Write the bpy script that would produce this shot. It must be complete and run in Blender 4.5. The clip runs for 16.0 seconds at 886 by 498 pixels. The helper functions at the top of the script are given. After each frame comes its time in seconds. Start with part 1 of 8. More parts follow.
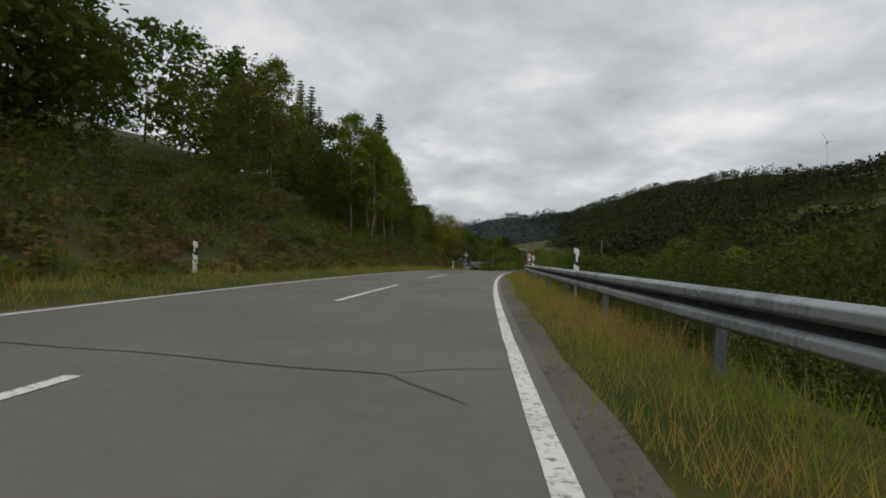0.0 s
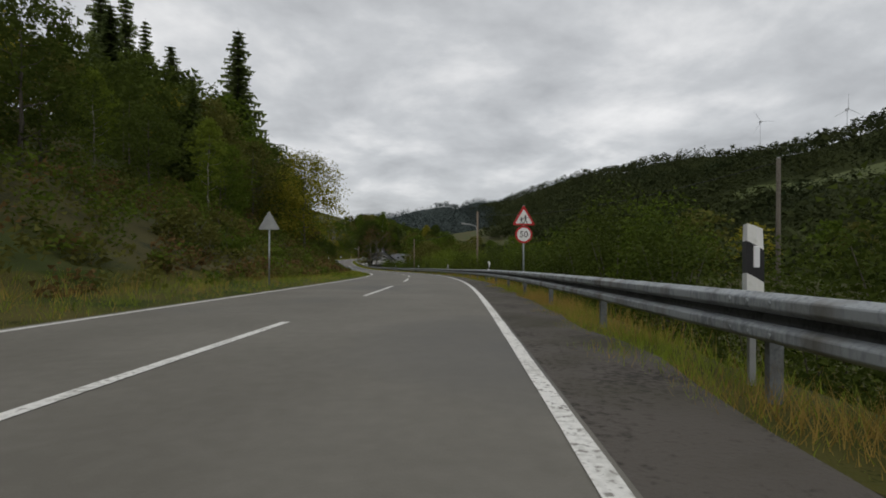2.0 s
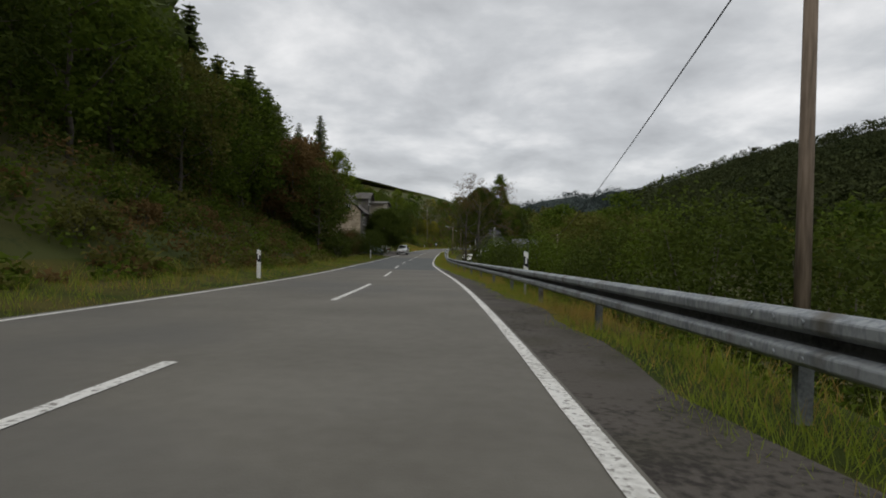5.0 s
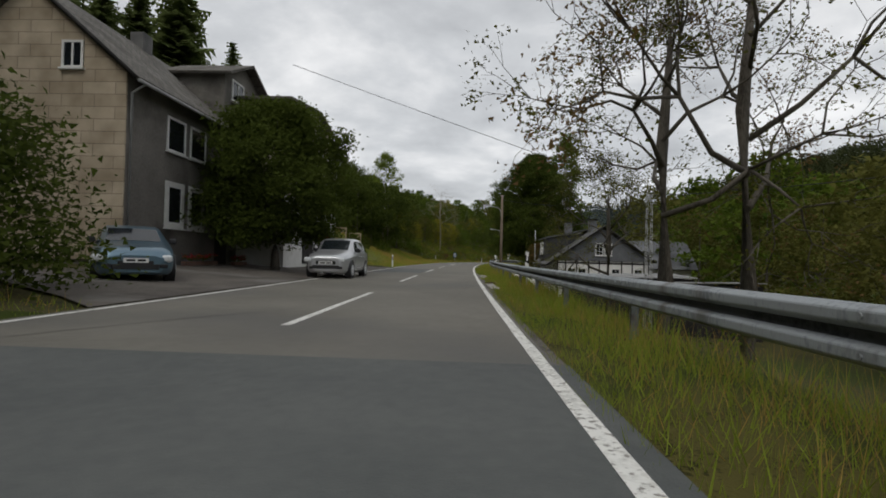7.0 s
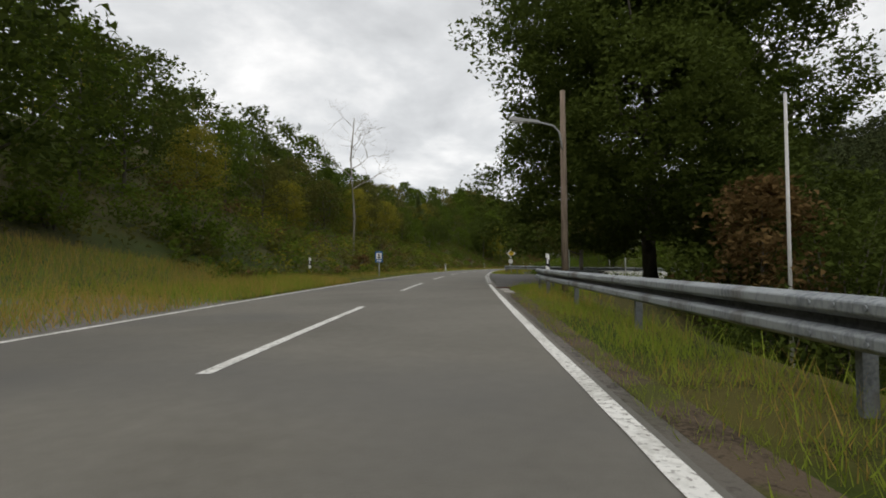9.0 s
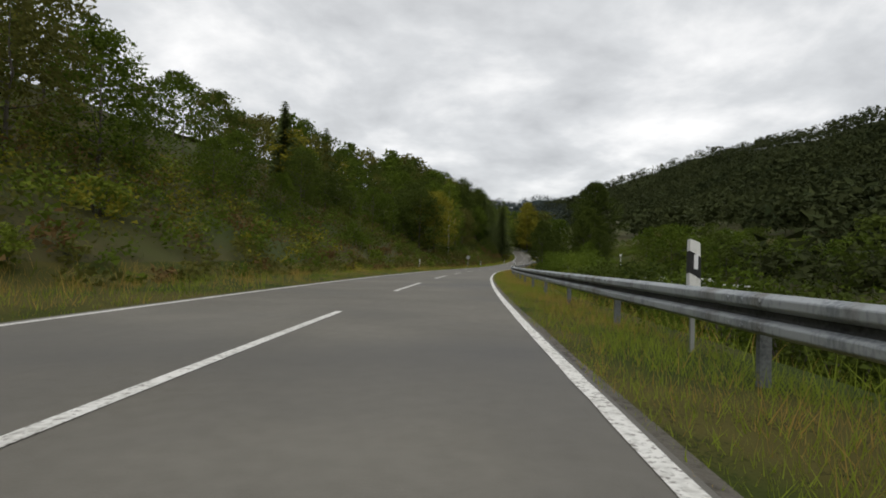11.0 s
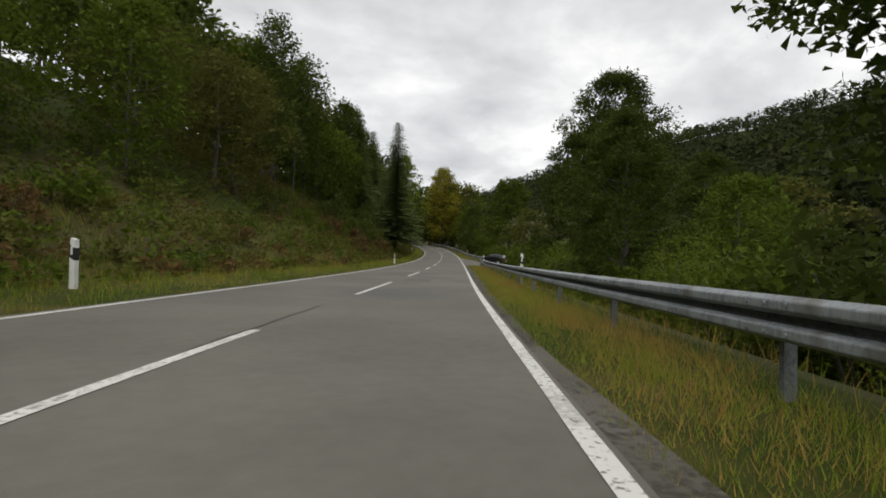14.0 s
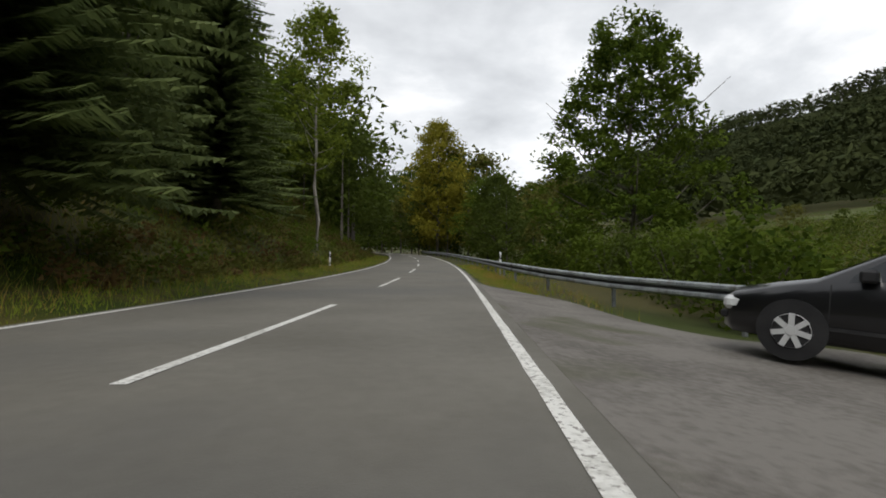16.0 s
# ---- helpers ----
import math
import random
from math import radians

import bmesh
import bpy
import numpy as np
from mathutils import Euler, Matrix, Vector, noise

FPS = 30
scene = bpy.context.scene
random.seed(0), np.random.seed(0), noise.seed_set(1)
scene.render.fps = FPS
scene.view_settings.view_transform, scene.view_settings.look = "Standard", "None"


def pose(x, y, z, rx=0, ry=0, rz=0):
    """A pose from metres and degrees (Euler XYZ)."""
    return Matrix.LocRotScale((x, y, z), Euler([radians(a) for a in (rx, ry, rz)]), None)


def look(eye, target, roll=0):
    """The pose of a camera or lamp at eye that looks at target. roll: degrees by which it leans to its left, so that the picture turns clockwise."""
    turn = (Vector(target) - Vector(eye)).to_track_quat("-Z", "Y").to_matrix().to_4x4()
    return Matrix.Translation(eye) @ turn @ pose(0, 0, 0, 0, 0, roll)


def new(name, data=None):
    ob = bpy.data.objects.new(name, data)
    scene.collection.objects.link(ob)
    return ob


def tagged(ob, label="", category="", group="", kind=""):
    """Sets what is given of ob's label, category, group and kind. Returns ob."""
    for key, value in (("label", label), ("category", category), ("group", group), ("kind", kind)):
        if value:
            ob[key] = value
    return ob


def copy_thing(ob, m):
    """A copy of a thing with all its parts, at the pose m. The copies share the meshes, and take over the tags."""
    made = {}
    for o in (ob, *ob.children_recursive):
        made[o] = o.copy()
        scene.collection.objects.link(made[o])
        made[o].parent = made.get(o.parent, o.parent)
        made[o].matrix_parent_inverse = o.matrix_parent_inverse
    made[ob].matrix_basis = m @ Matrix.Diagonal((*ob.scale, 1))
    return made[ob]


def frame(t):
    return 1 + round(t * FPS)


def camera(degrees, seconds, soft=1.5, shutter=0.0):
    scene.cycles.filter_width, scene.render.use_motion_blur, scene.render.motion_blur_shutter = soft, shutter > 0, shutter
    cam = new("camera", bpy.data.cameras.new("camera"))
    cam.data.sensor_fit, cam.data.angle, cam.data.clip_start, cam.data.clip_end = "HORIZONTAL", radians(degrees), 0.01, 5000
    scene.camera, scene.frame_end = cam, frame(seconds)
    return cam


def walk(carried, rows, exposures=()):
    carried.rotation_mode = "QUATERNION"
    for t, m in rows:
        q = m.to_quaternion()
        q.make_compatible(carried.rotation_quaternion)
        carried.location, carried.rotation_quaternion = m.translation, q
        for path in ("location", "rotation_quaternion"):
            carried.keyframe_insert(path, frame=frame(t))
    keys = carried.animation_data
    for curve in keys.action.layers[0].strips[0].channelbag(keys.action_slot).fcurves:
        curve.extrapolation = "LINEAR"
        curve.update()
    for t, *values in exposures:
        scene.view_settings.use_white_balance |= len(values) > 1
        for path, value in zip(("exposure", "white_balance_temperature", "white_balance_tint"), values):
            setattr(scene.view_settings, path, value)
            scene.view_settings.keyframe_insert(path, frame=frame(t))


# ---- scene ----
cam = camera(81.5, 16.0, 1.8, 0.0)
PATH = [
    (0, (-0.35, 3.25, 0.84), (-1.34, 23.23, 1.11), 1.65),
    (0.5, (-0.08, 17.11, 0.79), (-0.02, 37.11, 0.98), 0.63),
    (1, (0.97, 31.86, 0.66), (1.94, 51.84, 0.81), 1.19),
    (1.5, (2.33, 44.65, 0.48), (4.10, 64.58, 0.58), 0.36),
    (2, (4.00, 59.18, 0.18), (5.71, 79.11, 0.20), 0.20),
    (2.5, (5.46, 72.10, -0.16), (7.28, 92.02, -0.24), -0.88),
    (3, (6.67, 86.40, -0.62), (7.20, 106.39, -0.85), -0.67),
    (3.5, (6.80, 100.38, -1.12), (6.13, 120.37, -1.47), -0.44),
    (4, (6.36, 115.70, -1.68), (4.84, 135.64, -2.04), 0.96),
    (4.2, (5.92, 121.70, -1.90), (3.80, 141.59, -2.25), 1.22),
    (4.7, (4.33, 136.76, -2.45), (1.60, 156.57, -2.76), 1.20),
    (5.2, (2.32, 151.90, -2.96), (-1.05, 171.62, -3.19), 1.17),
    (5.7, (-0.41, 167.17, -3.41), (-4.74, 186.69, -3.54), 1.15),
    (6.3, (-4.33, 185.90, -3.84), (-8.60, 205.44, -3.77), 1.12),
    (6.5, (-5.55, 192.31, -3.94), (-9.83, 211.84, -3.75), 1.03),
    (6.7, (-6.66, 198.39, -4.01), (-10.64, 217.99, -3.77), 1.04),
    (7, (-8.14, 208.47, -4.08), (-11.70, 228.15, -3.74), 1.32),
    (7.2, (-9.02, 214.88, -4.11), (-12.78, 234.52, -3.75), 2.18),
    (7.5, (-10.30, 223.72, -4.11), (-14.15, 243.34, -3.60), 2.89),
    (7.7, (-11.20, 229.86, -4.11), (-15.04, 249.48, -3.56), 2.03),
    (8, (-12.54, 239.59, -4.09), (-16.08, 259.27, -3.56), 1.01),
    (8.5, (-14.36, 254.17, -4.05), (-17.34, 273.94, -3.53), 0.25),
    (9, (-15.65, 270.36, -4.00), (-17.50, 290.27, -3.44), -0.51),
    (9.5, (-16.33, 285.46, -4.00), (-17.83, 305.40, -3.56), 0.54),
    (9.7, (-16.63, 291.72, -4.00), (-17.88, 311.67, -3.58), 1.01),
    (10.2, (-16.83, 307.31, -4.04), (-17.38, 327.30, -3.64), 1.21),
    (10.7, (-16.49, 322.86, -4.11), (-16.35, 342.85, -3.72), 1.40),
    (11.2, (-15.62, 338.51, -4.20), (-14.80, 358.49, -3.81), 1.60),
    (11.8, (-13.81, 357.62, -4.32), (-12.10, 377.54, -3.94), 1.83),
    (12, (-13.01, 364.09, -4.37), (-11.27, 384.01, -4.04), 1.66),
    (12.5, (-10.73, 379.29, -4.49), (-8.08, 399.11, -4.19), 1.06),
    (13, (-7.52, 396.21, -4.60), (-4.26, 415.95, -4.25), 1.52),
    (13.5, (-4.16, 412.15, -4.66), (-0.47, 431.80, -4.24), 1.71),
    (14, (-0.21, 429.39, -4.65), (3.89, 448.96, -4.12), 1.65),
    (14.5, (3.54, 445.34, -4.55), (7.52, 464.92, -3.88), 1.60),
    (15, (7.80, 462.43, -4.35), (12.01, 481.97, -3.54), -0.20),
    (15.5, (11.60, 478.25, -4.07), (15.70, 497.81, -3.14), -0.05),
    (16, (15.66, 495.75, -3.60), (19.46, 515.36, -2.49), 0.44),
]
walk(cam, [(t, look(eye, target, roll)) for t, eye, target, roll in PATH],
     exposures=[(0.0, -0.17, 6650, 9), (4.0, -0.17, 6650, 9), (6.5, -0.04, 6650, 9), (8.5, -0.04, 6650, 9), (9.3, 0.42, 6850, 9), (9.7, 0.52, 6850, 9), (12.0, -0.07, 6650, 9), (13.0, -0.07, 6650, 9), (14.0, 0.28, 6850, 9), (16.0, 0.38, 6650, 9)])

# the right edge line of the road: how it bends (1/km, every 12 m from -12 m) and how its slope changes (1/10 km, every 25 m from -25 m)
BEND = [-3.21, -2.89, -2.56, -3.47, -2.38, -0.0, -0.34, 1.89, 4.9, 3.81, 3.49, 4.27, 1.35, 1.82, 3.56, 2.77, -0.7, -3.64, -0.53, -1.01, -0.56, -0.95, -2.01, -3.02, -1.65, -0.88, -2.41, -2.27, -2.04, -2.18, -2.35, -2.24, -1.54, -2.59, -2.32, -0.83, -1.46, 0.99, -1.55, -0.11, 0.37, 0.4, 0.32, 0.98, 0.89, 1.94, 2.44, 2.6, 2.63, 2.56, 8.0, 8.0, 8.0, 8.0, 8.0, 0.0, 0.0, 0.0, 0.0, 0.0]
SAG = [-3.08, -3.27, -3.67, -4.7, -3.95, -1.16, 0.81, 2.44, 4.49, 6.2, 1.99, 0.73, -1.97, -1.12, -0.92, -0.54, -0.17, 1.9, 3.02, 3.09, 3.89, 6.46, 5.7, 4.48, -1.5, -1.5, -1.5, -1.5, -1.5]
LANE, DASH, DASH_FROM = 5.98, 6.08, 0.34

# ---- the line of the road: s metres along it, d metres to the right of its right edge line ----
STATION = np.arange(-10, 761, 1.0)
turn_sum = np.cumsum(np.interp(STATION, np.arange(-12, 700, 12.0), BEND) * 1e-3)
turn_sum -= np.interp(0, STATION, turn_sum)
line_x, line_y = np.cumsum(-np.sin(turn_sum)), np.cumsum(np.cos(turn_sum))
line_x, line_y = line_x - np.interp(0, STATION, line_x), line_y - np.interp(0, STATION, line_y)
slope_sum = np.cumsum(np.interp(STATION, np.arange(-25, 700, 25.0), SAG) * 1e-4)
slope_sum -= np.interp(0, STATION, slope_sum)
line_z = np.cumsum(slope_sum)
line_z -= np.interp(0, STATION, line_z)
# straight on behind the start
back = np.arange(-90, -10, 1.0)
line_x = np.r_[line_x[0] - np.sin(turn_sum[0]) * (back + 10), line_x]
line_y = np.r_[line_y[0] + np.cos(turn_sum[0]) * (back + 10), line_y]
line_z = np.r_[line_z[0] + slope_sum[0] * (back + 10), line_z]
turn_sum = np.r_[np.full(len(back), turn_sum[0]), turn_sum]
STATION = np.r_[back, STATION]


def heading(s):
    return np.interp(s, STATION, turn_sum)


def spot(s, d, z=0.0):
    """World coordinates, for numbers or arrays."""
    a = heading(s)
    return np.stack([np.interp(s, STATION, line_x) + d * np.cos(a), np.interp(s, STATION, line_y) + d * np.sin(a),
                     np.interp(s, STATION, line_z) + z], -1)


def stand(s, d, z=0.0, turn=0.0, scale=1.0, tilt=0.0):
    """A pose on the plan whose y axis runs along the road; turn in degrees to the left."""
    return Matrix.LocRotScale(Vector(spot(s, d, z)), Euler((radians(tilt), 0, float(heading(s)) + radians(turn))), Vector((scale, scale, scale)))


# ---- sky and sun ----
world = bpy.data.worlds.new("sky")
scene.world = world
world.use_nodes = True
wn, wl = world.node_tree.nodes, world.node_tree.links
wn.clear()
sky = wn.new("ShaderNodeTexSky")
sky.sky_type, sky.sun_disc, sky.sun_elevation, sky.sun_rotation = "NISHITA", False, radians(48), radians(195)
dim = wn.new("ShaderNodeVectorMath")
dim.operation = "SCALE"
dim.inputs["Scale"].default_value = 0.06
wl.new(sky.outputs[0], dim.inputs[0])
way = wn.new("ShaderNodeTexCoord")
split = wn.new("ShaderNodeSeparateXYZ")
wl.new(way.outputs["Generated"], split.inputs[0])


def wmath(op, a, b):
    n = wn.new("ShaderNodeMath")
    n.operation = op
    for i, v in enumerate((a, b)):
        if isinstance(v, (int, float)):
            n.inputs[i].default_value = v
        else:
            wl.new(v, n.inputs[i])
    return n.outputs[0]


lift = wmath("ADD", wmath("MAXIMUM", split.outputs[2], 0.0), 0.24)
flat = wn.new("ShaderNodeCombineXYZ")
wl.new(wmath("DIVIDE", split.outputs[0], lift), flat.inputs[0])
wl.new(wmath("DIVIDE", split.outputs[1], lift), flat.inputs[1])
cloud = wn.new("ShaderNodeTexNoise")
cloud.inputs["Scale"].default_value, cloud.inputs["Detail"].default_value = 1.7, 8.0
cloud.inputs["Roughness"].default_value, cloud.inputs["Distortion"].default_value = 0.55, 0.15
wl.new(flat.outputs[0], cloud.inputs["Vector"])
ramp = wn.new("ShaderNodeValToRGB")
ramp.color_ramp.elements[0].position, ramp.color_ramp.elements[0].color = 0.34, (0.50, 0.52, 0.555, 1)
ramp.color_ramp.elements[1].position, ramp.color_ramp.elements[1].color = 0.68, (1.02, 1.03, 1.06, 1)
mid = ramp.color_ramp.elements.new(0.5)
mid.color = (0.68, 0.705, 0.745, 1)
wl.new(cloud.outputs[0], ramp.inputs[0])
veil = wn.new("ShaderNodeMix")
veil.data_type = "RGBA"
veil.inputs["Factor"].default_value = 0.9
wl.new(dim.outputs[0], veil.inputs["A"])
wl.new(ramp.outputs[0], veil.inputs["B"])
glow = wn.new("ShaderNodeBackground")
glow.inputs["Strength"].default_value = 1.0
wl.new(veil.outputs["Result"], glow.inputs["Color"])
wout = wn.new("ShaderNodeOutputWorld")
wl.new(glow.outputs[0], wout.inputs[0])
sun = new("sun", bpy.data.lights.new("sun", "SUN"))
sun.data.energy, sun.data.angle, sun.data.color = 0.8, radians(30), (1.0, 0.97, 0.92)
sun.matrix_world = Matrix.Translation((0, 0, 200)) @ Euler((radians(42), 0, radians(-15))).to_matrix().to_4x4()


# ---- materials ----
def material(name, low, high, rough=0.85, scale=3.0, detail=6.0, bump=0.0, bump_scale=40.0, metal=0.0, fine=0.35, spec=0.3,
             source="Object", island=0.0, stain=None, stain_scale=0.4, stain_at=(0.5, 0.7), stretch=(1, 1, 1), sheer=0.0):
    """A surface that varies from low to high at two scales, with fine relief; stain: a third colour in patches."""
    m = bpy.data.materials.new(name)
    m.use_nodes = True
    n, l = m.node_tree.nodes, m.node_tree.links
    bsdf = n["Principled BSDF"]
    bsdf.inputs["Roughness"].default_value, bsdf.inputs["Metallic"].default_value = rough, metal
    bsdf.inputs["Specular IOR Level"].default_value = spec
    co = n.new("ShaderNodeTexCoord")
    mp = n.new("ShaderNodeMapping")
    mp.inputs["Scale"].default_value = stretch
    if source == "World":
        geo = n.new("ShaderNodeNewGeometry")
        l.new(geo.outputs["Position"], mp.inputs[0])
    else:
        l.new(co.outputs[source], mp.inputs[0])
    a, b = n.new("ShaderNodeTexNoise"), n.new("ShaderNodeTexNoise")
    a.inputs["Scale"].default_value, a.inputs["Detail"].default_value = scale, detail
    b.inputs["Scale"].default_value, b.inputs["Detail"].default_value = scale * 14, 3.0
    for t in (a, b):
        l.new(mp.outputs[0], t.inputs["Vector"])
    mix = n.new("ShaderNodeMath")
    mix.operation = "MULTIPLY_ADD"
    mix.inputs[1].default_value = fine
    l.new(b.outputs[0], mix.inputs[0])
    l.new(a.outputs[0], mix.inputs[2])
    fac = mix.outputs[0]
    if island:
        geo2 = n.new("ShaderNodeNewGeometry")
        inf = n.new("ShaderNodeObjectInfo")
        both = n.new("ShaderNodeMath")
        both.operation = "MULTIPLY_ADD"
        both.inputs[1].default_value = 0.5
        l.new(inf.outputs["Random"], both.inputs[0])
        l.new(geo2.outputs["Random Per Island"], both.inputs[2])
        add = n.new("ShaderNodeMath")
        add.operation = "MULTIPLY_ADD"
        add.inputs[1].default_value = island
        l.new(both.outputs[0], add.inputs[0])
        l.new(fac, add.inputs[2])
        fac = add.outputs[0]
    r = n.new("ShaderNodeValToRGB")
    span = 0.5 + fine * 0.5 + island * 0.75
    r.color_ramp.elements[0].position, r.color_ramp.elements[0].color = span - 0.22 - island * 0.5, (*low, 1)
    r.color_ramp.elements[1].position, r.color_ramp.elements[1].color = min(1.0, span + 0.22 + island * 0.5), (*high, 1)
    l.new(fac, r.inputs[0])
    colour = r.outputs[0]
    if stain:
        c = n.new("ShaderNodeTexNoise")
        c.inputs["Scale"].default_value, c.inputs["Detail"].default_value = stain_scale, 5.0
        l.new(mp.outputs[0], c.inputs["Vector"])
        edge = n.new("ShaderNodeMapRange")
        edge.inputs["From Min"].default_value, edge.inputs["From Max"].default_value = stain_at
        l.new(c.outputs[0], edge.inputs["Value"])
        over = n.new("ShaderNodeMix")
        over.data_type = "RGBA"
        l.new(edge.outputs[0], over.inputs["Factor"])
        l.new(colour, over.inputs["A"])
        over.inputs["B"].default_value = (*stain, 1)
        colour = over.outputs["Result"]
    l.new(colour, bsdf.inputs["Base Color"])
    if bump:
        h = n.new("ShaderNodeTexNoise")
        h.inputs["Scale"].default_value, h.inputs["Detail"].default_value = bump_scale, 4.0
        l.new(mp.outputs[0], h.inputs["Vector"])
        bm_ = n.new("ShaderNodeBump")
        bm_.inputs["Strength"].default_value, bm_.inputs["Distance"].default_value = bump, 0.02
        l.new(h.outputs[0], bm_.inputs["Height"])
        l.new(bm_.outputs[0], bsdf.inputs["Normal"])
    if sheer:
        thin = n.new("ShaderNodeBsdfTranslucent")
        l.new(colour, thin.inputs["Color"])
        ms = n.new("ShaderNodeMixShader")
        ms.inputs[0].default_value = sheer
        l.new(bsdf.outputs[0], ms.inputs[1])
        l.new(thin.outputs[0], ms.inputs[2])
        l.new(ms.outputs[0], n["Material Output"].inputs[0])
    return m


def foliage(name, low, high, island=0.6):
    return material(name, low, high, rough=0.8, scale=0.25, fine=0.1, island=island, spec=0.08, sheer=0.35, source="World")


ASPHALT = material("asphalt", (0.135, 0.126, 0.105), (0.185, 0.174, 0.148), rough=0.8, scale=0.5, bump=0.35, bump_scale=90, source="World", fine=0.5, spec=0.35,
                   stain=(0.115, 0.112, 0.104), stain_scale=0.18, stain_at=(0.52, 0.72))
ASPHALT_NEW = material("newer_asphalt", (0.088, 0.094, 0.092), (0.125, 0.130, 0.124), rough=0.8, scale=0.7, bump=0.35, bump_scale=90, source="World", fine=0.5)
ASPHALT_PATCH = material("patched_asphalt", (0.116, 0.110, 0.094), (0.156, 0.147, 0.126), rough=0.82, scale=0.7, bump=0.4, bump_scale=90, source="World", fine=0.5)
ASPHALT_OLD = material("old_asphalt", (0.13, 0.118, 0.105), (0.21, 0.195, 0.175), rough=0.9, scale=0.8, bump=0.6, bump_scale=60, source="World", fine=0.8,
                       stain=(0.10, 0.10, 0.06), stain_scale=0.5, stain_at=(0.55, 0.7))
TAR = material("tar", (0.028, 0.029, 0.030), (0.05, 0.05, 0.05), rough=0.55, scale=2, source="World")
PAINT = material("road_paint", (0.55, 0.54, 0.50), (0.78, 0.77, 0.73), rough=0.75, scale=1.4, fine=0.9, bump=0.2, source="World",
                 stain=(0.27, 0.255, 0.23), stain_scale=24.0, stain_at=(0.55, 0.66))
GRAVEL = material("gravel_shoulder", (0.06, 0.053, 0.046), (0.15, 0.135, 0.118), rough=0.95, scale=1.2, fine=1.0, bump=1.0, bump_scale=35, source="World",
                  stain=(0.085, 0.08, 0.055), stain_scale=0.7, stain_at=(0.42, 0.8))
DARK_GRAVEL = material("dark_grit", (0.040, 0.035, 0.030), (0.105, 0.093, 0.080), rough=0.95, scale=1.2, fine=1.0, bump=1.0, bump_scale=35, source="World",
                       stain=(0.055, 0.052, 0.034), stain_scale=0.9, stain_at=(0.45, 0.75))
SOIL = material("grassy_ground", (0.022, 0.026, 0.006), (0.070, 0.062, 0.018), rough=0.95, scale=0.7, fine=1.1, bump=1.0, bump_scale=22, source="World",
                stain=(0.045, 0.060, 0.009), stain_scale=0.1, stain_at=(0.45, 0.6))
STEEL = material("galvanised_steel", (0.20, 0.22, 0.235), (0.36, 0.385, 0.40), rough=0.68, metal=0.2, scale=2.2, fine=0.9, source="World",
                 stain=(0.15, 0.14, 0.12), stain_scale=2.6, stain_at=(0.52, 0.72), stretch=(1, 1, 0.4), bump=0.12)
POST_WHITE = material("white_plastic", (0.70, 0.70, 0.67), (0.82, 0.82, 0.80), rough=0.5, scale=4, stain=(0.4, 0.4, 0.33), stain_scale=6, stain_at=(0.6, 0.8))
BLACK = material("black_plastic", (0.018, 0.018, 0.02), (0.035, 0.035, 0.036), rough=0.5)
REFLECTOR = material("white_reflector", (0.75, 0.76, 0.78), (0.88, 0.88, 0.9), rough=0.25, scale=30)
BARK = material("bark", (0.05, 0.042, 0.033), (0.13, 0.115, 0.095), rough=0.95, scale=2.5, fine=0.8, bump=0.8, bump_scale=14, stretch=(1, 1, 0.25))
BARK_PALE = material("pale_bark", (0.16, 0.14, 0.12), (0.36, 0.33, 0.29), rough=0.9, scale=2.5, fine=0.8, bump=0.5, bump_scale=14, stretch=(1, 1, 0.25))
LEAF_DARK = foliage("dark_leaves", (0.027, 0.043, 0.008), (0.075, 0.100, 0.018))
LEAF_MID = foliage("green_leaves", (0.034, 0.062, 0.007), (0.105, 0.148, 0.018))
LEAF_LIGHT = foliage("light_leaves", (0.065, 0.105, 0.010), (0.18, 0.225, 0.03))
LEAF_YELLOW = foliage("yellowing_leaves", (0.09, 0.098, 0.010), (0.27, 0.245, 0.03))
LEAF_BROWN = foliage("brown_leaves", (0.062, 0.042, 0.017), (0.17, 0.108, 0.042))
LEAF_OLIVE = foliage("olive_leaves", (0.043, 0.049, 0.012), (0.128, 0.127, 0.030))
NEEDLE = foliage("spruce_needles", (0.052, 0.074, 0.027), (0.150, 0.185, 0.064), 0.5)
GRASS_GREEN = foliage("green_grass", (0.085, 0.125, 0.012), (0.25, 0.31, 0.040), 0.8)
GRASS_DRY = foliage("dry_grass", (0.17, 0.115, 0.025), (0.44, 0.30, 0.085), 0.8)
# turf kept dark: the shade between the grass blades is in its colour
TURF = material("matted_turf", (0.034, 0.032, 0.009), (0.095, 0.084, 0.024), rough=0.95, scale=2.2, fine=1.3, bump=1.0, bump_scale=45, source="World", spec=0.1,
                stain=(0.040, 0.056, 0.010), stain_scale=0.45, stain_at=(0.42, 0.6))
DIRT = material("bare_soil", (0.050, 0.038, 0.026), (0.115, 0.088, 0.060), rough=0.95, scale=2.5, fine=1.0, bump=0.9, bump_scale=40, source="World", spec=0.1,
                stain=(0.075, 0.080, 0.022), stain_scale=1.6, stain_at=(0.5, 0.62))


# ---- building helpers ----
def mesh_of(name, verts, faces, mat, smooth=False):
    me = bpy.data.meshes.new(name)
    me.from_pydata([tuple(v) for v in verts], [], [tuple(f) for f in faces])
    me.materials.append(mat)
    if smooth:
        me.polygons.foreach_set("use_smooth", [True] * len(me.polygons))
    me.update()
    return me


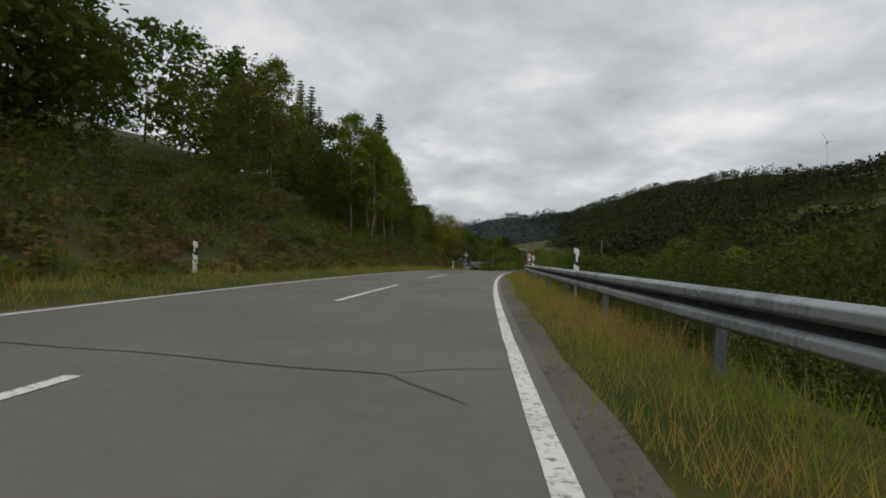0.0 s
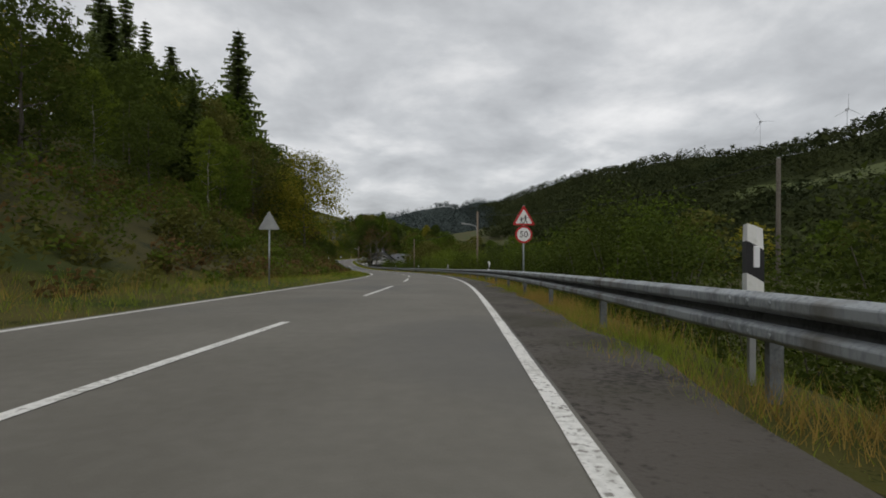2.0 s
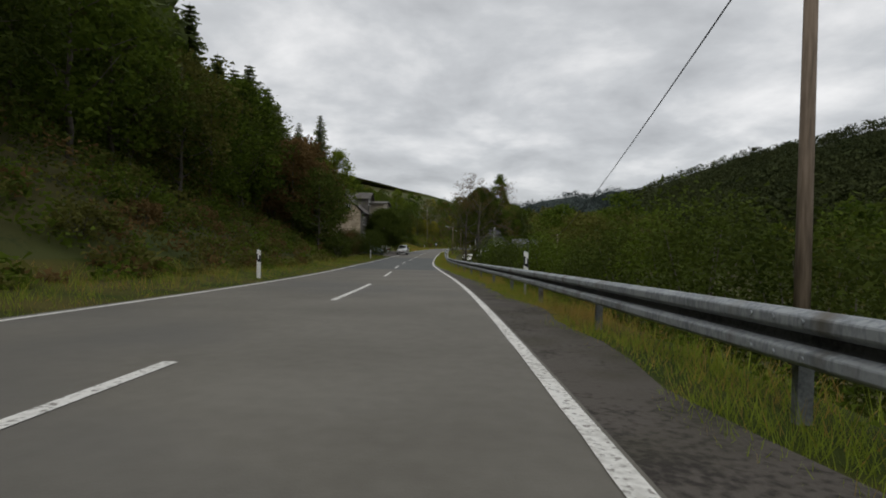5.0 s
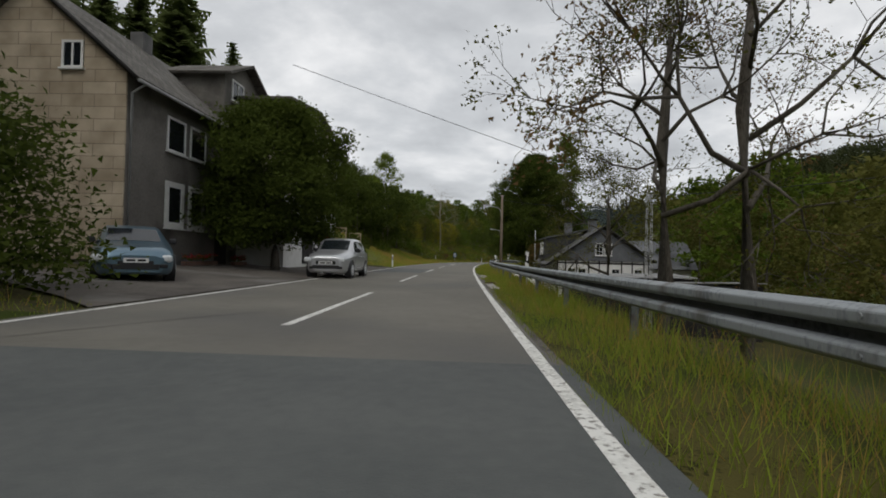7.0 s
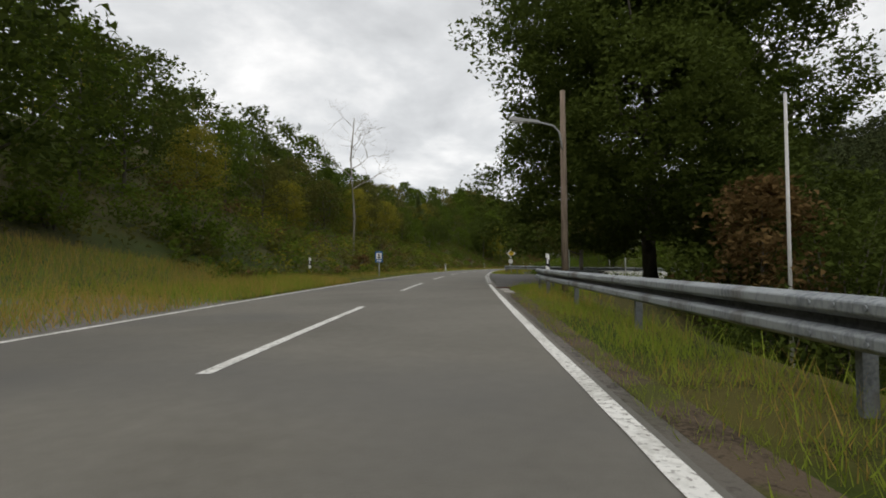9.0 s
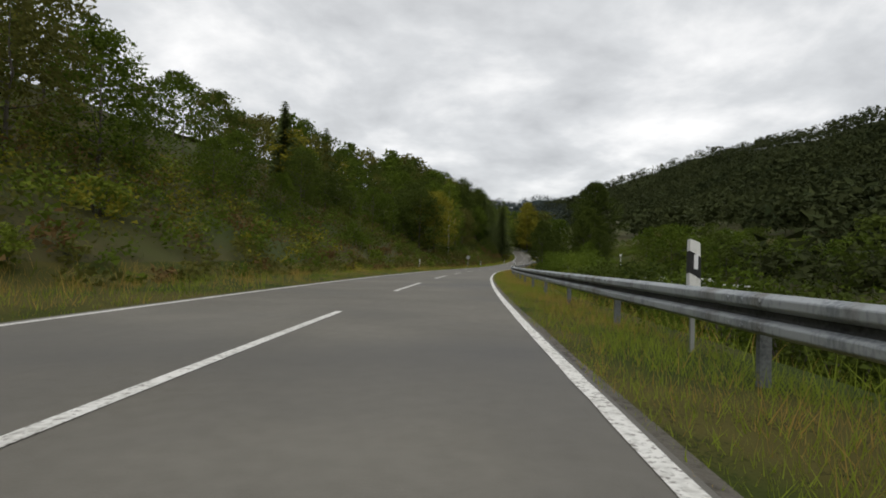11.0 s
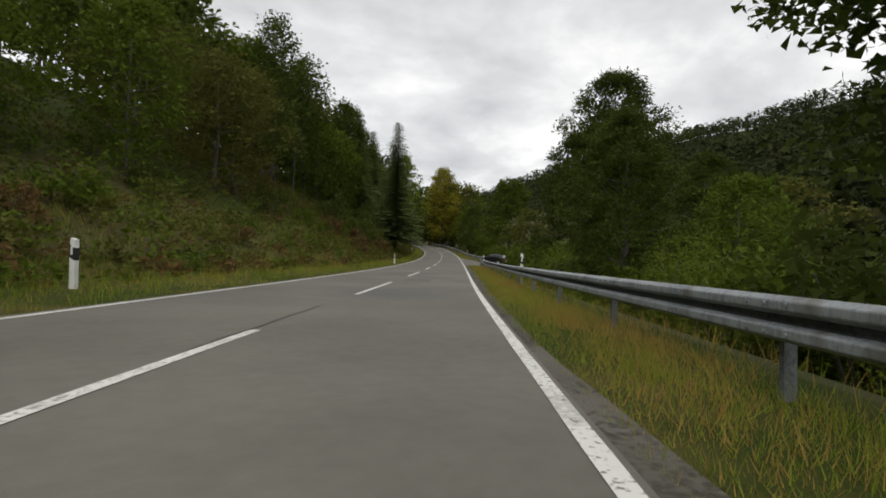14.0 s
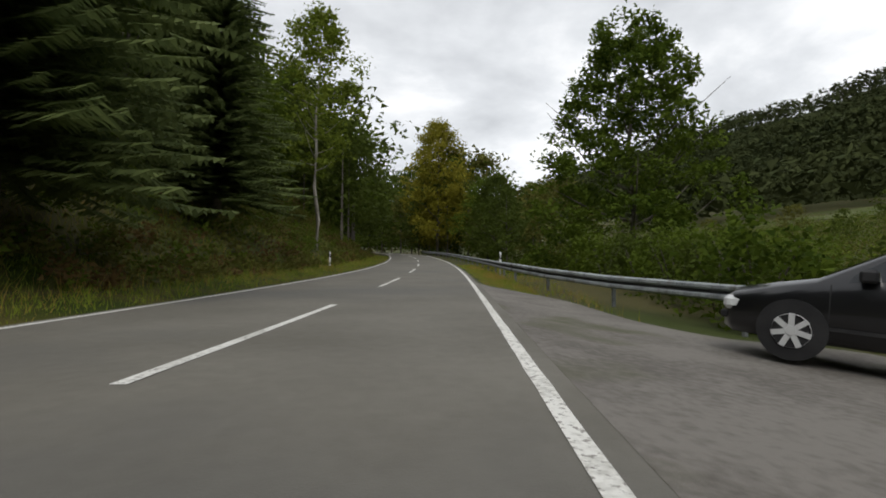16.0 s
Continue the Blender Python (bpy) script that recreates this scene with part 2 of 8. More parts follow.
def soup(name, verts, corners, mat):
    """A mesh of separate faces, all with that many corners, from an array of corner places."""
    n = len(verts)
    me = bpy.data.meshes.new(name)
    me.vertices.add(n)
    me.vertices.foreach_set("co", np.ascontiguousarray(verts, dtype=np.float32).ravel())
    me.loops.add(n)
    me.loops.foreach_set("vertex_index", np.arange(n, dtype=np.int32))
    me.polygons.add(n // corners)
    me.polygons.foreach_set("loop_start", np.arange(0, n, corners, dtype=np.int32))
    me.materials.append(mat)
    me.update(calc_edges=True)
    me.validate()
    return me


def part(name, data, mat=None, parent=None, label="", at=None):
    """Links a bmesh or a mesh as ONE object, under parent if one is given."""
    if isinstance(data, bmesh.types.BMesh):
        me = bpy.data.meshes.new(name)
        data.to_mesh(me)
        data.free()
        me.materials.append(mat)
        data = me
    ob = new(name, data)
    if parent:
        ob.parent = parent
    if at is not None:
        ob.matrix_basis = at
    return tagged(ob, label) if label else ob


def thing(name, at, label, category, group="", kind=""):
    ob = new(name)
    ob.empty_display_size = 0.2
    ob.matrix_basis = at
    return tagged(ob, label, category, group, kind)


def box(bm, x0, y0, z0, x1, y1, z1, bevel=0.0):
    vs = bmesh.ops.create_cube(bm, size=1.0, matrix=Matrix.LocRotScale(((x0 + x1) / 2, (y0 + y1) / 2, (z0 + z1) / 2), None, (abs(x1 - x0), abs(y1 - y0), abs(z1 - z0))))["verts"]
    if bevel:
        es = list({e for v in vs for e in v.link_edges})
        bmesh.ops.bevel(bm, geom=es, offset=bevel, segments=1, affect="EDGES")
    return bm


def boxes(*some, bevel=0.0):
    bm = bmesh.new()
    for b in some:
        box(bm, *b, bevel=bevel)
    return bm


def prism(bm, outline, y0, y1, axis="y"):
    """An outline of (a, b) drawn out from y0 to y1: a, b are x, z (axis y), y, z (axis x) or x, y (axis z)."""
    put = {"y": lambda a, b, c: (a, c, b), "x": lambda a, b, c: (c, a, b), "z": lambda a, b, c: (a, b, c)}[axis]
    lo, hi = [bm.verts.new(put(a, b, y0)) for a, b in outline], [bm.verts.new(put(a, b, y1)) for a, b in outline]
    n = len(outline)
    fs = [bm.faces.new(lo), bm.faces.new(hi[::-1])]
    fs += [bm.faces.new((lo[i], lo[(i + 1) % n], hi[(i + 1) % n], hi[i])) for i in range(n)]
    bmesh.ops.recalc_face_normals(bm, faces=fs)
    return bm


def tube(bm, points, radii, sides=8):
    """A round, tapered rod through points."""
    rings = []
    for i, p in enumerate(points):
        p = Vector(p)
        a, b = Vector(points[max(i - 1, 0)]), Vector(points[min(i + 1, len(points) - 1)])
        q = (b - a).to_track_quat("Z", "Y")
        rings.append([bm.verts.new(p + q @ Vector((radii[i] * math.cos(k * math.tau / sides), radii[i] * math.sin(k * math.tau / sides), 0))) for k in range(sides)])
    for r0, r1 in zip(rings, rings[1:]):
        for k in range(sides):
            f = bm.faces.new((r0[k], r0[(k + 1) % sides], r1[(k + 1) % sides], r1[k]))
            f.smooth = True
    bm.faces.new(rings[0][::-1])
    bm.faces.new(rings[-1])
    return bm


def strip(name, ss, d_left, d_right, z, mat, parent=None, kind="structure", label="", category="", across=1):
    """A band along the road between two lines, which may be numbers or arrays over ss."""
    ss = np.asarray(ss, float)
    dl, dr = np.broadcast_to(d_left, ss.shape), np.broadcast_to(d_right, ss.shape)
    rows = [spot(ss, dl + (dr - dl) * k / across, z) for k in range(across + 1)]
    n, v = len(ss), np.concatenate(rows)
    f = [(k * n + i, (k + 1) * n + i, (k + 1) * n + i + 1, k * n + i + 1) for k in range(across) for i in range(n - 1)]
    ob = part(name, mesh_of(name, v, f, mat, True), parent=parent)
    return tagged(ob, label, category, "", kind) if not parent else ob


# ---- ground ----
def ramp_of(x, *pairs):
    return np.interp(x, [p[0] for p in pairs], [p[1] for p in pairs])


def wavy(s, d, size, seed=0.0):
    """Soft unevenness without a pattern, for arrays."""
    return (np.sin(s / size + seed) * np.cos(d / size * 1.3 + seed * 2) + 0.6 * np.sin(s / size * 2.3 + d / size * 1.7 + seed * 3)) / 1.6


def ground_z(s, d):
    """The height of the ground over the road's own height there."""
    s, d = np.broadcast_arrays(np.asarray(s, float), np.asarray(d, float))
    edge = -LANE - 0.25
    # the cutting on the uphill side: how far its foot lies from the road and how steep it is
    foot = ramp_of(s, (-80, 3.0), (190, 3.0), (205, 5.0), (214, 9.0), (222, 13.5), (248.5, 13.5), (251.5, 3.4), (262, 3.0), (300, 3.4), (320, 3.0), (700, 2.5))
    steep = ramp_of(s, (-80, 0.42), (60, 0.42), (120, 0.55), (190, 0.5), (215, 0.4), (246, 0.4), (252, 0.62), (264, 0.5), (282, 0.42), (300, 0.45), (400, 0.55), (480, 0.6), (560, 0.6), (700, 0.6))
    up = np.maximum(0, edge - d)
    rise = np.minimum(up, foot) * 0.055 + np.clip(up - foot, 0, 24) * steep + np.clip(up - foot - 24, 0, 60) * 0.3 + np.clip(up - foot - 84, 0, 200) * 0.2
    rise = rise + wavy(s, d, 7.0) * np.clip((up - foot) * 0.12, 0, 0.9)
    down = np.maximum(0, d - 0.25)
    drop = ramp_of(s, (-80, 2.6), (150, 2.6), (190, 3.2), (230, 4.0), (280, 3.6), (300, 1.2), (330, 2.0), (400, 2.6), (470, 2.4), (484, 0.5), (525, 0.5), (545, 1.6), (700, 1.6))
    first = ramp_of(s, (-80, 1.75), (285, 1.75), (294, 9.0), (312, 9.0), (322, 2.2), (478, 2.4), (486, 6.2), (520, 6.2), (530, 2.5), (700, 2.5))
    fall = -np.minimum(down, 1.2) * 0.05 - np.clip((down - first) / 6.0, 0, 1) ** 0.8 * drop - np.clip(down - 8, 0, 40) * 0.03
    hill = np.clip(down - ramp_of(s, (-80, 130), (505, 130), (532, 14), (760, 14)), 0, 300) * ramp_of(s, (-80, 0.18), (505, 0.18), (532, 0.165), (760, 0.165))
    fall = fall + hill + wavy(s, d, 5.0, 1.0) * np.clip((down - first - 1) * 0.1, 0, 0.35)
    fall = fall - np.clip(d - 0.3, 0, 10) * ramp_of(s, (480, 0), (489, 0.1), (512, 0.1), (520, 0))
    return np.where(d < edge, rise, np.where(d > 0.25, fall, 0.0)) - 0.03


across = np.r_[-260, -220, -180, -150, -125, -105, -90, -78, -68, -60, -53, -47, -42, -38, np.arange(-35, -11, 1.5), np.arange(-11, -LANE - 0.4, 0.6), -LANE - 0.25,
               -LANE - 0.2, 0.2, 0.25, np.arange(0.6, 4, 0.4), np.arange(4, 12, 1.0), np.arange(12, 30, 3.0), 33, 38, 45, 55, 68, 80, 95, 105, 115, 130, 150, 175, 205, 240]
along = np.r_[np.arange(-90, -10, 4.0), np.arange(-10, 600, 2.0), np.arange(600, 760, 5.0)]
gs, gd = np.meshgrid(along, across, indexing="ij")
gv = spot(gs.ravel(), gd.ravel(), ground_z(gs, gd).ravel())
nd = len(across)
gf = [(i * nd + j, i * nd + j + 1, (i + 1) * nd + j + 1, (i + 1) * nd + j) for i in range(len(along) - 1) for j in range(nd - 1)]
tagged(part("ground", mesh_of("ground", gv, gf, SOIL, True)), "grassy, leaf-littered valley ground with a cut bank", "ground", "", "structure")


def on_ground(s, d, dz=0.0):
    return float(ground_z(s, d)) + dz


# ---- road ----
road_s = np.arange(-90, 650, 2.0)
road = strip("road", road_s, -LANE - 0.22, ramp_of(road_s, (-60, 0.16), (50, 0.14), (60, 0.07), (150, 0.07), (186, 0.09), (284, 0.09), (288, 0.2), (320, 0.2), (324, 0.08), (406, 0.08), (412, 0.12), (436, 0.08), (478, 0.08), (482, 0.2), (522, 0.2)), 0.0, ASPHALT, label="grey worn asphalt country road with white lines", category="road", across=4)
# crumbling outer edge of the asphalt, and gravel beside it
wob = np.array([noise.noise((s * 0.35, 3.1, 0)) for s in np.arange(-20, 480, 1.0)])
sh = np.arange(-20, 480, 1.0)
wide = ramp_of(sh, (-20, 0.22), (10, 0.3), (20, 0.42), (30, 0.36), (45, 0.38), (52, 0.6), (60, 0.95), (140, 0.95), (178, 0.4), (190, 0.06), (223, 0.06), (226, 0.16), (237, 0.16), (239, 0.06), (254, 0.06), (256, 0.25), (258, 0.25), (260, 0.06), (285, 0.1), (288, 0.3), (320, 0.05), (398, 0.05), (408, 0.25), (416, 0.55), (428, 0.5), (437, 0.12), (445, 0.16), (452, 0.3), (470, 0.35), (479, 0.6))
shoulder = 0.13 + np.maximum(0.04, wide * (1 + wob * 0.5))
for s0, s1, mat in ((-20, 56, GRAVEL), (56, 186, DARK_GRAVEL), (186, 438, GRAVEL), (438, 480, DARK_GRAVEL)):
    k = (sh >= s0) & (sh <= s1)
    tagged(strip("gravel_shoulder", sh[k], 0.05, shoulder[k], -0.01, mat), "crumbled asphalt and gravel shoulder" if mat is GRAVEL else "dark trodden soil and grit shoulder", "shoulder", "", "structure")


def dash(name, s0, s1, d, width, mat, z=0.006):
    ss = np.linspace(s0, s1, max(2, int((s1 - s0) / 1.5) + 1))
    return strip(name, ss, d - width / 2, d + width / 2, z, mat, parent=road)


def line(name, s0, s1, d, width):
    """A worn painted line with slightly uneven edges."""
    ss = np.arange(s0, s1, 0.5)
    e = np.array([noise.noise((s * 1.7, d, 5.0)) for s in ss]) * 0.012
    return strip(name, ss, d - width / 2 + e, d + width / 2 - e[::-1], 0.006, PAINT, parent=road)


line("edge_line", -60, 293.5, -0.02, 0.12)
line("edge_line", 316, 640, -0.02, 0.12)
for i in range(9):
    dash("edge_dash", 294.8 + i * 2.4, 295.7 + i * 2.4, 0.02, 0.24, PAINT)
line("edge_line", -60, 44.0 - 0.4, -LANE, 0.12)
line("edge_line", 44.0, 640, -LANE, 0.12)
for k in range(-5, 52):
    s = DASH_FROM + 12 * k
    if k != 3:
        ss = np.linspace(s, s + DASH, 6)
        middle = ramp_of(ss, (0, -2.97), (20, -2.9), (32, -2.9), (60, -3.05), (70, -2.98), (100, -2.8), (122, -2.9), (196, -2.79), (280, -2.87), (640, -2.86))
        strip("lane_dash", ss, middle - 0.06, middle + 0.06, 0.006, PAINT, parent=road)


# ---- hills in the distance ----
def hill_mesh(name, ridge, near, mat, steps=10, rough=6.0, seed=0):
    """A wooded slope from the points of its foot up to those of its ridge: (x, y, z) each."""
    n = 90
    t = np.linspace(0, 1, n)
    top = np.stack([np.interp(t, np.linspace(0, 1, len(ridge)), [p[k] for p in ridge]) for k in range(3)], -1)
    low = np.stack([np.interp(t, np.linspace(0, 1, len(near)), [p[k] for p in near]) for k in range(3)], -1)
    rows = []
    for j in range(steps + 1):
        u = j / steps
        row = low + (top - low) * u
        row[:, 2] = low[:, 2] + (top[:, 2] - low[:, 2]) * (u ** 0.9) * (1.0 - 0.06 * np.sin(t * 23 + j))
        rows.append(row)
    v = np.concatenate(rows)
    v[:, 2] += np.array([noise.noise((p[0] * 0.012 + seed, p[1] * 0.012, 0)) for p in v]) * rough
    f = [(j * n + i, j * n + i + 1, (j + 1) * n + i + 1, (j + 1) * n + i) for j in range(steps) for i in range(n - 1)]
    return v, f, n


def woods(name, v, n, steps, count, size, mat, label, rng, per=26, clear=None):
    """Crowns, uncountable and small, strewn over a slope: ONE mesh of lumpy cones and domes."""
    grid = v.reshape(steps + 1, n, 3)
    uv = rng.random((count, 2))
    if clear:
        keep = ~((uv[:, 1] > clear[0]) & (uv[:, 1] < clear[1]) & (uv[:, 0] > clear[2] - 0.04) & (uv[:, 0] < clear[3] + 0.03))
        uv = uv[keep]
        count = len(uv)
    j, i = (uv[:, 0] * steps), (uv[:, 1] * (n - 1))
    j0, i0 = np.minimum(j.astype(int), steps - 1), np.minimum(i.astype(int), n - 2)
    fj, fi = (j - j0)[:, None], (i - i0)[:, None]
    p = (grid[j0, i0] * (1 - fj) * (1 - fi) + grid[j0 + 1, i0] * fj * (1 - fi) + grid[j0, i0 + 1] * (1 - fj) * fi + grid[j0 + 1, i0 + 1] * fj * fi)
    h = size * (0.6 + 0.7 * rng.random(count))
    fir = rng.random(count) < 0.35
    w = h * np.where(fir, 0.2, 0.36)
    u = rng.random((count, per))
    ang = rng.random((count, per)) * math.tau
    dome, cone = np.sqrt(1 - u ** 2), 1.05 - u
    r = w[:, None] * np.where(fir[:, None], cone, dome) * (0.75 + 0.4 * rng.random((count, per)))
    c = np.stack([p[:, None, 0] + r * np.cos(ang), p[:, None, 1] + r * np.sin(ang), p[:, None, 2] + h[:, None] * (0.25 + 0.7 * u)], -1).reshape(-1, 3)
    k = np.repeat(w, per)[:, None] * (0.16 + 0.24 * rng.random((count * per, 1)))
    e = [rng.normal(size=(count * per, 3)) * (0.75, 0.75, 0.6) for _ in range(3)]
    tris = [np.stack([c + e[0] * k, c + e[1] * k, c + e[2] * k], 1).reshape(-1, 3)]
    ob = part(name, soup(name, np.concatenate(tris), 3, mat))
    return tagged(ob, label, "woods", "", "stuff")


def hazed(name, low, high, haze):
    """Far foliage: leaf colours with the haze of the air mixed in as pale blue."""
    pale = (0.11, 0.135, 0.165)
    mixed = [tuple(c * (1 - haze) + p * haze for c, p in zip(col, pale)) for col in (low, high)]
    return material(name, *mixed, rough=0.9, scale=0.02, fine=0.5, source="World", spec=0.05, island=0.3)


# the last number is the share of haze painted into each colour
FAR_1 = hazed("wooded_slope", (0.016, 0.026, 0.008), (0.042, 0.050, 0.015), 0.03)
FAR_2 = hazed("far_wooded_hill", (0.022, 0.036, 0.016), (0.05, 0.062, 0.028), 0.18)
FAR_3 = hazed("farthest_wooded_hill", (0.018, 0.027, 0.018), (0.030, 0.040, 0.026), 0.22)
MEADOW = material("meadow", (0.050, 0.068, 0.016), (0.085, 0.10, 0.028), rough=0.9, scale=0.05, source="World", fine=0.6)
hill_rng = np.random.default_rng(11)
# the valley's far side: its foot beyond the river meadows, its ridge high above
foot = [(200, -250, 4), (200, 0, 4), (190, 200, 4), (185, 350, 4), (185, 500, 6), (190, 620, 18), (195, 760, 22), (190, 900, 22), (170, 1050, 18), (120, 1200, 10), (60, 1300, 8)]
ridge = [(430, -250, 60), (410, 0, 74), (385, 200, 80), (365, 350, 90), (350, 500, 92), (340, 650, 102), (345, 800, 123), (350, 950, 138), (330, 1100, 130), (270, 1300, 124), (180, 1480, 112)]
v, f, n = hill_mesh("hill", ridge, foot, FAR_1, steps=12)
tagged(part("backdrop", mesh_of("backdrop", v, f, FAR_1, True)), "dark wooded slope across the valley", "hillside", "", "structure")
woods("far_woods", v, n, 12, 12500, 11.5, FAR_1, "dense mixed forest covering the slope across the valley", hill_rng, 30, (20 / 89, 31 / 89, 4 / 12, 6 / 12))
# a hay meadow let into that forest
field = v.reshape(13, n, 3)[4:7, 20:32] + (0, 0, 0.6)
tagged(part("meadow", mesh_of("meadow", field.reshape(-1, 3), [(j * 12 + i, j * 12 + i + 1, (j + 1) * 12 + i + 1, (j + 1) * 12 + i) for j in range(2) for i in range(11)], MEADOW, True)),
       "pale green hay meadow in the forest across the valley", "meadow", "", "structure")
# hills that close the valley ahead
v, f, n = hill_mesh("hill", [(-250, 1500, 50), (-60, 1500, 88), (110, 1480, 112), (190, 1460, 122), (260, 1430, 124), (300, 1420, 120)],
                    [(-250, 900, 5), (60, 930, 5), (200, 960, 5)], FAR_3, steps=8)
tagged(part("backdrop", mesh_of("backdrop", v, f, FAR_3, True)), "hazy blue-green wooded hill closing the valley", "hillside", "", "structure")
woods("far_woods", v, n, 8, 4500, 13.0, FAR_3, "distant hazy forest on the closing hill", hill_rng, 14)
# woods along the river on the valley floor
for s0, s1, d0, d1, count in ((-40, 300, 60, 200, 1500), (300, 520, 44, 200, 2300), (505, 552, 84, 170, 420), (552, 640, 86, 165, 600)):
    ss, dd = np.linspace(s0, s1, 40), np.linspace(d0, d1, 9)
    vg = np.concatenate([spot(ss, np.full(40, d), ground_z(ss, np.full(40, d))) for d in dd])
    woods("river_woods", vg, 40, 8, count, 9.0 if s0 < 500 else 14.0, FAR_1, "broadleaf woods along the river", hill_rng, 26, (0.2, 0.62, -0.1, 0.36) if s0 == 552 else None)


# ---- trees and bushes ----
def leaves(rng, centres, radii, per, size, flat=0.65, mat=None, name="crown"):
    """Many small pointed leaves in clumps, as single faces."""
    n = len(centres) * per
    c = np.repeat(centres, per, 0) + rng.normal(size=(n, 3)).clip(-1.75, 1.75) * np.repeat(radii, per)[:, None] * (0.55, 0.55, 0.55 * flat)
    u = rng.normal(size=(n, 3))
    u[:, 2] *= 0.55
    u /= np.linalg.norm(u, axis=1, keepdims=True)
    w = rng.normal(size=(n, 3))
    w -= (w * u).sum(1, keepdims=True) * u
    w /= np.linalg.norm(w, axis=1, keepdims=True)
    k = size * (0.6 + 0.8 * rng.random((n, 1)))
    return np.stack([c - u * k * 0.5 + w * k * 0.34, c - u * k * 0.35 - w * k * 0.36, c + u * k * 0.6], 1).reshape(-1, 3)


def limbs(bm, rng, height, base, radius, crown_r, count, sides=6, lean=0.0, reach=0.85, top=0.97):
    """A tapered trunk with forking limbs. Returns the ends of the limbs."""
    pts = [(lean * height * (k / 7) ** 1.5 + rng.normal() * 0.006 * height * (0 < k), rng.normal() * 0.006 * height * (0 < k), -0.3 + (height * top + 0.3) * k / 7) for k in range(8)]
    tube(bm, pts, [radius * (1.25 if k == 0 else 1 - 0.93 * k / 7) for k in range(8)], sides + 2)
    ends = []
    for i in range(count):
        t = base / height + (0.93 - base / height) * (i + rng.random()) / count
        x, y, z = (np.interp(t * 7, range(8), [p[q] for p in pts]) for q in range(3))
        a = i * 2.4 + rng.normal() * 0.4
        r = crown_r * reach * math.sin(math.pi * min(0.97, max(0.12, 0.25 + 0.75 * (t - base / height) / (1 - base / height)))) * (0.75 + 0.4 * rng.random())
        rise = r * (0.35 + 0.5 * rng.random())
        mid_ = (x + math.cos(a) * r * 0.5, y + math.sin(a) * r * 0.5, z + rise * 0.35)
        end = (x + math.cos(a) * r, y + math.sin(a) * r, z + rise)
        lr = max(0.012, radius * (1 - 0.9 * t) * 0.5)
        tube(bm, [(x, y, z), mid_, end], [lr, lr * 0.6, lr * 0.15], sides - 1)
        ends.append((end, mid_, lr))
    return ends


def crown_points(rng, count, shape, height, base, crown_r, lean=0.0):
    """Places of leaf clumps on and in an uneven crown."""
    t = rng.random(count) ** 0.85
    if shape == "broad":
        prof = np.sqrt(np.maximum(0.02, 1 - (2 * t - 0.85) ** 2 / 1.35))
    elif shape == "tall":
        prof = np.sin(np.pi * np.clip(0.14 + 0.84 * t, 0, 1)) ** 0.7
    elif shape == "egg":
        prof = np.where(t < 0.3, 0.78 + 0.73 * t, np.maximum(0.03, 1 - (np.maximum(t - 0.3, 0) / 0.74) ** 2) ** 0.85)
    else:
        prof = 1.05 - 0.75 * t
    a = rng.random(count) * math.tau
    lump = 1 + 0.28 * np.sin(a * 3 + t * 9 + rng.random() * 6) + 0.15 * np.sin(a * 5 - t * 13)
    r = crown_r * prof * lump * ((0.15 if shape == "egg" else 0.45) + (0.85 if shape == "egg" else 0.55) * np.sqrt(rng.random(count)))
    z = base + (height - base) * t
    return np.stack([np.cos(a) * r + lean * z, np.sin(a) * r, z], -1)


def make_tree(seed, height, base, crown_r, shape, clumps, per, size, leaf, bark, label, radius=None, name="tree", group="trees of the valley road", clump_r=0.95, limb_count=12, lean=0.0):
    rng = np.random.default_rng(seed)
    tree = thing(name, Matrix.Translation((0, -60, -200)), label, name.replace("_", " "), group)
    bm = bmesh.new()
    limbs(bm, rng, height, base, radius or height * 0.017, crown_r, limb_count, lean=lean)
    part("trunk", bm, bark, tree)
    pts = crown_points(rng, clumps, shape, height, base, crown_r, lean)
    part("crown", soup("crown", leaves(rng, pts, clump_r * (0.7 + 0.6 * rng.random(clumps)), per, size), 3, leaf), parent=tree)
    return tree


def make_bush(seed, height, width, clumps, per, size, leaf, label, name="bush", group="bushes along the road", stems=5):
    rng = np.random.default_rng(seed)
    bush = thing(name, Matrix.Translation((0, -60, -200)), label, name.replace("_", " "), group)
    bm = bmesh.new()
    for i in range(stems):
        a = i * 2.4
        e = (math.cos(a) * width * 0.3, math.sin(a) * width * 0.3, height * 0.75)
        tube(bm, [(e[0] * 0.1, e[1] * 0.1, -0.25), (e[0] * 0.5, e[1] * 0.5, height * 0.4), e], [0.035, 0.025, 0.008], 5)
    part("stem", bm, BARK, bush)
    a, t = rng.random(clumps) * math.tau, rng.random(clumps)
    r = width / 2 * np.sqrt(1 - 0.75 * t ** 2) * (0.5 + 0.5 * np.sqrt(rng.random(clumps))) * (1 + 0.25 * np.sin(a * 3 + seed))
    pts = np.stack([np.cos(a) * r, np.sin(a) * r, 0.08 * height + 0.85 * height * t * (0.8 + 0.3 * rng.random(clumps))], -1)
    part("foliage", soup("foliage", leaves(rng, pts, np.full(clumps, 0.16 * (width + height) / 2), per, size, 0.8), 3, leaf), parent=bush)
    return bush


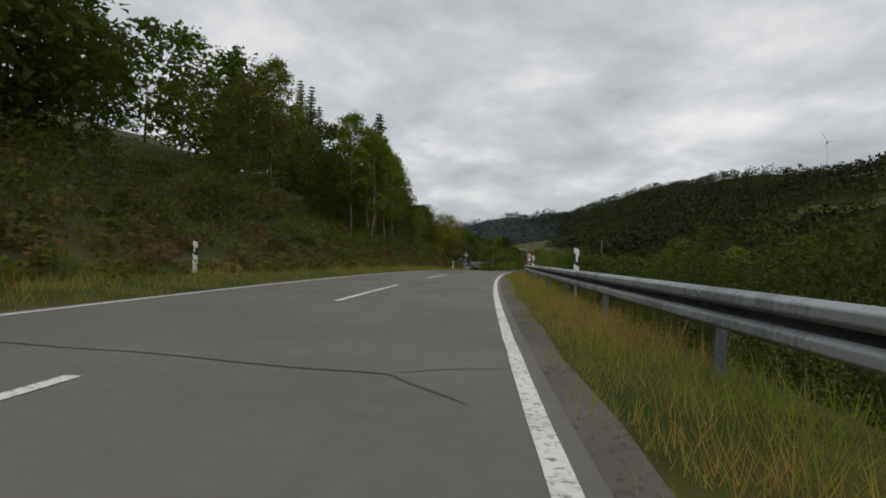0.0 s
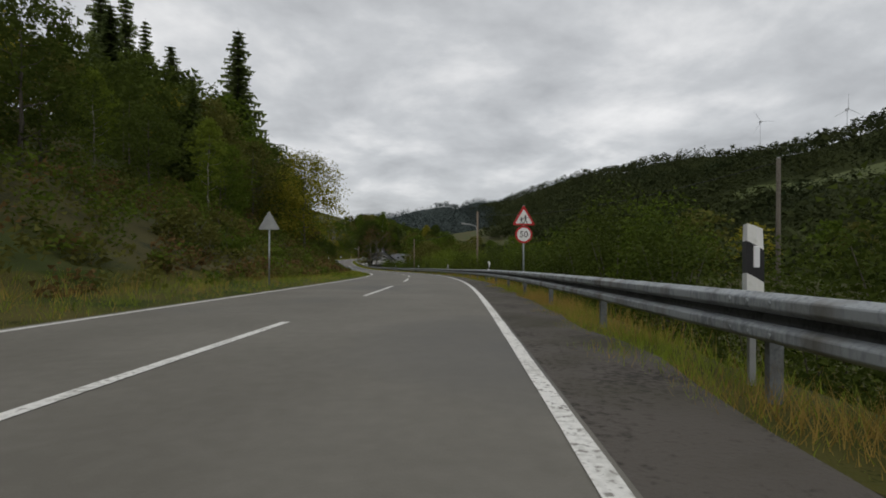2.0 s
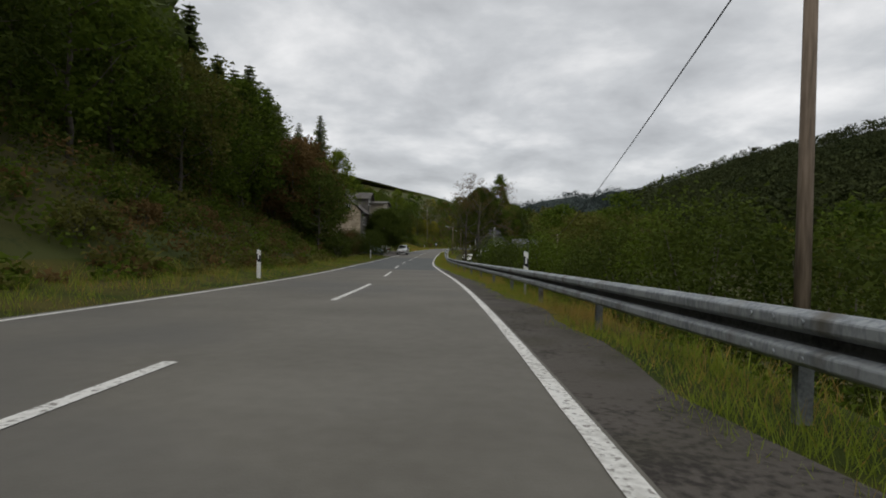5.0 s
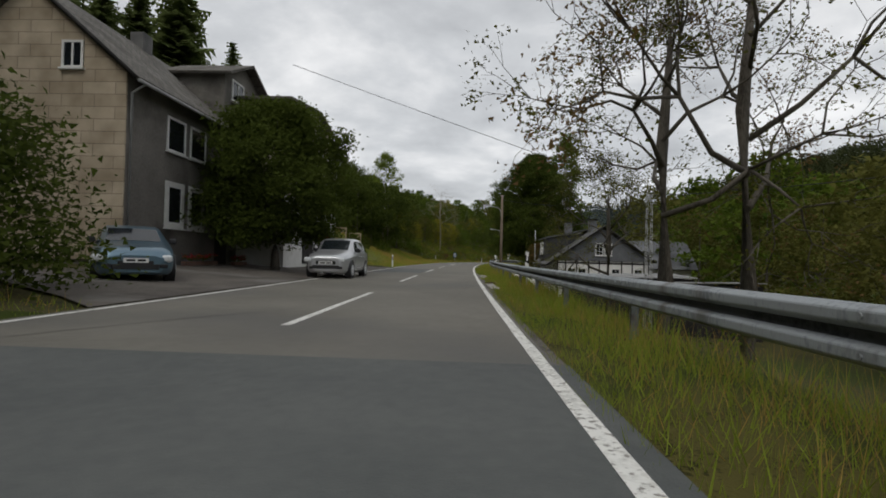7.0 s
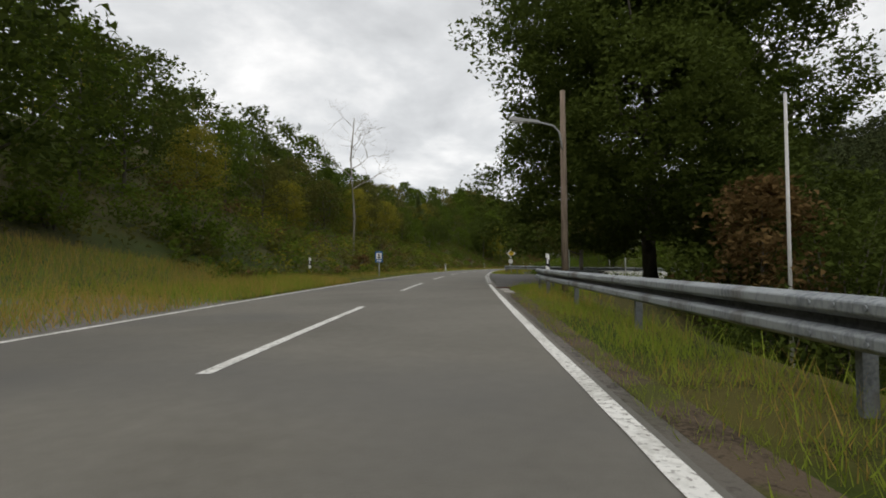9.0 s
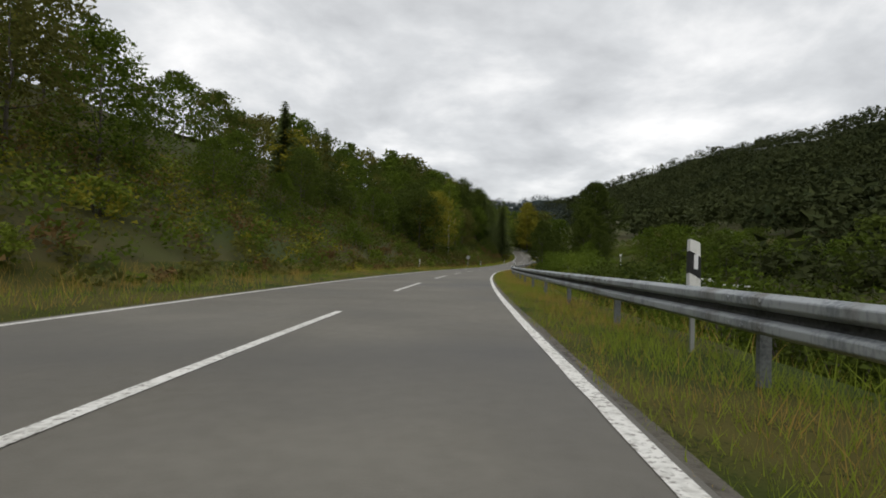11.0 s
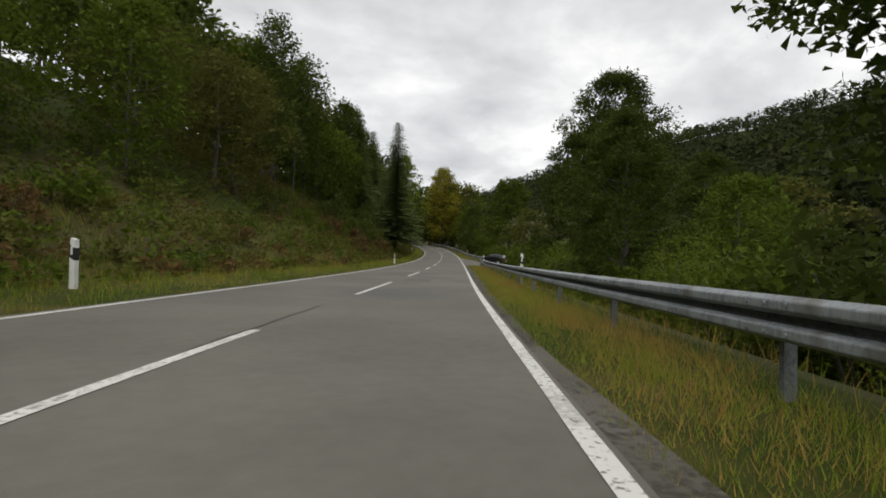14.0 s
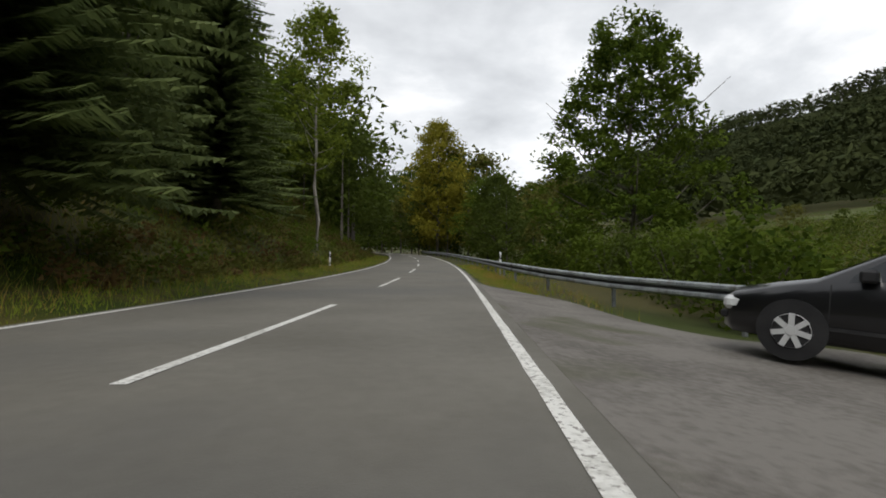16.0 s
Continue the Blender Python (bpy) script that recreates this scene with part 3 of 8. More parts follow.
def make_spruce(seed, height, width, label, whorls=40, fine=1.0, name="spruce", group="spruces"):
    rng = np.random.default_rng(seed)
    tree = thing(name, Matrix.Translation((0, -60, -200)), label, name, group)
    bm = bmesh.new()
    tube(bm, [(0, 0, -0.3), (0.03, 0, height * 0.5), (0, 0, height)], [height * 0.013, height * 0.008, 0.012], 7)
    part("trunk", bm, BARK, tree)
    faces = []
    thick = 1.0 if fine == 1.0 else 1.7
    for k in range(whorls):
        t = 0.1 + 0.9 * k / whorls
        z, r = height * t, width / 2 * (1.03 - t) ** 0.68 * (0.75 + 0.4 * rng.random())
        m = int((7 + 5 * (1 - t)) * thick)
        for b in range(m):
            a = b * math.tau / m + k * 0.7 + rng.normal() * 0.2
            rr = r * (0.55 + 0.6 * rng.random()) + 0.12
            out, side = np.array([math.cos(a), math.sin(a), 0]), np.array([-math.sin(a), math.cos(a), 0])
            q = int(13 / fine)
            for j in range(q):
                u = (j + 0.6) / q
                droop = -0.28 * rr * u ** 1.3 + 0.12 * rr * u ** 3
                c = out * rr * u + np.array([0, 0, z + droop])
                wd = fine * (0.08 + 0.2 * (1 - t) + 0.18 * rr * (1 - u * 0.5)) * (0.7 + 0.6 * rng.random())
                hang = np.array([0, 0, -wd * (0.5 + 0.8 * rng.random())])
                sgn = 1 if j % 2 else -1
                faces += [c - out * wd * 0.5, c + out * wd * 0.7 + hang * 0.2, c + side * sgn * wd * 1.5 + hang]
    part("crown", soup("crown", np.array(faces), 3, NEEDLE), parent=tree)
    return tree


TREES = {
    "broad": make_tree(1, 10, 1.8, 3.4, "broad", 170, 28, 0.255, LEAF_DARK, BARK, "dark green broadleaf tree with dense rounded crown", clump_r=0.8),
    "green": make_tree(2, 10, 1.6, 3.1, "tall", 170, 28, 0.25, LEAF_MID, BARK, "mid-green broadleaf tree on the bank", clump_r=0.8),
    "olive": make_tree(3, 10, 1.6, 3.4, "broad", 160, 28, 0.255, LEAF_OLIVE, BARK, "olive-green broadleaf tree in early autumn leaf", clump_r=0.8),
    "birch": make_tree(4, 14, 4.5, 2.3, "tall", 130, 40, 0.22, LEAF_LIGHT, BARK_PALE, "slender pale-stemmed birch with light green leaves", radius=0.13, limb_count=20, clump_r=0.6),
    "yellow": make_tree(5, 9, 1.7, 3.1, "broad", 220, 46, 0.175, LEAF_YELLOW, BARK, "broadleaf tree turning yellow-green"),
    "stem": make_tree(15, 17, 8.0, 2.5, "tall", 105, 30, 0.29, LEAF_DARK, BARK, "tall slender dark forest tree with a bare stem", radius=0.15, limb_count=14),
    "brown": make_tree(6, 9, 1.5, 2.8, "tall", 110, 42, 0.28, LEAF_BROWN, BARK, "reddish-brown broadleaf tree in autumn leaf"),
}
BIG = {
    "dark": make_tree(31, 18.0, 1.8, 7.0, "egg", 1900, 125, 0.17, LEAF_DARK, BARK, "large dark beech with low-sweeping boughs beside the road", radius=0.38, limb_count=30, clump_r=0.72),
    "olive": make_tree(32, 12.5, 2.6, 4.6, "broad", 300, 56, 0.25, LEAF_OLIVE, BARK, "rounded maple turning rusty beside the side road", radius=0.24, limb_count=18, clump_r=0.8),
    "layered": make_tree(33, 15.5, 0.5, 6.3, "cone", 430, 58, 0.25, LEAF_MID, BARK, "tall alder with layered green boughs by the lay-by", radius=0.26, limb_count=30, clump_r=0.6),
    "green": make_tree(34, 16, 2.4, 4.2, "tall", 440, 88, 0.175, LEAF_DARK, BARK, "tall open-crowned ash behind the guard rail", radius=0.3, limb_count=26, clump_r=0.62),
    "autumn": make_tree(36, 22, 3.0, 5.0, "tall", 380, 44, 0.36, LEAF_YELLOW, BARK, "very tall poplar turning yellow at the bend", radius=0.34, limb_count=20, clump_r=1.1),
    "poplar": make_tree(37, 22, 2.0, 2.6, "tall", 260, 44, 0.30, LEAF_MID, BARK_PALE, "tall narrow light green poplar behind the beech", radius=0.25, limb_count=20, clump_r=0.8),
    "round": make_tree(35, 7.2, 1.3, 2.8, "broad", 620, 110, 0.135, LEAF_DARK, BARK, "round-crowned dark lime tree in front of the house", radius=0.2, limb_count=16, clump_r=0.6),
}
SPRUCE_NEAR = make_spruce(17, 19, 8.6, "broad dark spruce with drooping boughs close to the road", 72, 0.22)
SPRUCE = make_spruce(7, 20, 8.6, "tall dark green spruce with drooping boughs")
TALL_HEDGE = {
    "dark": make_bush(44, 5.2, 3.5, 120, 42, 0.125, LEAF_DARK, "tall dark green hazel hedge bush behind the guard rail", name="hedge_bush", group="roadside hedge"),
    "green": make_bush(45, 5.2, 3.3, 120, 42, 0.12, LEAF_MID, "tall mid-green hedge bush behind the guard rail", name="hedge_bush", group="roadside hedge"),
}
HEDGE = {
    "dark": make_bush(41, 2.6, 3.0, 62, 28, 0.165, LEAF_DARK, "dense dark green hazel hedge bush behind the guard rail", name="hedge_bush", group="roadside hedge"),
    "green": make_bush(42, 2.6, 2.8, 60, 28, 0.16, LEAF_MID, "dense mid-green hedge bush behind the guard rail", name="hedge_bush", group="roadside hedge"),
    "light": make_bush(43, 2.9, 2.0, 70, 84, 0.050, LEAF_LIGHT, "sprouting light green sapling in the hedge", name="hedge_bush", group="roadside hedge"),
}
BUSH = {
    "green": make_bush(8, 1.8, 2.2, 46, 28, 0.15, LEAF_MID, "mid-green bushy shrub on the bank"),
    "dark": make_bush(9, 2.4, 2.8, 46, 30, 0.16, LEAF_DARK, "dark green dense shrub on the bank"),
    "light": make_bush(10, 1.6, 2.0, 40, 28, 0.15, LEAF_LIGHT, "light green young shrub on the bank"),
    "bracken": make_bush(12, 1.1, 2.2, 40, 36, 0.13, LEAF_BROWN, "brown withered bracken clump at the bank's foot"),
    "olive": make_bush(13, 1.6, 2.2, 44, 30, 0.15, LEAF_OLIVE, "olive-green bramble bush on the bank"),
    "willow": make_bush(16, 4.6, 5.6, 170, 52, 0.13, LEAF_MID, "large rounded mid-green willow bush below the road", stems=9),
    "yellow": make_bush(14, 2.4, 2.4, 44, 40, 0.15, LEAF_YELLOW, "yellow-green shrub on the bank"),
}
used = set()


def plant(tpl, s, d, scale=1.0, turn=None, sink=0.0, squash=1.0, tilt=0.0):
    t = plant_rng.random() * 360 if turn is None else turn
    m = stand(s, d, on_ground(s, d, -sink), t, scale, tilt) @ Matrix.Diagonal((1, 1, squash, 1))
    if tpl.name not in used:
        used.add(tpl.name)
        tpl.matrix_basis = m
        return tpl
    return copy_thing(tpl, m @ Matrix.Diagonal((*(1 / k for k in tpl.scale), 1)))


plant_rng = np.random.default_rng(5)


def pick(weights):
    keys = list(weights)
    w = np.array([weights[k] for k in keys], float)
    return keys[int(plant_rng.choice(len(keys), p=w / w.sum()))]


# ---- planting: the cut bank ----
def zone(s):
    """What grows on the bank along the road: trees, shrubs."""
    if s < 105:
        return {"green": 3, "olive": 2, "birch": 3, "broad": 2, "brown": 0.3}, {"green": 3, "olive": 3, "bracken": 0.9, "dark": 2.5}
    if s < 200:
        return {"broad": 4, "green": 3, "olive": 1}, {"green": 3, "dark": 3, "olive": 3, "bracken": 1}
    if s < 300:
        return {"broad": 4, "green": 3, "olive": 1}, {"green": 3, "olive": 2, "dark": 1}
    if s < 370:
        return {"green": 3, "yellow": 1, "olive": 2}, {"green": 4, "yellow": 2, "olive": 3, "light": 2, "bracken": 1}
    if s < 470:
        return {"green": 5, "broad": 3, "olive": 1.5, "yellow": 0.3}, {"green": 4, "dark": 2, "olive": 3, "bracken": 0.8}
    return {"stem": 4, "broad": 1, "green": 4, "olive": 1}, {"olive": 4, "green": 4, "bracken": 0.8, "dark": 1}


def foot_of(s):
    return -LANE - 0.25 - ramp_of(s, (-80, 3.0), (190, 3.0), (205, 5.0), (214, 9.0), (222, 13.5), (248.5, 13.5), (251.5, 3.4), (262, 3.0), (300, 3.4), (320, 3.0), (700, 2.5))


# undergrowth: uncountable, so one mesh for each kind of leaf, in lumps over the bank
LUMP = {"green": LEAF_MID, "olive": LEAF_OLIVE, "bracken": LEAF_BROWN, "dark": LEAF_DARK, "yellow": LEAF_YELLOW, "light": LEAF_LIGHT}
lump_places = {k: [] for k in LUMP}
under_rng = np.random.default_rng(17)
for i in range(12500):
    s = -12 + under_rng.random() * 582
    up = under_rng.random() ** 1.15 * 15.5
    if 206 < s < 252 or (252 <= s < 290 and up < 7.0 - max(0, s - 262) * 0.15):
        continue
    d = float(foot_of(s)) + 0.6 - up
    lump = 0.5 + 0.5 * noise.noise((s * 0.22, d * 0.3, 7.0)) + 0.5 * noise.noise((s * 0.6, d * 0.7, 2.0))
    high = max(0.12, (0.35 + min(up, 6) * 0.20) * (0.35 + 1.1 * max(0, lump)))
    kinds = dict(zone(s)[1])
    if up < 2.6:
        kinds = {"olive": 3, "bracken": 3.4, "green": 1.2} if s < 72 else {"olive": 4, "bracken": 1.5, "green": 2.2} if s < 200 or s > 370 else {"green": 3, "olive": 3, "yellow": 1, "bracken": 0.6}
    tone = noise.noise((s * 0.13, d * 0.2, 11.0))
    if tone > 0.18 and "dark" in kinds:
        kinds["dark"] *= 3
    if tone < -0.15:
        kinds["bracken"] = kinds.get("bracken", 0) * 2.5
    keys = list(kinds)
    w = np.array([kinds[k] for k in keys])
    k = keys[int(under_rng.choice(len(keys), p=w / w.sum()))]
    lump_places[k].append((s, d, high * (0.15 + 0.85 * under_rng.random()), 0.28 + 0.3 * min(high, 1.6)))
for k, rows in lump_places.items():
    if rows:
        r = np.array(rows)
        c = spot(r[:, 0], r[:, 1], ground_z(r[:, 0], r[:, 1]) + r[:, 2])
        ob = part("undergrowth", soup("undergrowth", leaves(under_rng, c, r[:, 3] * 0.92, 42, 0.165, 0.75), 3, LUMP[k]))
        tagged(ob, {"bracken": "brown withered bracken and bramble on the bank", "yellow": "yellowing scrub on the bank"}.get(k, "tangled green scrub and bramble on the bank"), "undergrowth", "", "stuff")

scrub = {"green": [], "olive": [], "dark": [], "light": []}
for i in range(6600):
    s = -5 + under_rng.random() * 595 if i < 4600 else 512 + under_rng.random() * 95
    if 192 < s < 322 or 484 < s < 496:
        continue
    near = float(ramp_of(s, (480, 6.0), (500, 8.5), (520, 6.5), (590, 5.0)))
    d = near + under_rng.random() ** 1.5 * (34 if s < 512 else 66)
    lump = 0.5 + noise.noise((s * 0.16, d * 0.16, 21.0))
    if (376 < s < 436 and d > 3.5) or lump < 0.15:
        continue
    high = (0.4 + min((d - near) * 0.16, 1.5)) * (0.4 + lump)
    k = ("green", "olive", "green", "light")[int(under_rng.random() * 4)] if s > 490 or lump > 0.6 else ("dark", "green", "olive", "dark")[int(under_rng.random() * 4)]
    scrub[k].append((s, d, high * (0.2 + 0.8 * under_rng.random()), 0.35 + 0.3 * min(high, 2)))
for i in range(3600):
    s, d = 506 + under_rng.random() * 80, 9.5 + under_rng.random() ** 1.2 * 62
    lump = 0.55 + noise.noise((s * 0.14, d * 0.14, 31.0))
    high = (0.9 + 0.02 * d) * (0.35 + max(0.1, lump))
    scrub[("green", "dark", "green", "olive")[i % 4]].append((s, d, high * (0.15 + 0.85 * under_rng.random()), 0.55 + 0.25 * min(high, 2)))
for k, rows in scrub.items():
    r = np.array(rows)
    c = spot(r[:, 0], r[:, 1], ground_z(r[:, 0], r[:, 1]) + r[:, 2])
    ob = part("scrub", soup("scrub", leaves(under_rng, c, r[:, 3], 40, 0.17, 0.8), 3, LUMP[k]))
    tagged(ob, "dense green scrub on the slope down to the river", "undergrowth", "", "stuff")

plant_rng = np.random.default_rng(5)
s = -14.0
while s < 575:
    trees, shrubs = zone(s)
    f0 = float(foot_of(s))
    for row, (dd, sc) in enumerate(((1.6, 0.6), (4.6, 0.95))):
        if not (206 < s < 262 or (262 <= s < 292 and row == 0) or plant_rng.random() < 0.25):
            kinds = {"bracken": 2, "olive": 2, "green": 1, "light": 0.6} if row == 0 else shrubs
            plant(BUSH[pick(kinds)], s + plant_rng.normal() * 1.2, f0 - dd + plant_rng.normal() * 0.8, sc * (0.7 + 0.6 * plant_rng.random()), squash=0.8 + 0.4 * plant_rng.random())
    s += 7.0
s = -14.0
while s < 600:
    trees, shrubs = zone(s)
    size = float(ramp_of(s, (-20, 0.82), (60, 0.76), (74, 0.60), (86, 0.50), (102, 0.52), (112, 0.8), (122, 1.05), (200, 1.0), (262, 0.9), (298, 0.66), (345, 0.62), (372, 0.45), (394, 0.52), (404, 0.70), (416, 0.66), (428, 0.56), (445, 0.66), (470, 0.82), (500, 1.05), (600, 1.1)))
    if not (207 < s < 262 or 27 < s < 36 or (47 < s < 66 and int(s) % 3)):
        plant(TREES[pick(trees)], s + plant_rng.normal(), float(foot_of(s)) - float(ramp_of(s, (0, 10), (100, 7.5), (300, 8), (420, 7), (470, 7), (480, 9), (600, 9))) - plant_rng.random() * 2.5, size * (0.8 + 0.4 * plant_rng.random()))
    s += 4.4

# the forest behind, past counting: crowns and stems joined by kind
FOREST = {"broad": LEAF_DARK, "green": LEAF_MID, "olive": LEAF_OLIVE, "yellow": LEAF_YELLOW}
crown_of, stand_rng = {}, np.random.default_rng(23)
for i, (k, shape) in enumerate((("broad", "broad"), ("green", "tall"), ("olive", "broad"), ("yellow", "broad"))):
    pts = crown_points(np.random.default_rng(60 + i), 110, shape, 12, 1.8, 4.0)
    crown_of[k] = [leaves(np.random.default_rng(70 + i), pts, np.full(110, 1.0), 14, 0.44), leaves(np.random.default_rng(80 + i), pts, np.full(110, 1.05), 7, 0.70)]
piles, stems = {k: [] for k in FOREST}, []


def grow(k, s, d, size, far=1):
    a = stand_rng.random() * math.tau
    rot = np.array([[math.cos(a), -math.sin(a), 0], [math.sin(a), math.cos(a), 0], [0, 0, 1.0]]) * size
    p = spot(s, d, on_ground(s, d))
    piles[k].append(crown_of[k][far] @ rot.T + p)
    r = 0.16 * size
    ring = [p + np.array([math.cos(q) * r, math.sin(q) * r, -0.3]) for q in (0, 2.1, 4.2)]
    tip = p + np.array([0, 0, 9.0 * size])
    for q in range(3):
        stems.extend([ring[q], ring[(q + 1) % 3], tip])


for row, dd in enumerate((15.0, 21.0, 29.0, 39.0)):
    s = -10.0 + row
    while s < 620:
        size = float(ramp_of(s, (-20, 0.95), (60, 0.85), (76, 0.62), (104, 0.62), (118, 0.95), (200, 1.0), (298, 0.68), (345, 0.66), (372, 0.5), (392, 0.54), (406, 0.72), (428, 0.6), (450, 0.68), (480, 1.1), (620, 1.15)))
        if not ((205 < s < 264 and row < 1) or 27 < s < 38):
            k = pick({"broad": 4, "green": 3, "olive": 2, "yellow": 1 if 290 < s < 370 else 0.2})
            grow(k, s + plant_rng.normal() * 1.2, float(foot_of(s)) - dd + plant_rng.normal() * 1.5, size * (0.8 + 0.45 * plant_rng.random()), int(row > 1))
        s += 5.8 + row * 0.8
for s, d, k in ((6, -19, 0.9), (10, -22, 1.0), (14, -20, 0.95), (17.5, -24, 1.05), (21, -19.5, 0.95), (24.5, -22, 1.0), (12, -27, 1.1), (20, -29, 1.1), (4, -25, 1.0), (8, -31, 1.1), (16, -33, 1.1), (24, -30, 1.1), (27, -26, 1.0), (29, -34, 1.1), (33, -38, 1.1), (22, -38, 1.2), (2, -34, 1.2)):
    grow("broad", s, d, k, 0)
for i in range(66):   # the belt of trees along the river
    s = -10 + i * 9.5 + plant_rng.normal() * 3
    grow(pick({"olive": 4, "green": 3, "yellow": 1.5, "broad": 2}), s, 46 + plant_rng.random() * (55 if s < 520 else 14), (0.75 if s < 520 else 0.3) + (0.5 if s < 520 else 0.2) * plant_rng.random())
for i in range(16):
    grow(pick({"broad": 3, "green": 2, "olive": 2}), 545 + i * 5, 7 + plant_rng.random() * 8, 0.6 + 0.4 * plant_rng.random(), 0)
for i in range(26):   # tall trees round the bend
    grow(pick({"broad": 3, "green": 2, "olive": 1}), 596 + i * 3.2, 5 + (i % 3) * 4.5 + plant_rng.random() * 2, 1.55 + 0.4 * plant_rng.random(), 0)
for i in range(16):
    grow(pick({"broad": 3, "green": 2}), 560 + i * 4, -11.5 - (i % 2) * 5, 1.2 + 0.4 * plant_rng.random(), 0)
for i in range(20):   # tall trees between the road and the river
    grow(pick({"broad": 3, "green": 3, "olive": 1}), 440 + i * 3.7, 30 + plant_rng.random() * 30, 0.9 + 0.3 * plant_rng.random(), 0)
for i in range(18):   # olive trees behind the houses below the road
    grow(pick({"olive": 5, "green": 2}), 232 + i * 4.2, 24 + (i % 3) * 7 + plant_rng.random() * 4, 1.0 + 0.3 * plant_rng.random(), 0)
for i in range(40):   # scrub between the hedge and the river
    s = -5 + i * 5.2
    if not 195 < s < 300:
        k, d, size = pick({"broad": 3, "green": 2, "olive": 1}), 13 + plant_rng.random() * 12, 0.36 + 0.2 * plant_rng.random()
        if not 60 < s < 96:
            grow(k, s, d, size, 0)
for k, some in piles.items():
    tagged(part("forest", soup("forest", np.concatenate(some), 3, FOREST[k])), "dense mixed broadleaf forest on the hillside", "forest", "", "stuff")
tagged(part("forest_stems", soup("forest_stems", np.array(stems), 3, BARK)), "dark stems of the hillside forest", "forest", "", "stuff")

# spruces standing above the bank
for s, d, k in ((138, -27, 0.8), (150, -30, 0.9), (128, -30, 0.85), (115.7, -24.3, 0.6), (118, -33, 0.8), (160, -26, 0.75), (156, -34, 0.9), (168, -30, 0.75), (174, -27, 0.7),
                (60, -34, 0.8), (84, -36, 0.75), (388, -24, 0.5), (406, -27, 0.5), (346, -26, 0.45)):
    plant(SPRUCE, s, d, k)
for s, d, k, up in ((186.0, -29.6, 2.05, 1.08), (196.5, -29.0, 1.5, 1.0), (195, -51, 1.4, 1.5), (189, -53, 1.45, 1.6), (184, -56, 1.4, 1.6)):   # tall and slim
    plant(SPRUCE, s, d, k, squash=up)
for i in range(28):
    s = 204 + i * 3.1 + plant_rng.normal()
    plant(SPRUCE, s, -26.5 - (i % 3) * 4.5 + plant_rng.normal(), float(ramp_of(s, (200, 1.1), (240, 1.1), (256, 0.8), (290, 0.55))) * (0.78 + 0.27 * plant_rng.random()))
for i in range(18):   # the spruce wood behind the houses
    plant(SPRUCE, 206 + i * 2.5 + plant_rng.normal() * 0.6, -30 - (i % 4) * 3.4, 0.92 + 0.25 * plant_rng.random())
for s, d, k in ((510.9, -10.0, 1.06), (525.5, -12.0, 0.95), (519, -17.5, 1.0), (531.5, -16.5, 1.0)):
    plant(SPRUCE_NEAR, s, d, k)
# single trees that stand out
plant(TREES["yellow"], 111.6, -12.6, 1.05)
plant(TREES["birch"], 541, -10.8, 1.36)
plant(TREES["birch"], 284.1, -14.9, 0.95)
for s, d, k in ((52.8, -16.2, 0.9), (54.5, -14.4, 0.82), (56.2, -15.6, 0.86), (57.9, -14.2, 0.8), (60.4, -16.0, 0.88), (62.6, -14.6, 0.78), (65.2, -15.4, 0.82)):   # a stand of birches
    plant(TREES["birch"], s, d, k)
plant(TREES["broad"], 271, -17, 0.8)
plant(TREES["broad"], 276, -15.5, 0.7)
for s, d, k in ((273, -15.5, 0.5), (277, -14.8, 0.5), (281, -13.6, 0.52), (284.5, -13.0, 0.46)):
    plant(TREES["broad"], s, d, k * 1.7, sink=0.3)
for k, s, d, size in (("yellow", 416.0, -12.4, 1.1), ("broad", 411.0, -13.6, 0.95), ("broad", 413.8, -15.5, 0.95), ("broad", 418.5, -15.0, 0.85)):
    plant(TREES[k], s, d, size)
plant(TREES["birch"], 428, -12.3, 0.95)
for i in range(26):   # rusty bramble high on the bank before the lay-by
    plant(BUSH[("bracken", "olive", "bracken", "green", "dark", "olive")[i % 6]], 482 + i * 1.15 + plant_rng.normal() * 0.8, -10.6 - plant_rng.random() * 5.0, 0.7 + 0.7 * plant_rng.random(), squash=0.9 + 0.5 * plant_rng.random())

# ---- planting: the valley side ----
s = -6.0
while s < 192:
    top = float(ramp_of(s, (-10, 3.3), (4, 2.7), (10, 2.2), (16, 1.6), (24, 1.1), (32, 1.4), (38, 2.5), (44, 2.2), (50, 2.1), (62, 1.9), (65, 3.0), (66.5, 2.6), (68.2, 1.5), (70, 1.9), (74, 3.6), (80, 3.1), (100, 3.0), (185, 2.7))) * 0.9
    d = 4.2 + plant_rng.random() * 0.8
    if s > 33 or s < 20:
        plant(TALL_HEDGE[pick({"dark": 3, "green": 1.6})], s, d + 0.4, (top - on_ground(s, d)) / 5.2 * (0.85 + 0.25 * plant_rng.random()))
    else:
        plant(HEDGE[pick({"dark": 4, "green": 3, "light": 0.5})], s, d, (top - on_ground(s, d)) / 2.75 * (0.85 + 0.25 * plant_rng.random()))
    s += 2.3
for s, d, k in ((24, 5, 0.62), (36.9, 2.6, 0.80), (66, 5.5, 0.85), (79, 5.2, 1.0), (90, 5.6, 1.0), (131, 4.7, 1.6), (118, 4.8, 1.35), (108.5, 4.9, 1.35), (112.5, 4.7, 1.35), (123, 4.8, 1.45), (127, 4.7, 1.6), (136, 4.8, 1.6), (143, 4.9, 1.6)):
    plant(HEDGE["light"], s, d, k)
plant(BIG["dark"], 295.8, 7.2, 1.0, sink=0.3)
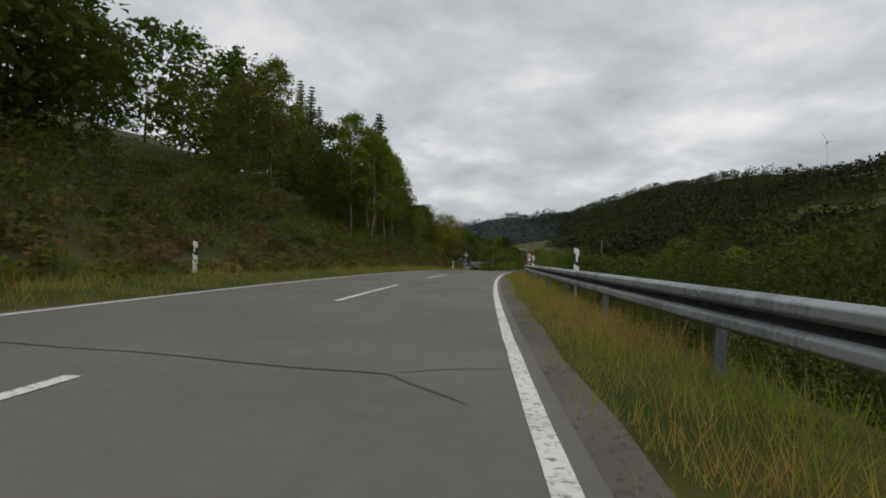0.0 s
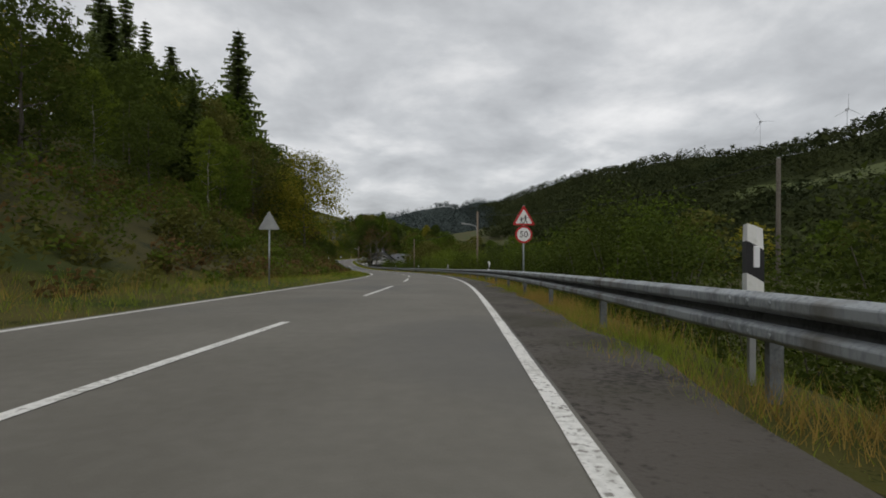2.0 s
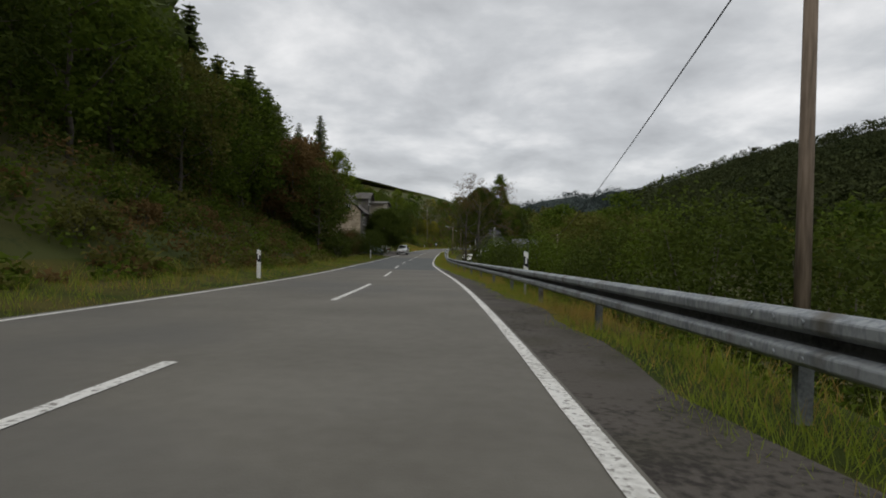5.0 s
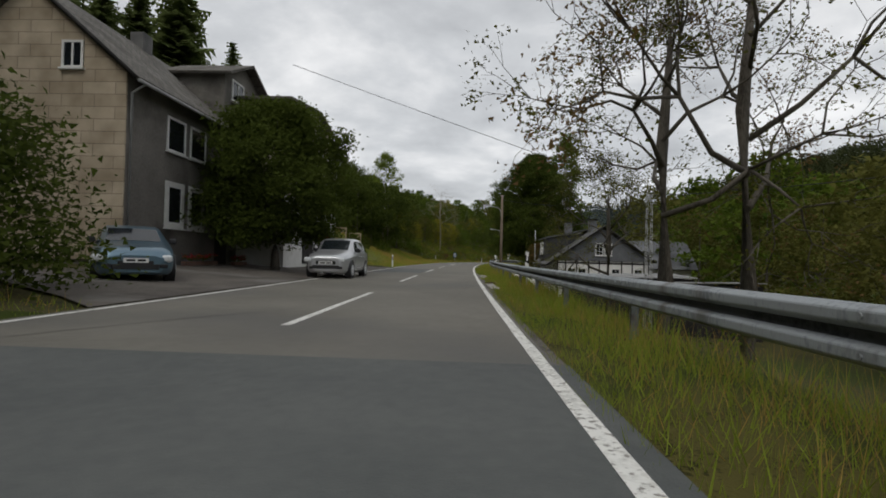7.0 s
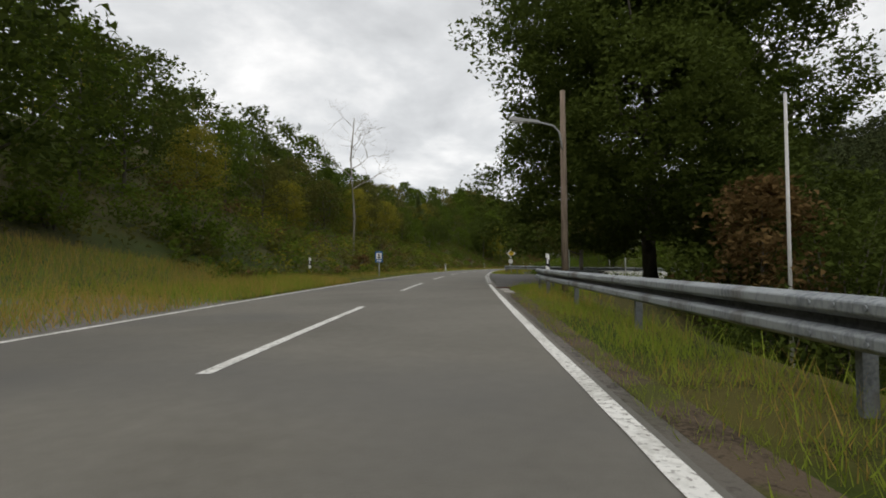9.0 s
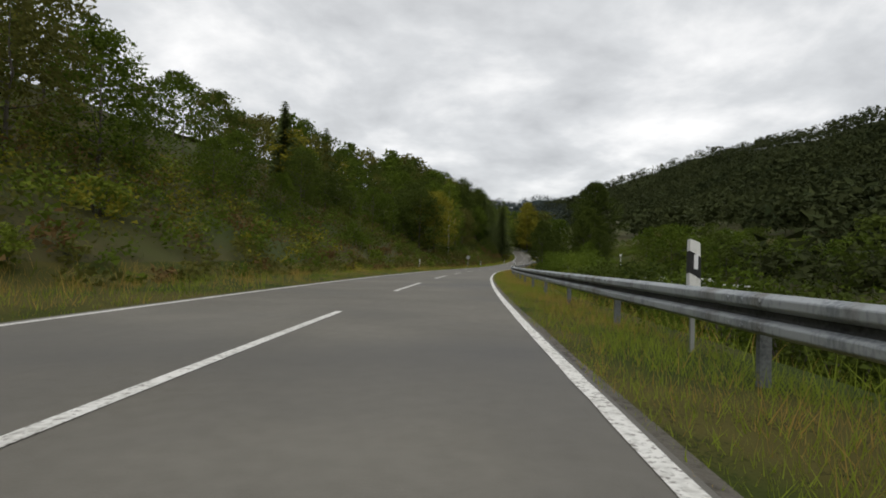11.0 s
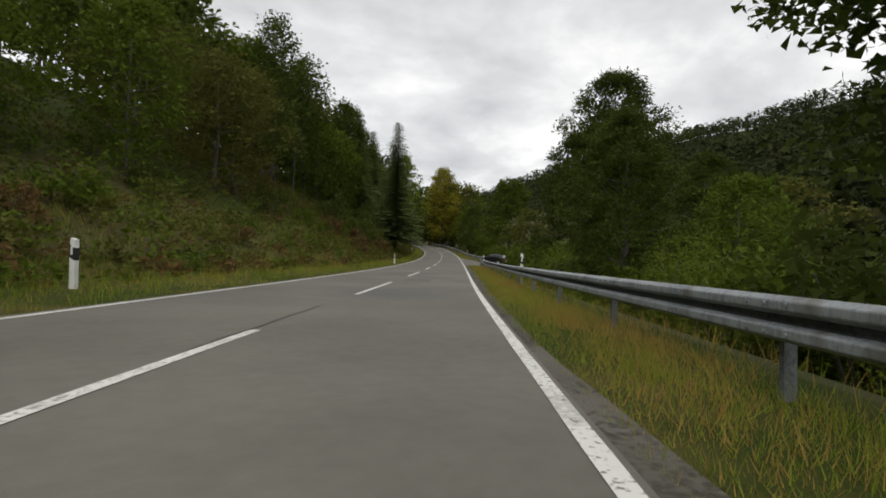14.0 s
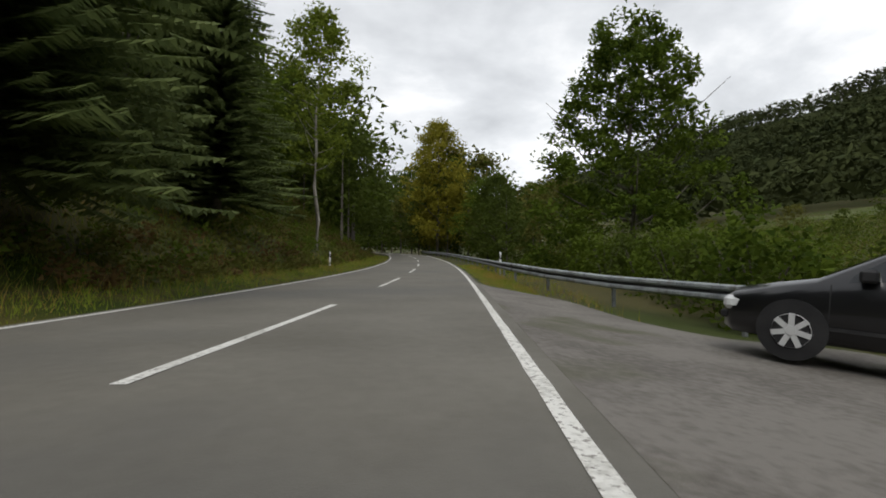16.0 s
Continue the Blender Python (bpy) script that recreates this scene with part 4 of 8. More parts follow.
for s, d, k in ((286.5, 7.5, 1.1), (288.6, 6.4, 1.0), (290.5, 8.4, 1.25), (293.5, 9.6, 1.3), (296.0, 10.5, 1.1)):
    plant(BUSH["dark"], s, d, k)
for s, d, k in ((284, 11.5, 1.1), (286.5, 9.2, 1.05), (289.5, 11.0, 1.2), (292.5, 13.2, 1.2), (295.5, 15.2, 1.25), (289, 14.5, 1.2)):
    plant(TALL_HEDGE["dark"], s, d, k)
plant(TREES["brown"], 287.6, 7.6, 0.55)
plant(BIG["poplar"], 299.4, 12.4, 1.05)
plant(BIG["olive"], 317.2, 7.8, 0.95)
plant(BIG["green"], 499.8, 19.5, 1.68)
plant(BIG["green"], 492, 17.0, 1.15)
plant(BIG["green"], 485.5, 15.2, 0.95)
plant(BIG["green"], 473, 18.5, 0.72)
plant(BIG["green"], 435.4, 4.7, 0.64)
plant(BIG["green"], 450.6, 5.2, 0.47)
plant(BIG["green"], 465.6, 7.0, 0.68)
plant(TREES["green"], 462, 15.0, 0.85)
plant(TREES["olive"], 480, 6.0, 0.6)
plant(BIG["layered"], 531.2, 10.1, 1.02)
for s, d, k in ((417.5, 8.6, 1.15), (422.5, 7.8, 1.2), (427.5, 7.4, 1.1), (384, 7.8, 1.05), (379, 8.8, 0.95)):
    plant(BUSH["willow"], s, d, k)
plant(BIG["autumn"], 594, 3.8, 1.12)
plant(BIG["autumn"], 600, 5.5, 0.85)
plant(TREES["green"], 575, 8, 1.3)
plant(TREES["broad"], 560, 7.5, 1.0)
plant(BIG["green"], 573, 9, 0.85)
for s0, s1, d0, k in ((229, 262, 4.4, 0.34), (262, 288, 4.6, 0.45), (338, 377, 5.0, 0.85), (438, 482, 4.4, 1.0), (512, 545, 5.6, 0.8)):
    s = s0
    while s < s1:
        plant(HEDGE[pick({"green": 4, "dark": 3, "light": 0.7})], s, d0 + plant_rng.random() * 1.4, k * (0.8 + 0.5 * plant_rng.random()))
        if k > 0.7:
            plant(HEDGE[pick({"green": 3, "dark": 3})], s + 1.3, d0 + 2.6 + plant_rng.random() * 2.5, k * 1.15 * (0.8 + 0.5 * plant_rng.random()))
        s += 2.6


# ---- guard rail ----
# dark of the rail's groove: its dirt and its shade in one colour
GRIME_AND_SHADE = material("rail_grime_and_shade", (0.022, 0.024, 0.024), (0.07, 0.072, 0.07), rough=0.8, scale=2.0, fine=0.8, source="World")


def rail_piece(length):
    """A W-shaped steel beam, 31 cm high, along y."""
    half = [(0.0, 0.160), (0.014, 0.159), (0.026, 0.154), (0.066, 0.136), (0.078, 0.129), (0.083, 0.119), (0.083, 0.070), (0.079, 0.060), (0.068, 0.053), (0.020, 0.033), (0.008, 0.027), (0.003, 0.017)]
    prof = half + [(x, -z) for x, z in reversed(half)]
    outline = [(-x, z) for x, z in prof] + [(-x + 0.006, z) for x, z in reversed(prof)]
    bm = prism(bmesh.new(), outline, -0.12, length + 0.12)
    for y in (0.03, 0.25, length - 0.22):
        for z in (0.1, -0.1):
            bmesh.ops.create_cone(bm, cap_ends=True, segments=8, radius1=0.018, radius2=0.014, depth=0.02, matrix=Matrix.Translation((-0.085, y, z)) @ Euler((0, radians(90), 0)).to_matrix().to_4x4())
    me = bpy.data.meshes.new("beam")
    bm.to_mesh(me)
    bm.free()
    me.materials.append(STEEL)
    me.materials.append(GRIME_AND_SHADE)
    # only the groove's faces take the dark of dirt and painted shade
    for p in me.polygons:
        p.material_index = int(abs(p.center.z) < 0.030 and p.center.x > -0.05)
    return me


POST_STEEL = material("weathered_post_steel", (0.11, 0.12, 0.125), (0.22, 0.235, 0.24), rough=0.75, metal=0.2, scale=3, fine=0.8, source="World", stain=(0.10, 0.075, 0.055), stain_scale=3, stain_at=(0.55, 0.7))


def rail_post():
    bm = boxes((0.03, -0.028, -0.55, 0.036, 0.028, 0.6), (0.036, 0.022, -0.55, 0.12, 0.028, 0.6), (0.036, -0.028, -0.55, 0.12, -0.022, 0.6), (0.008, -0.025, 0.42, 0.03, 0.025, 0.62))
    me = bpy.data.meshes.new("post")
    bm.to_mesh(me)
    bm.free()
    me.materials.append(POST_STEEL)
    return me


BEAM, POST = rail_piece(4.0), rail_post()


def guard_rail(points, label, top=0.66):
    """points: (s, d) every 4 m or so; the beam's pieces hang between them."""
    rail = thing("guard_rail", Matrix.Identity(4), label, "guard rail")
    for i, ((s0, d0, z0), (s1, d1, z1)) in enumerate(zip(points, points[1:])):
        a, b = Vector(spot(s0, d0, z0 + top - 0.155)), Vector(spot(s1, d1, z1 + top - 0.155))
        v = b - a
        m = Matrix.LocRotScale(a, Euler((math.atan2(v.z, v.to_2d().length), 0, math.atan2(-v.x, v.y))), (1, v.length / 4.0, 1))
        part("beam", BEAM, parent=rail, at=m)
        part("post", POST, parent=rail, at=Matrix.Translation((0, 0, -0.5)) @ Matrix.LocRotScale(a, Euler((0, 0, math.atan2(-v.x, v.y))), None))
    return rail


def rail_d(s):
    return float(ramp_of(s, (-40, 1.6), (20, 1.55), (35, 1.42), (63, 1.4), (90, 1.25), (125, 1.2), (200, 1.35), (236, 1.3), (259, 1.4), (286, 1.4), (330, 1.4), (400, 1.45), (420, 1.6), (486, 1.65)))


def rail_z(s):
    return float(ramp_of(s, (60, 0.0), (80, -0.07), (96, -0.12), (108, -0.12), (120, -0.07), (150, -0.06), (195, -0.04), (212, 0.01), (240, 0.0), (256, -0.04), (276, -0.03), (300, -0.02), (330, 0.0)))


guard_rail([(s, rail_d(s), rail_z(s)) for s in 35.2 + 3.94 * np.arange(-18, 65)] + [(290.2, 1.55, -0.02), (292.4, 2.35, -0.06), (293.6, 4.6, -0.2)], "weathered galvanised steel guard rail along the verge")
guard_rail([(316.5, 17.0, -0.3), (317.0, 13.0, -0.25), (317.6, 9.0, -0.2), (318.2, 5.5, -0.1), (319.5, 2.4, 0)] + [(s, rail_d(s), 0) for s in 420.7 + 3.92 * np.arange(-25, 17)] + [(485.6, 1.68, -0.03), (487.6, 1.95, -0.07), (489.6, 2.7, -0.15)],
           "galvanised steel guard rail beyond the side road")
guard_rail([(507.5, 6.4, -0.35), (510.5, 4.6, -0.25), (514, 3.3, -0.2), (517.5, 2.3, -0.1)] + [(s, 1.7, 0) for s in np.arange(521, 600, 4.0)], "low galvanised steel guard rail after the lay-by")


# ---- grass of the verges, uncountable ----
def blades(rng, s, d, height, width, bend=0.38):
    n = len(s)
    p = spot(s, d, ground_z(s, d) - 0.01)
    a, lean = rng.random(n) * math.tau, rng.normal(size=(n, 2)) * bend
    side = np.stack([np.cos(a), np.sin(a), np.zeros(n)], -1) * width[:, None] * 0.5
    tip = p + np.stack([lean[:, 0] * height, lean[:, 1] * height, height], -1)
    return np.stack([p - side, p + side, tip], 1).reshape(-1, 3)


DRYNESS = ((-20, 0.62), (60, 0.52), (75, 0.62), (100, 0.45), (120, 0.4), (190, 0.25), (215, 0.18), (240, 0.22), (255, 0.10), (290, 0.16), (340, 0.25), (370, 0.45), (400, 0.55), (425, 0.48), (450, 0.42), (480, 0.40), (520, 0.35))
DRYNESS_LEFT = ((-20, 0.4), (60, 0.35), (80, 0.2), (100, 0.12), (130, 0.12), (170, 0.2), (210, 0.12), (250, 0.35), (290, 0.35), (330, 0.4), (370, 0.4), (420, 0.35), (440, 0.2), (580, 0.2))
# how long the grass under the guard rail has grown
LENGTH = ((-20, 1.0), (188, 1.0), (198, 1.4), (245, 1.45), (256, 1.0), (400, 0.95), (430, 0.85), (480, 0.8))
# where paving, slabs and drains keep the right verge bare: its inner edge along the road
BARE = ((-20, 0.10), (10, 0.15), (20, 0.30), (30, 0.20), (45, 0.24), (52, 0.45), (60, 0.85), (140, 0.85), (178, 0.3), (190, 0.0), (223, 0.0), (226, 0.12), (237, 0.12), (239, 0.0), (254, 0.0), (256, 0.2), (258, 0.2), (260, 0.0), (280, 0.12), (288, 0.3), (320, 0.0), (398, 0.0), (408, 0.2), (416, 0.46), (428, 0.42), (437, 0.06), (445, 0.08), (452, 0.22), (470, 0.28))


def turf_edge(s):
    return 0.13 + ramp_of(s, *BARE) * (0.9 + 0.3 * np.sin(s * 0.9) * np.sin(s * 0.37) + 0.16 * np.sin(s * 3.1))


def mouth(s, d):
    """Inside the side road or the lay-by."""
    side = (s > 290.0) & (s < 318.5) & (d < ramp_of(s, (290.0, 0.45), (291.4, 0.7), (293.5, 1.35), (295.2, 2.35), (297.0, 4.0), (298.6, 6), (314, 6), (315.3, 4.6), (316.8, 1.4), (318.2, 0.2)))
    lay = (s > 484) & (s < 518) & (d < ramp_of(s, (484, 0.3), (486.1, 0.66), (488.5, 1.35), (491.8, 3.0), (495.4, 5.3), (498, 9), (509, 9), (510, 3.2), (514.5, 2.2), (518, 0.3)))
    return side | lay


def patchy(s, d, seed):
    """Tufts and thin places, -1 to 1."""
    return wavy(s * 5.0, d * 9.0, 3.1, seed) * 0.6 + wavy(s * 5.0, d * 9.0, 1.15, seed + 2) * 0.4


def verge(count, s0, s1, d1, tall, seed, label, right, power=1.0, thin=(0.0045, 0.006), start=None):
    rng = np.random.default_rng(seed)
    s, u = s0 + rng.random(count) * (s1 - s0), rng.random(count)
    inner = start(s) if start else turf_edge(s) - 0.06 if right else -LANE - 0.24
    d = inner + u ** power * (d1 - inner)
    keep = np.ones(count, bool)
    if right:
        keep &= ~mouth(s, d)
        for s_, half, far in ((289.95, 0.3, 0.62), (287.4, 1.6, 0.5), (226.6, 1.6, 0.45), (257.2, 1.2, 0.5), (229, 0.35, 0.75), (235.6, 1.3, 0.5)):
            keep &= ~((np.abs(s - s_) < half) & (d < far))
    else:
        keep &= ~((s > 218) & (s < 250))
    tuft = patchy(s, d, seed)
    keep &= rng.random(count) < 0.72 + tuft * 0.6
    dry = rng.random(count) < (ramp_of(s, *DRYNESS) if right else ramp_of(s, *DRYNESS_LEFT)) * (1 + 1.5 * wavy(s, d * 3, 1.9, seed + 5)) * (0.45 + 0.85 * np.minimum(1, u * 1.6))
    h = tall * (0.35 + 0.65 * rng.random(count) ** 1.8) * (0.4 + 0.6 * np.minimum(1, u * 2.2)) * np.maximum(0.4, 1 + 0.8 * tuft) * (ramp_of(s, *LENGTH) if right else 1.0)
    w = thin[0] + thin[1] * rng.random(count)
    for mask, mat, word in ((keep & ~dry, GRASS_GREEN, "green"), (keep & dry, GRASS_DRY, "dry straw-coloured")):
        k = 1.0 if word == "green" else 1.3
        ob = part("grass", soup("grass", blades(rng, s[mask], d[mask], h[mask] * k, w[mask] / k), 3, mat))
        tagged(ob, f"{word} {label}", "grass", "", "stuff")


def turf(name, s0, s1, inner, outer, mat, lift, label):
    """A mat of roots and litter that follows the ground."""
    ss = np.arange(s0, s1, 1.0)
    lo, hi = np.broadcast_to(inner(ss) if callable(inner) else inner, ss.shape), np.broadcast_to(outer(ss) if callable(outer) else outer, ss.shape)
    ob = strip(name, ss, lo, hi, 0.0, mat, label=label, category="verge", across=8)
    rows = np.concatenate([np.stack([ss, lo + (hi - lo) * k / 8], -1) for k in range(9)])
    z = ground_z(rows[:, 0], rows[:, 1]) + lift
    for vert, dz in zip(ob.data.vertices, z):
        vert.co.z += float(dz)


turf("verge_turf", -12, 290, turf_edge, 3.0, TURF, 0.012, "matted dry and green turf under the guard rail")
turf("verge_turf", 319, 484, turf_edge, 3.0, TURF, 0.012, "matted dry and green turf under the guard rail")
turf("verge_soil", 258, 290, 0.21, lambda s: turf_edge(s) + 0.3, DIRT, 0.018, "bare leaf-strewn soil between the line and the grass")
turf("verge_turf", -12, 218, -LANE - 4.2, -LANE - 0.24, TURF, 0.012, "matted dry and green turf at the foot of the bank")
turf("verge_turf", 250, 580, -LANE - 4.2, -LANE - 0.24, TURF, 0.012, "matted dry and green turf at the foot of the bank")
turf("verge_turf", 484, 498, lambda s: ramp_of(s, (484, 0.35), (486.1, 0.7), (488.5, 1.4), (491.8, 3.05), (495.4, 5.35), (498, 9.0)), 10.0, TURF, 0.012, "long grass island between the road and the lay-by")
verge(520000, -4, 545, 1.8, 0.25, 3, "uncut grass on the verge under the guard rail", True, 0.95)
verge(70000, -4, 545, 3.0, 0.42, 13, "tall seeding grass behind the guard rail", True, 0.6, (0.007, 0.009))
verge(90000, 398, 486, 1.9, 0.2, 33, "fine grass on the verge under the guard rail", True, 1.0, (0.006, 0.007))
verge(26000, 484, 499, 7.0, 0.34, 23, "long grass on the island beside the lay-by", True, 1.0, (0.007, 0.009), lambda s: ramp_of(s, (484, 0.3), (488.5, 1.3), (491.8, 3.0), (495.4, 5.3), (499, 6.9)))
verge(8000, 288, 297, 6.0, 0.2, 24, "thin grass at the corner of the side road", True, 0.9, (0.007, 0.008), lambda s: ramp_of(s, (288, 0.5), (291.4, 0.72), (293.5, 1.4), (295.2, 2.4), (297, 4.1)))
verge(210000, -12, 575, -LANE - 3.9, 0.36, 4, "uncut grass along the foot of the bank", False, 1.0, (0.008, 0.009))
verge(70000, 425, 575, -LANE - 8.5, 0.5, 14, "long grass on the open foot of the bank", False, 0.7, (0.010, 0.012))
# broad-leaved weeds among the grass
weed_rng = np.random.default_rng(77)
ws = weed_rng.random(2600) * 540
wd = np.where(weed_rng.random(2600) < 0.6, 1.5 + weed_rng.random(2600) * 1.4, -LANE - 0.9 - weed_rng.random(2600) * 3.0)
ok = ~mouth(ws, wd) & ~((wd < 0) & (ws > 214) & (ws < 252)) & (wavy(ws, wd, 6.0, 4.0) > -0.15)
ws, wd = ws[ok], wd[ok]
wh = 0.06 + 0.22 * weed_rng.random(len(ws)) ** 2
tagged(part("weeds", soup("weeds", leaves(weed_rng, spot(ws, wd, ground_z(ws, wd) + wh), 0.10 + wh * 0.5, 26, 0.042, 0.8), 3, LEAF_MID)), "broad-leaved green weeds among the verge grass", "weeds", "", "stuff")


# the lawn above the road beside the houses
LAWN = material("lawn", (0.050, 0.074, 0.011), (0.112, 0.140, 0.024), rough=0.95, scale=0.8, fine=0.8, bump=0.8, bump_scale=20, source="World", stain=(0.125, 0.098, 0.036), stain_scale=0.35, stain_at=(0.5, 0.66))
lawn_s = np.arange(249.5, 297, 0.75)
lawn_left = -LANE - 0.4 - ramp_of(lawn_s, (249, 3.0), (252, 9.5), (270, 9.0), (285, 6.5), (297, 3.2))
lawn = strip("lawn", lawn_s, lawn_left, -LANE - 0.4, 0.0, LAWN, label="mown green lawn on the bank beside the house", category="lawn", across=12)
for i, vert in enumerate(lawn.data.vertices):
    row, col = divmod(i, len(lawn_s))
    vert.co.z += float(ground_z(lawn_s[col], lawn_left[col] + (-LANE - 0.4 - lawn_left[col]) * row / 12)) + 0.055 * min(1.0, (12 - row) / 2.0) - 0.004
lr = np.random.default_rng(19)
ls, lu = 250 + lr.random(60000) * 46, lr.random(60000)
ld = -LANE - 0.35 - lu * ramp_of(ls, (249, 3.0), (252, 9.5), (270, 9.0), (285, 6.5), (297, 3.2))
lh = (0.09 + 0.16 * lr.random(60000)) * ramp_of(ls, (250, 0.8), (258, 1.0), (266, 1.9), (297, 1.9))
straw = lr.random(60000) < ramp_of(ls, (250, 0.15), (258, 0.3), (266, 0.6), (276, 0.5), (297, 0.4)) * (1 + wavy(ls, ld, 2.5, 6.0))
for mask, mat, word in ((~straw, GRASS_GREEN, "short green grass on the garden bank"), (straw, GRASS_DRY, "rank straw-coloured grass on the garden bank")):
    ob = part("grass", soup("grass", blades(lr, ls[mask], ld[mask], lh[mask], 0.010 + 0.010 * lr.random(int(mask.sum()))), 3, mat))
    tagged(ob, word, "grass", "", "stuff")


# ---- road repairs, side road, lay-by, drains ----
def patch_of(name, outline, z, mat, label, category, parent=None):
    """A flat piece of paving from (s, d) corners, cut finely enough to follow the road."""
    bm = bmesh.new()
    f = bm.faces.new([bm.verts.new((s, d, 0)) for s, d in outline])
    for axis, step in ((0, 2.0), (1, 1.5)):
        lo, hi = min(v.co[axis] for v in bm.verts), max(v.co[axis] for v in bm.verts)
        for k in np.arange(lo + step, hi, step):
            co, no = Vector((0, 0, 0)), Vector((0, 0, 0))
            co[axis], no[axis] = k, 1
            bmesh.ops.bisect_plane(bm, geom=bm.verts[:] + bm.edges[:] + bm.faces[:], plane_co=co, plane_no=no)
    for v in bm.verts:
        s, d = v.co.x, v.co.y
        v.co = Vector(spot(s, d, z if not callable(z) else z(s, d)))
    bmesh.ops.recalc_face_normals(bm, faces=bm.faces[:])
    if bm.faces and sum(f.normal.z for f in bm.faces) < 0:
        bmesh.ops.reverse_faces(bm, faces=bm.faces[:])
    ob = part(name, bm, mat, parent)
    return ob if parent else tagged(ob, label, category, "", "structure")


def rounded(points, n=4):
    """A smooth line through (s, d) points."""
    p = [np.array(q, float) for q in points]
    out = []
    for i in range(len(p) - 1):
        a, b, c, d = p[max(i - 1, 0)], p[i], p[i + 1], p[min(i + 2, len(p) - 1)]
        for k in range(n):
            t = k / n
            out.append(tuple(0.5 * (2 * b + (c - a) * t + (2 * a - 5 * b + 4 * c - d) * t ** 2 + (3 * b - a - 3 * c + d) * t ** 3)))
    return out + [tuple(p[-1])]


def seam(name, points, width, parent=road, mat=TAR, z=0.004):
    """A tarred crack through (s, d) points, of uneven width."""
    fine = []
    for (s0, d0), (s1, d1) in zip(points, points[1:]):
        m = max(2, int(math.hypot(s1 - s0, d1 - d0) / 0.25))
        fine += [(s0 + (s1 - s0) * k / m, d0 + (d1 - d0) * k / m) for k in range(m)]
    fine.append(points[-1])
    left, right = [], []
    for i, (s, d) in enumerate(fine):
        a, b = fine[max(0, i - 1)], fine[min(len(fine) - 1, i + 1)]
        t = Vector((b[0] - a[0], b[1] - a[1])).normalized()
        wob_ = 0.04 * noise.noise((s * 2.1, d * 2.1, 1.0))
        w = width * (0.55 + 0.6 * abs(noise.noise((s * 3, d * 3, 4.0)))) * (0.4 if i in (0, len(fine) - 1) else 1)
        left.append(spot(s - t.y * (w / 2 - wob_), d + t.x * (w / 2 - wob_), z))
        right.append(spot(s + t.y * (w / 2 + wob_), d - t.x * (w / 2 + wob_), z))
    n = len(fine)
    return part(name, mesh_of(name, left + right, [(i, i + 1, n + i + 1, n + i) for i in range(n - 1)], mat), parent=parent)


patch_of("repair_patch", [(36.6, -2.95), (37.9, -LANE + 0.1), (49.4, -LANE + 0.1), (48.2, -2.95)], 0.003, ASPHALT_NEW, "", "", road)
patch_of("repair_patch", [(451.8, -2.55), (451.5, -1.9), (451.8, -1.6), (453.7, -1.7), (454.0, -2.55), (452.9, -2.75)], 0.003, ASPHALT_PATCH, "", "", road)
patch_of("repair_patch", [(177.5, 0.19), (178.5, -LANE - 0.2), (214.6, -LANE - 0.2), (214.4, 0.19)], 0.003, ASPHALT_NEW, "", "", road)
patch_of("repair_patch", [(238, -3.0), (239, -LANE + 0.1), (247, -LANE + 0.1), (246, -3.0)], 0.003, ASPHALT_NEW, "", "", road)
seam("blacked_out_dash", [(17.4, -2.38), (19.9, -2.38)], 0.2)
seam("crack", [(7.5, -5.7), (7.4, -4.5), (7.2, -2.9), (6.95, -1.8), (6.85, -0.95), (6.5, -0.65), (6.2, -0.4)], 0.035)
seam("crack", [(6.9, -0.95), (7.1, -0.6), (7.2, -0.1)], 0.02)
seam("crack", [(57.2, -5.6), (57.0, -3.4), (56.6, -1.6), (57.2, -0.2)], 0.03)
seam("crack", [(56.8, -2.1), (58.0, -1.2), (57.2, -0.5)], 0.02)
seam("crack", [(67.0, -5.5), (68.2, -3.6), (70.0, -2.95)], 0.03)
seam("tarred_seam", [(384.2, -4.05), (385.1, -4.0), (385.8, -4.2), (386.6, -4.22), (388.2, -4.14)], 0.07)
seam("tarred_seam", [(418.2, -3.1), (419.2, -2.98), (420.3, -2.88)], 0.08)
seam("tarred_seam", [(452.6, -3.08), (454.1, -3.03), (456.5, -2.94)], 0.06)
seam("tarred_seam", [(437, -2.95), (441.5, -2.93)], 0.06)
seam("tarred_seam", [(96.2, -1.4), (97.2, -1.36), (98.7, -1.52), (99.6, -1.3)], 0.11)
seam("crack", [(488.2, -5.2), (488.5, -4.5), (488.1, -3.2), (487.7, -2.8)], 0.05)
seam("crack", [(487.9, -5.0), (488.1, -4.0), (488.0, -3.4)], 0.03)
seam("crack", [(214.5, -5.3), (216.5, -4.4), (218.4, -3.2)], 0.03)

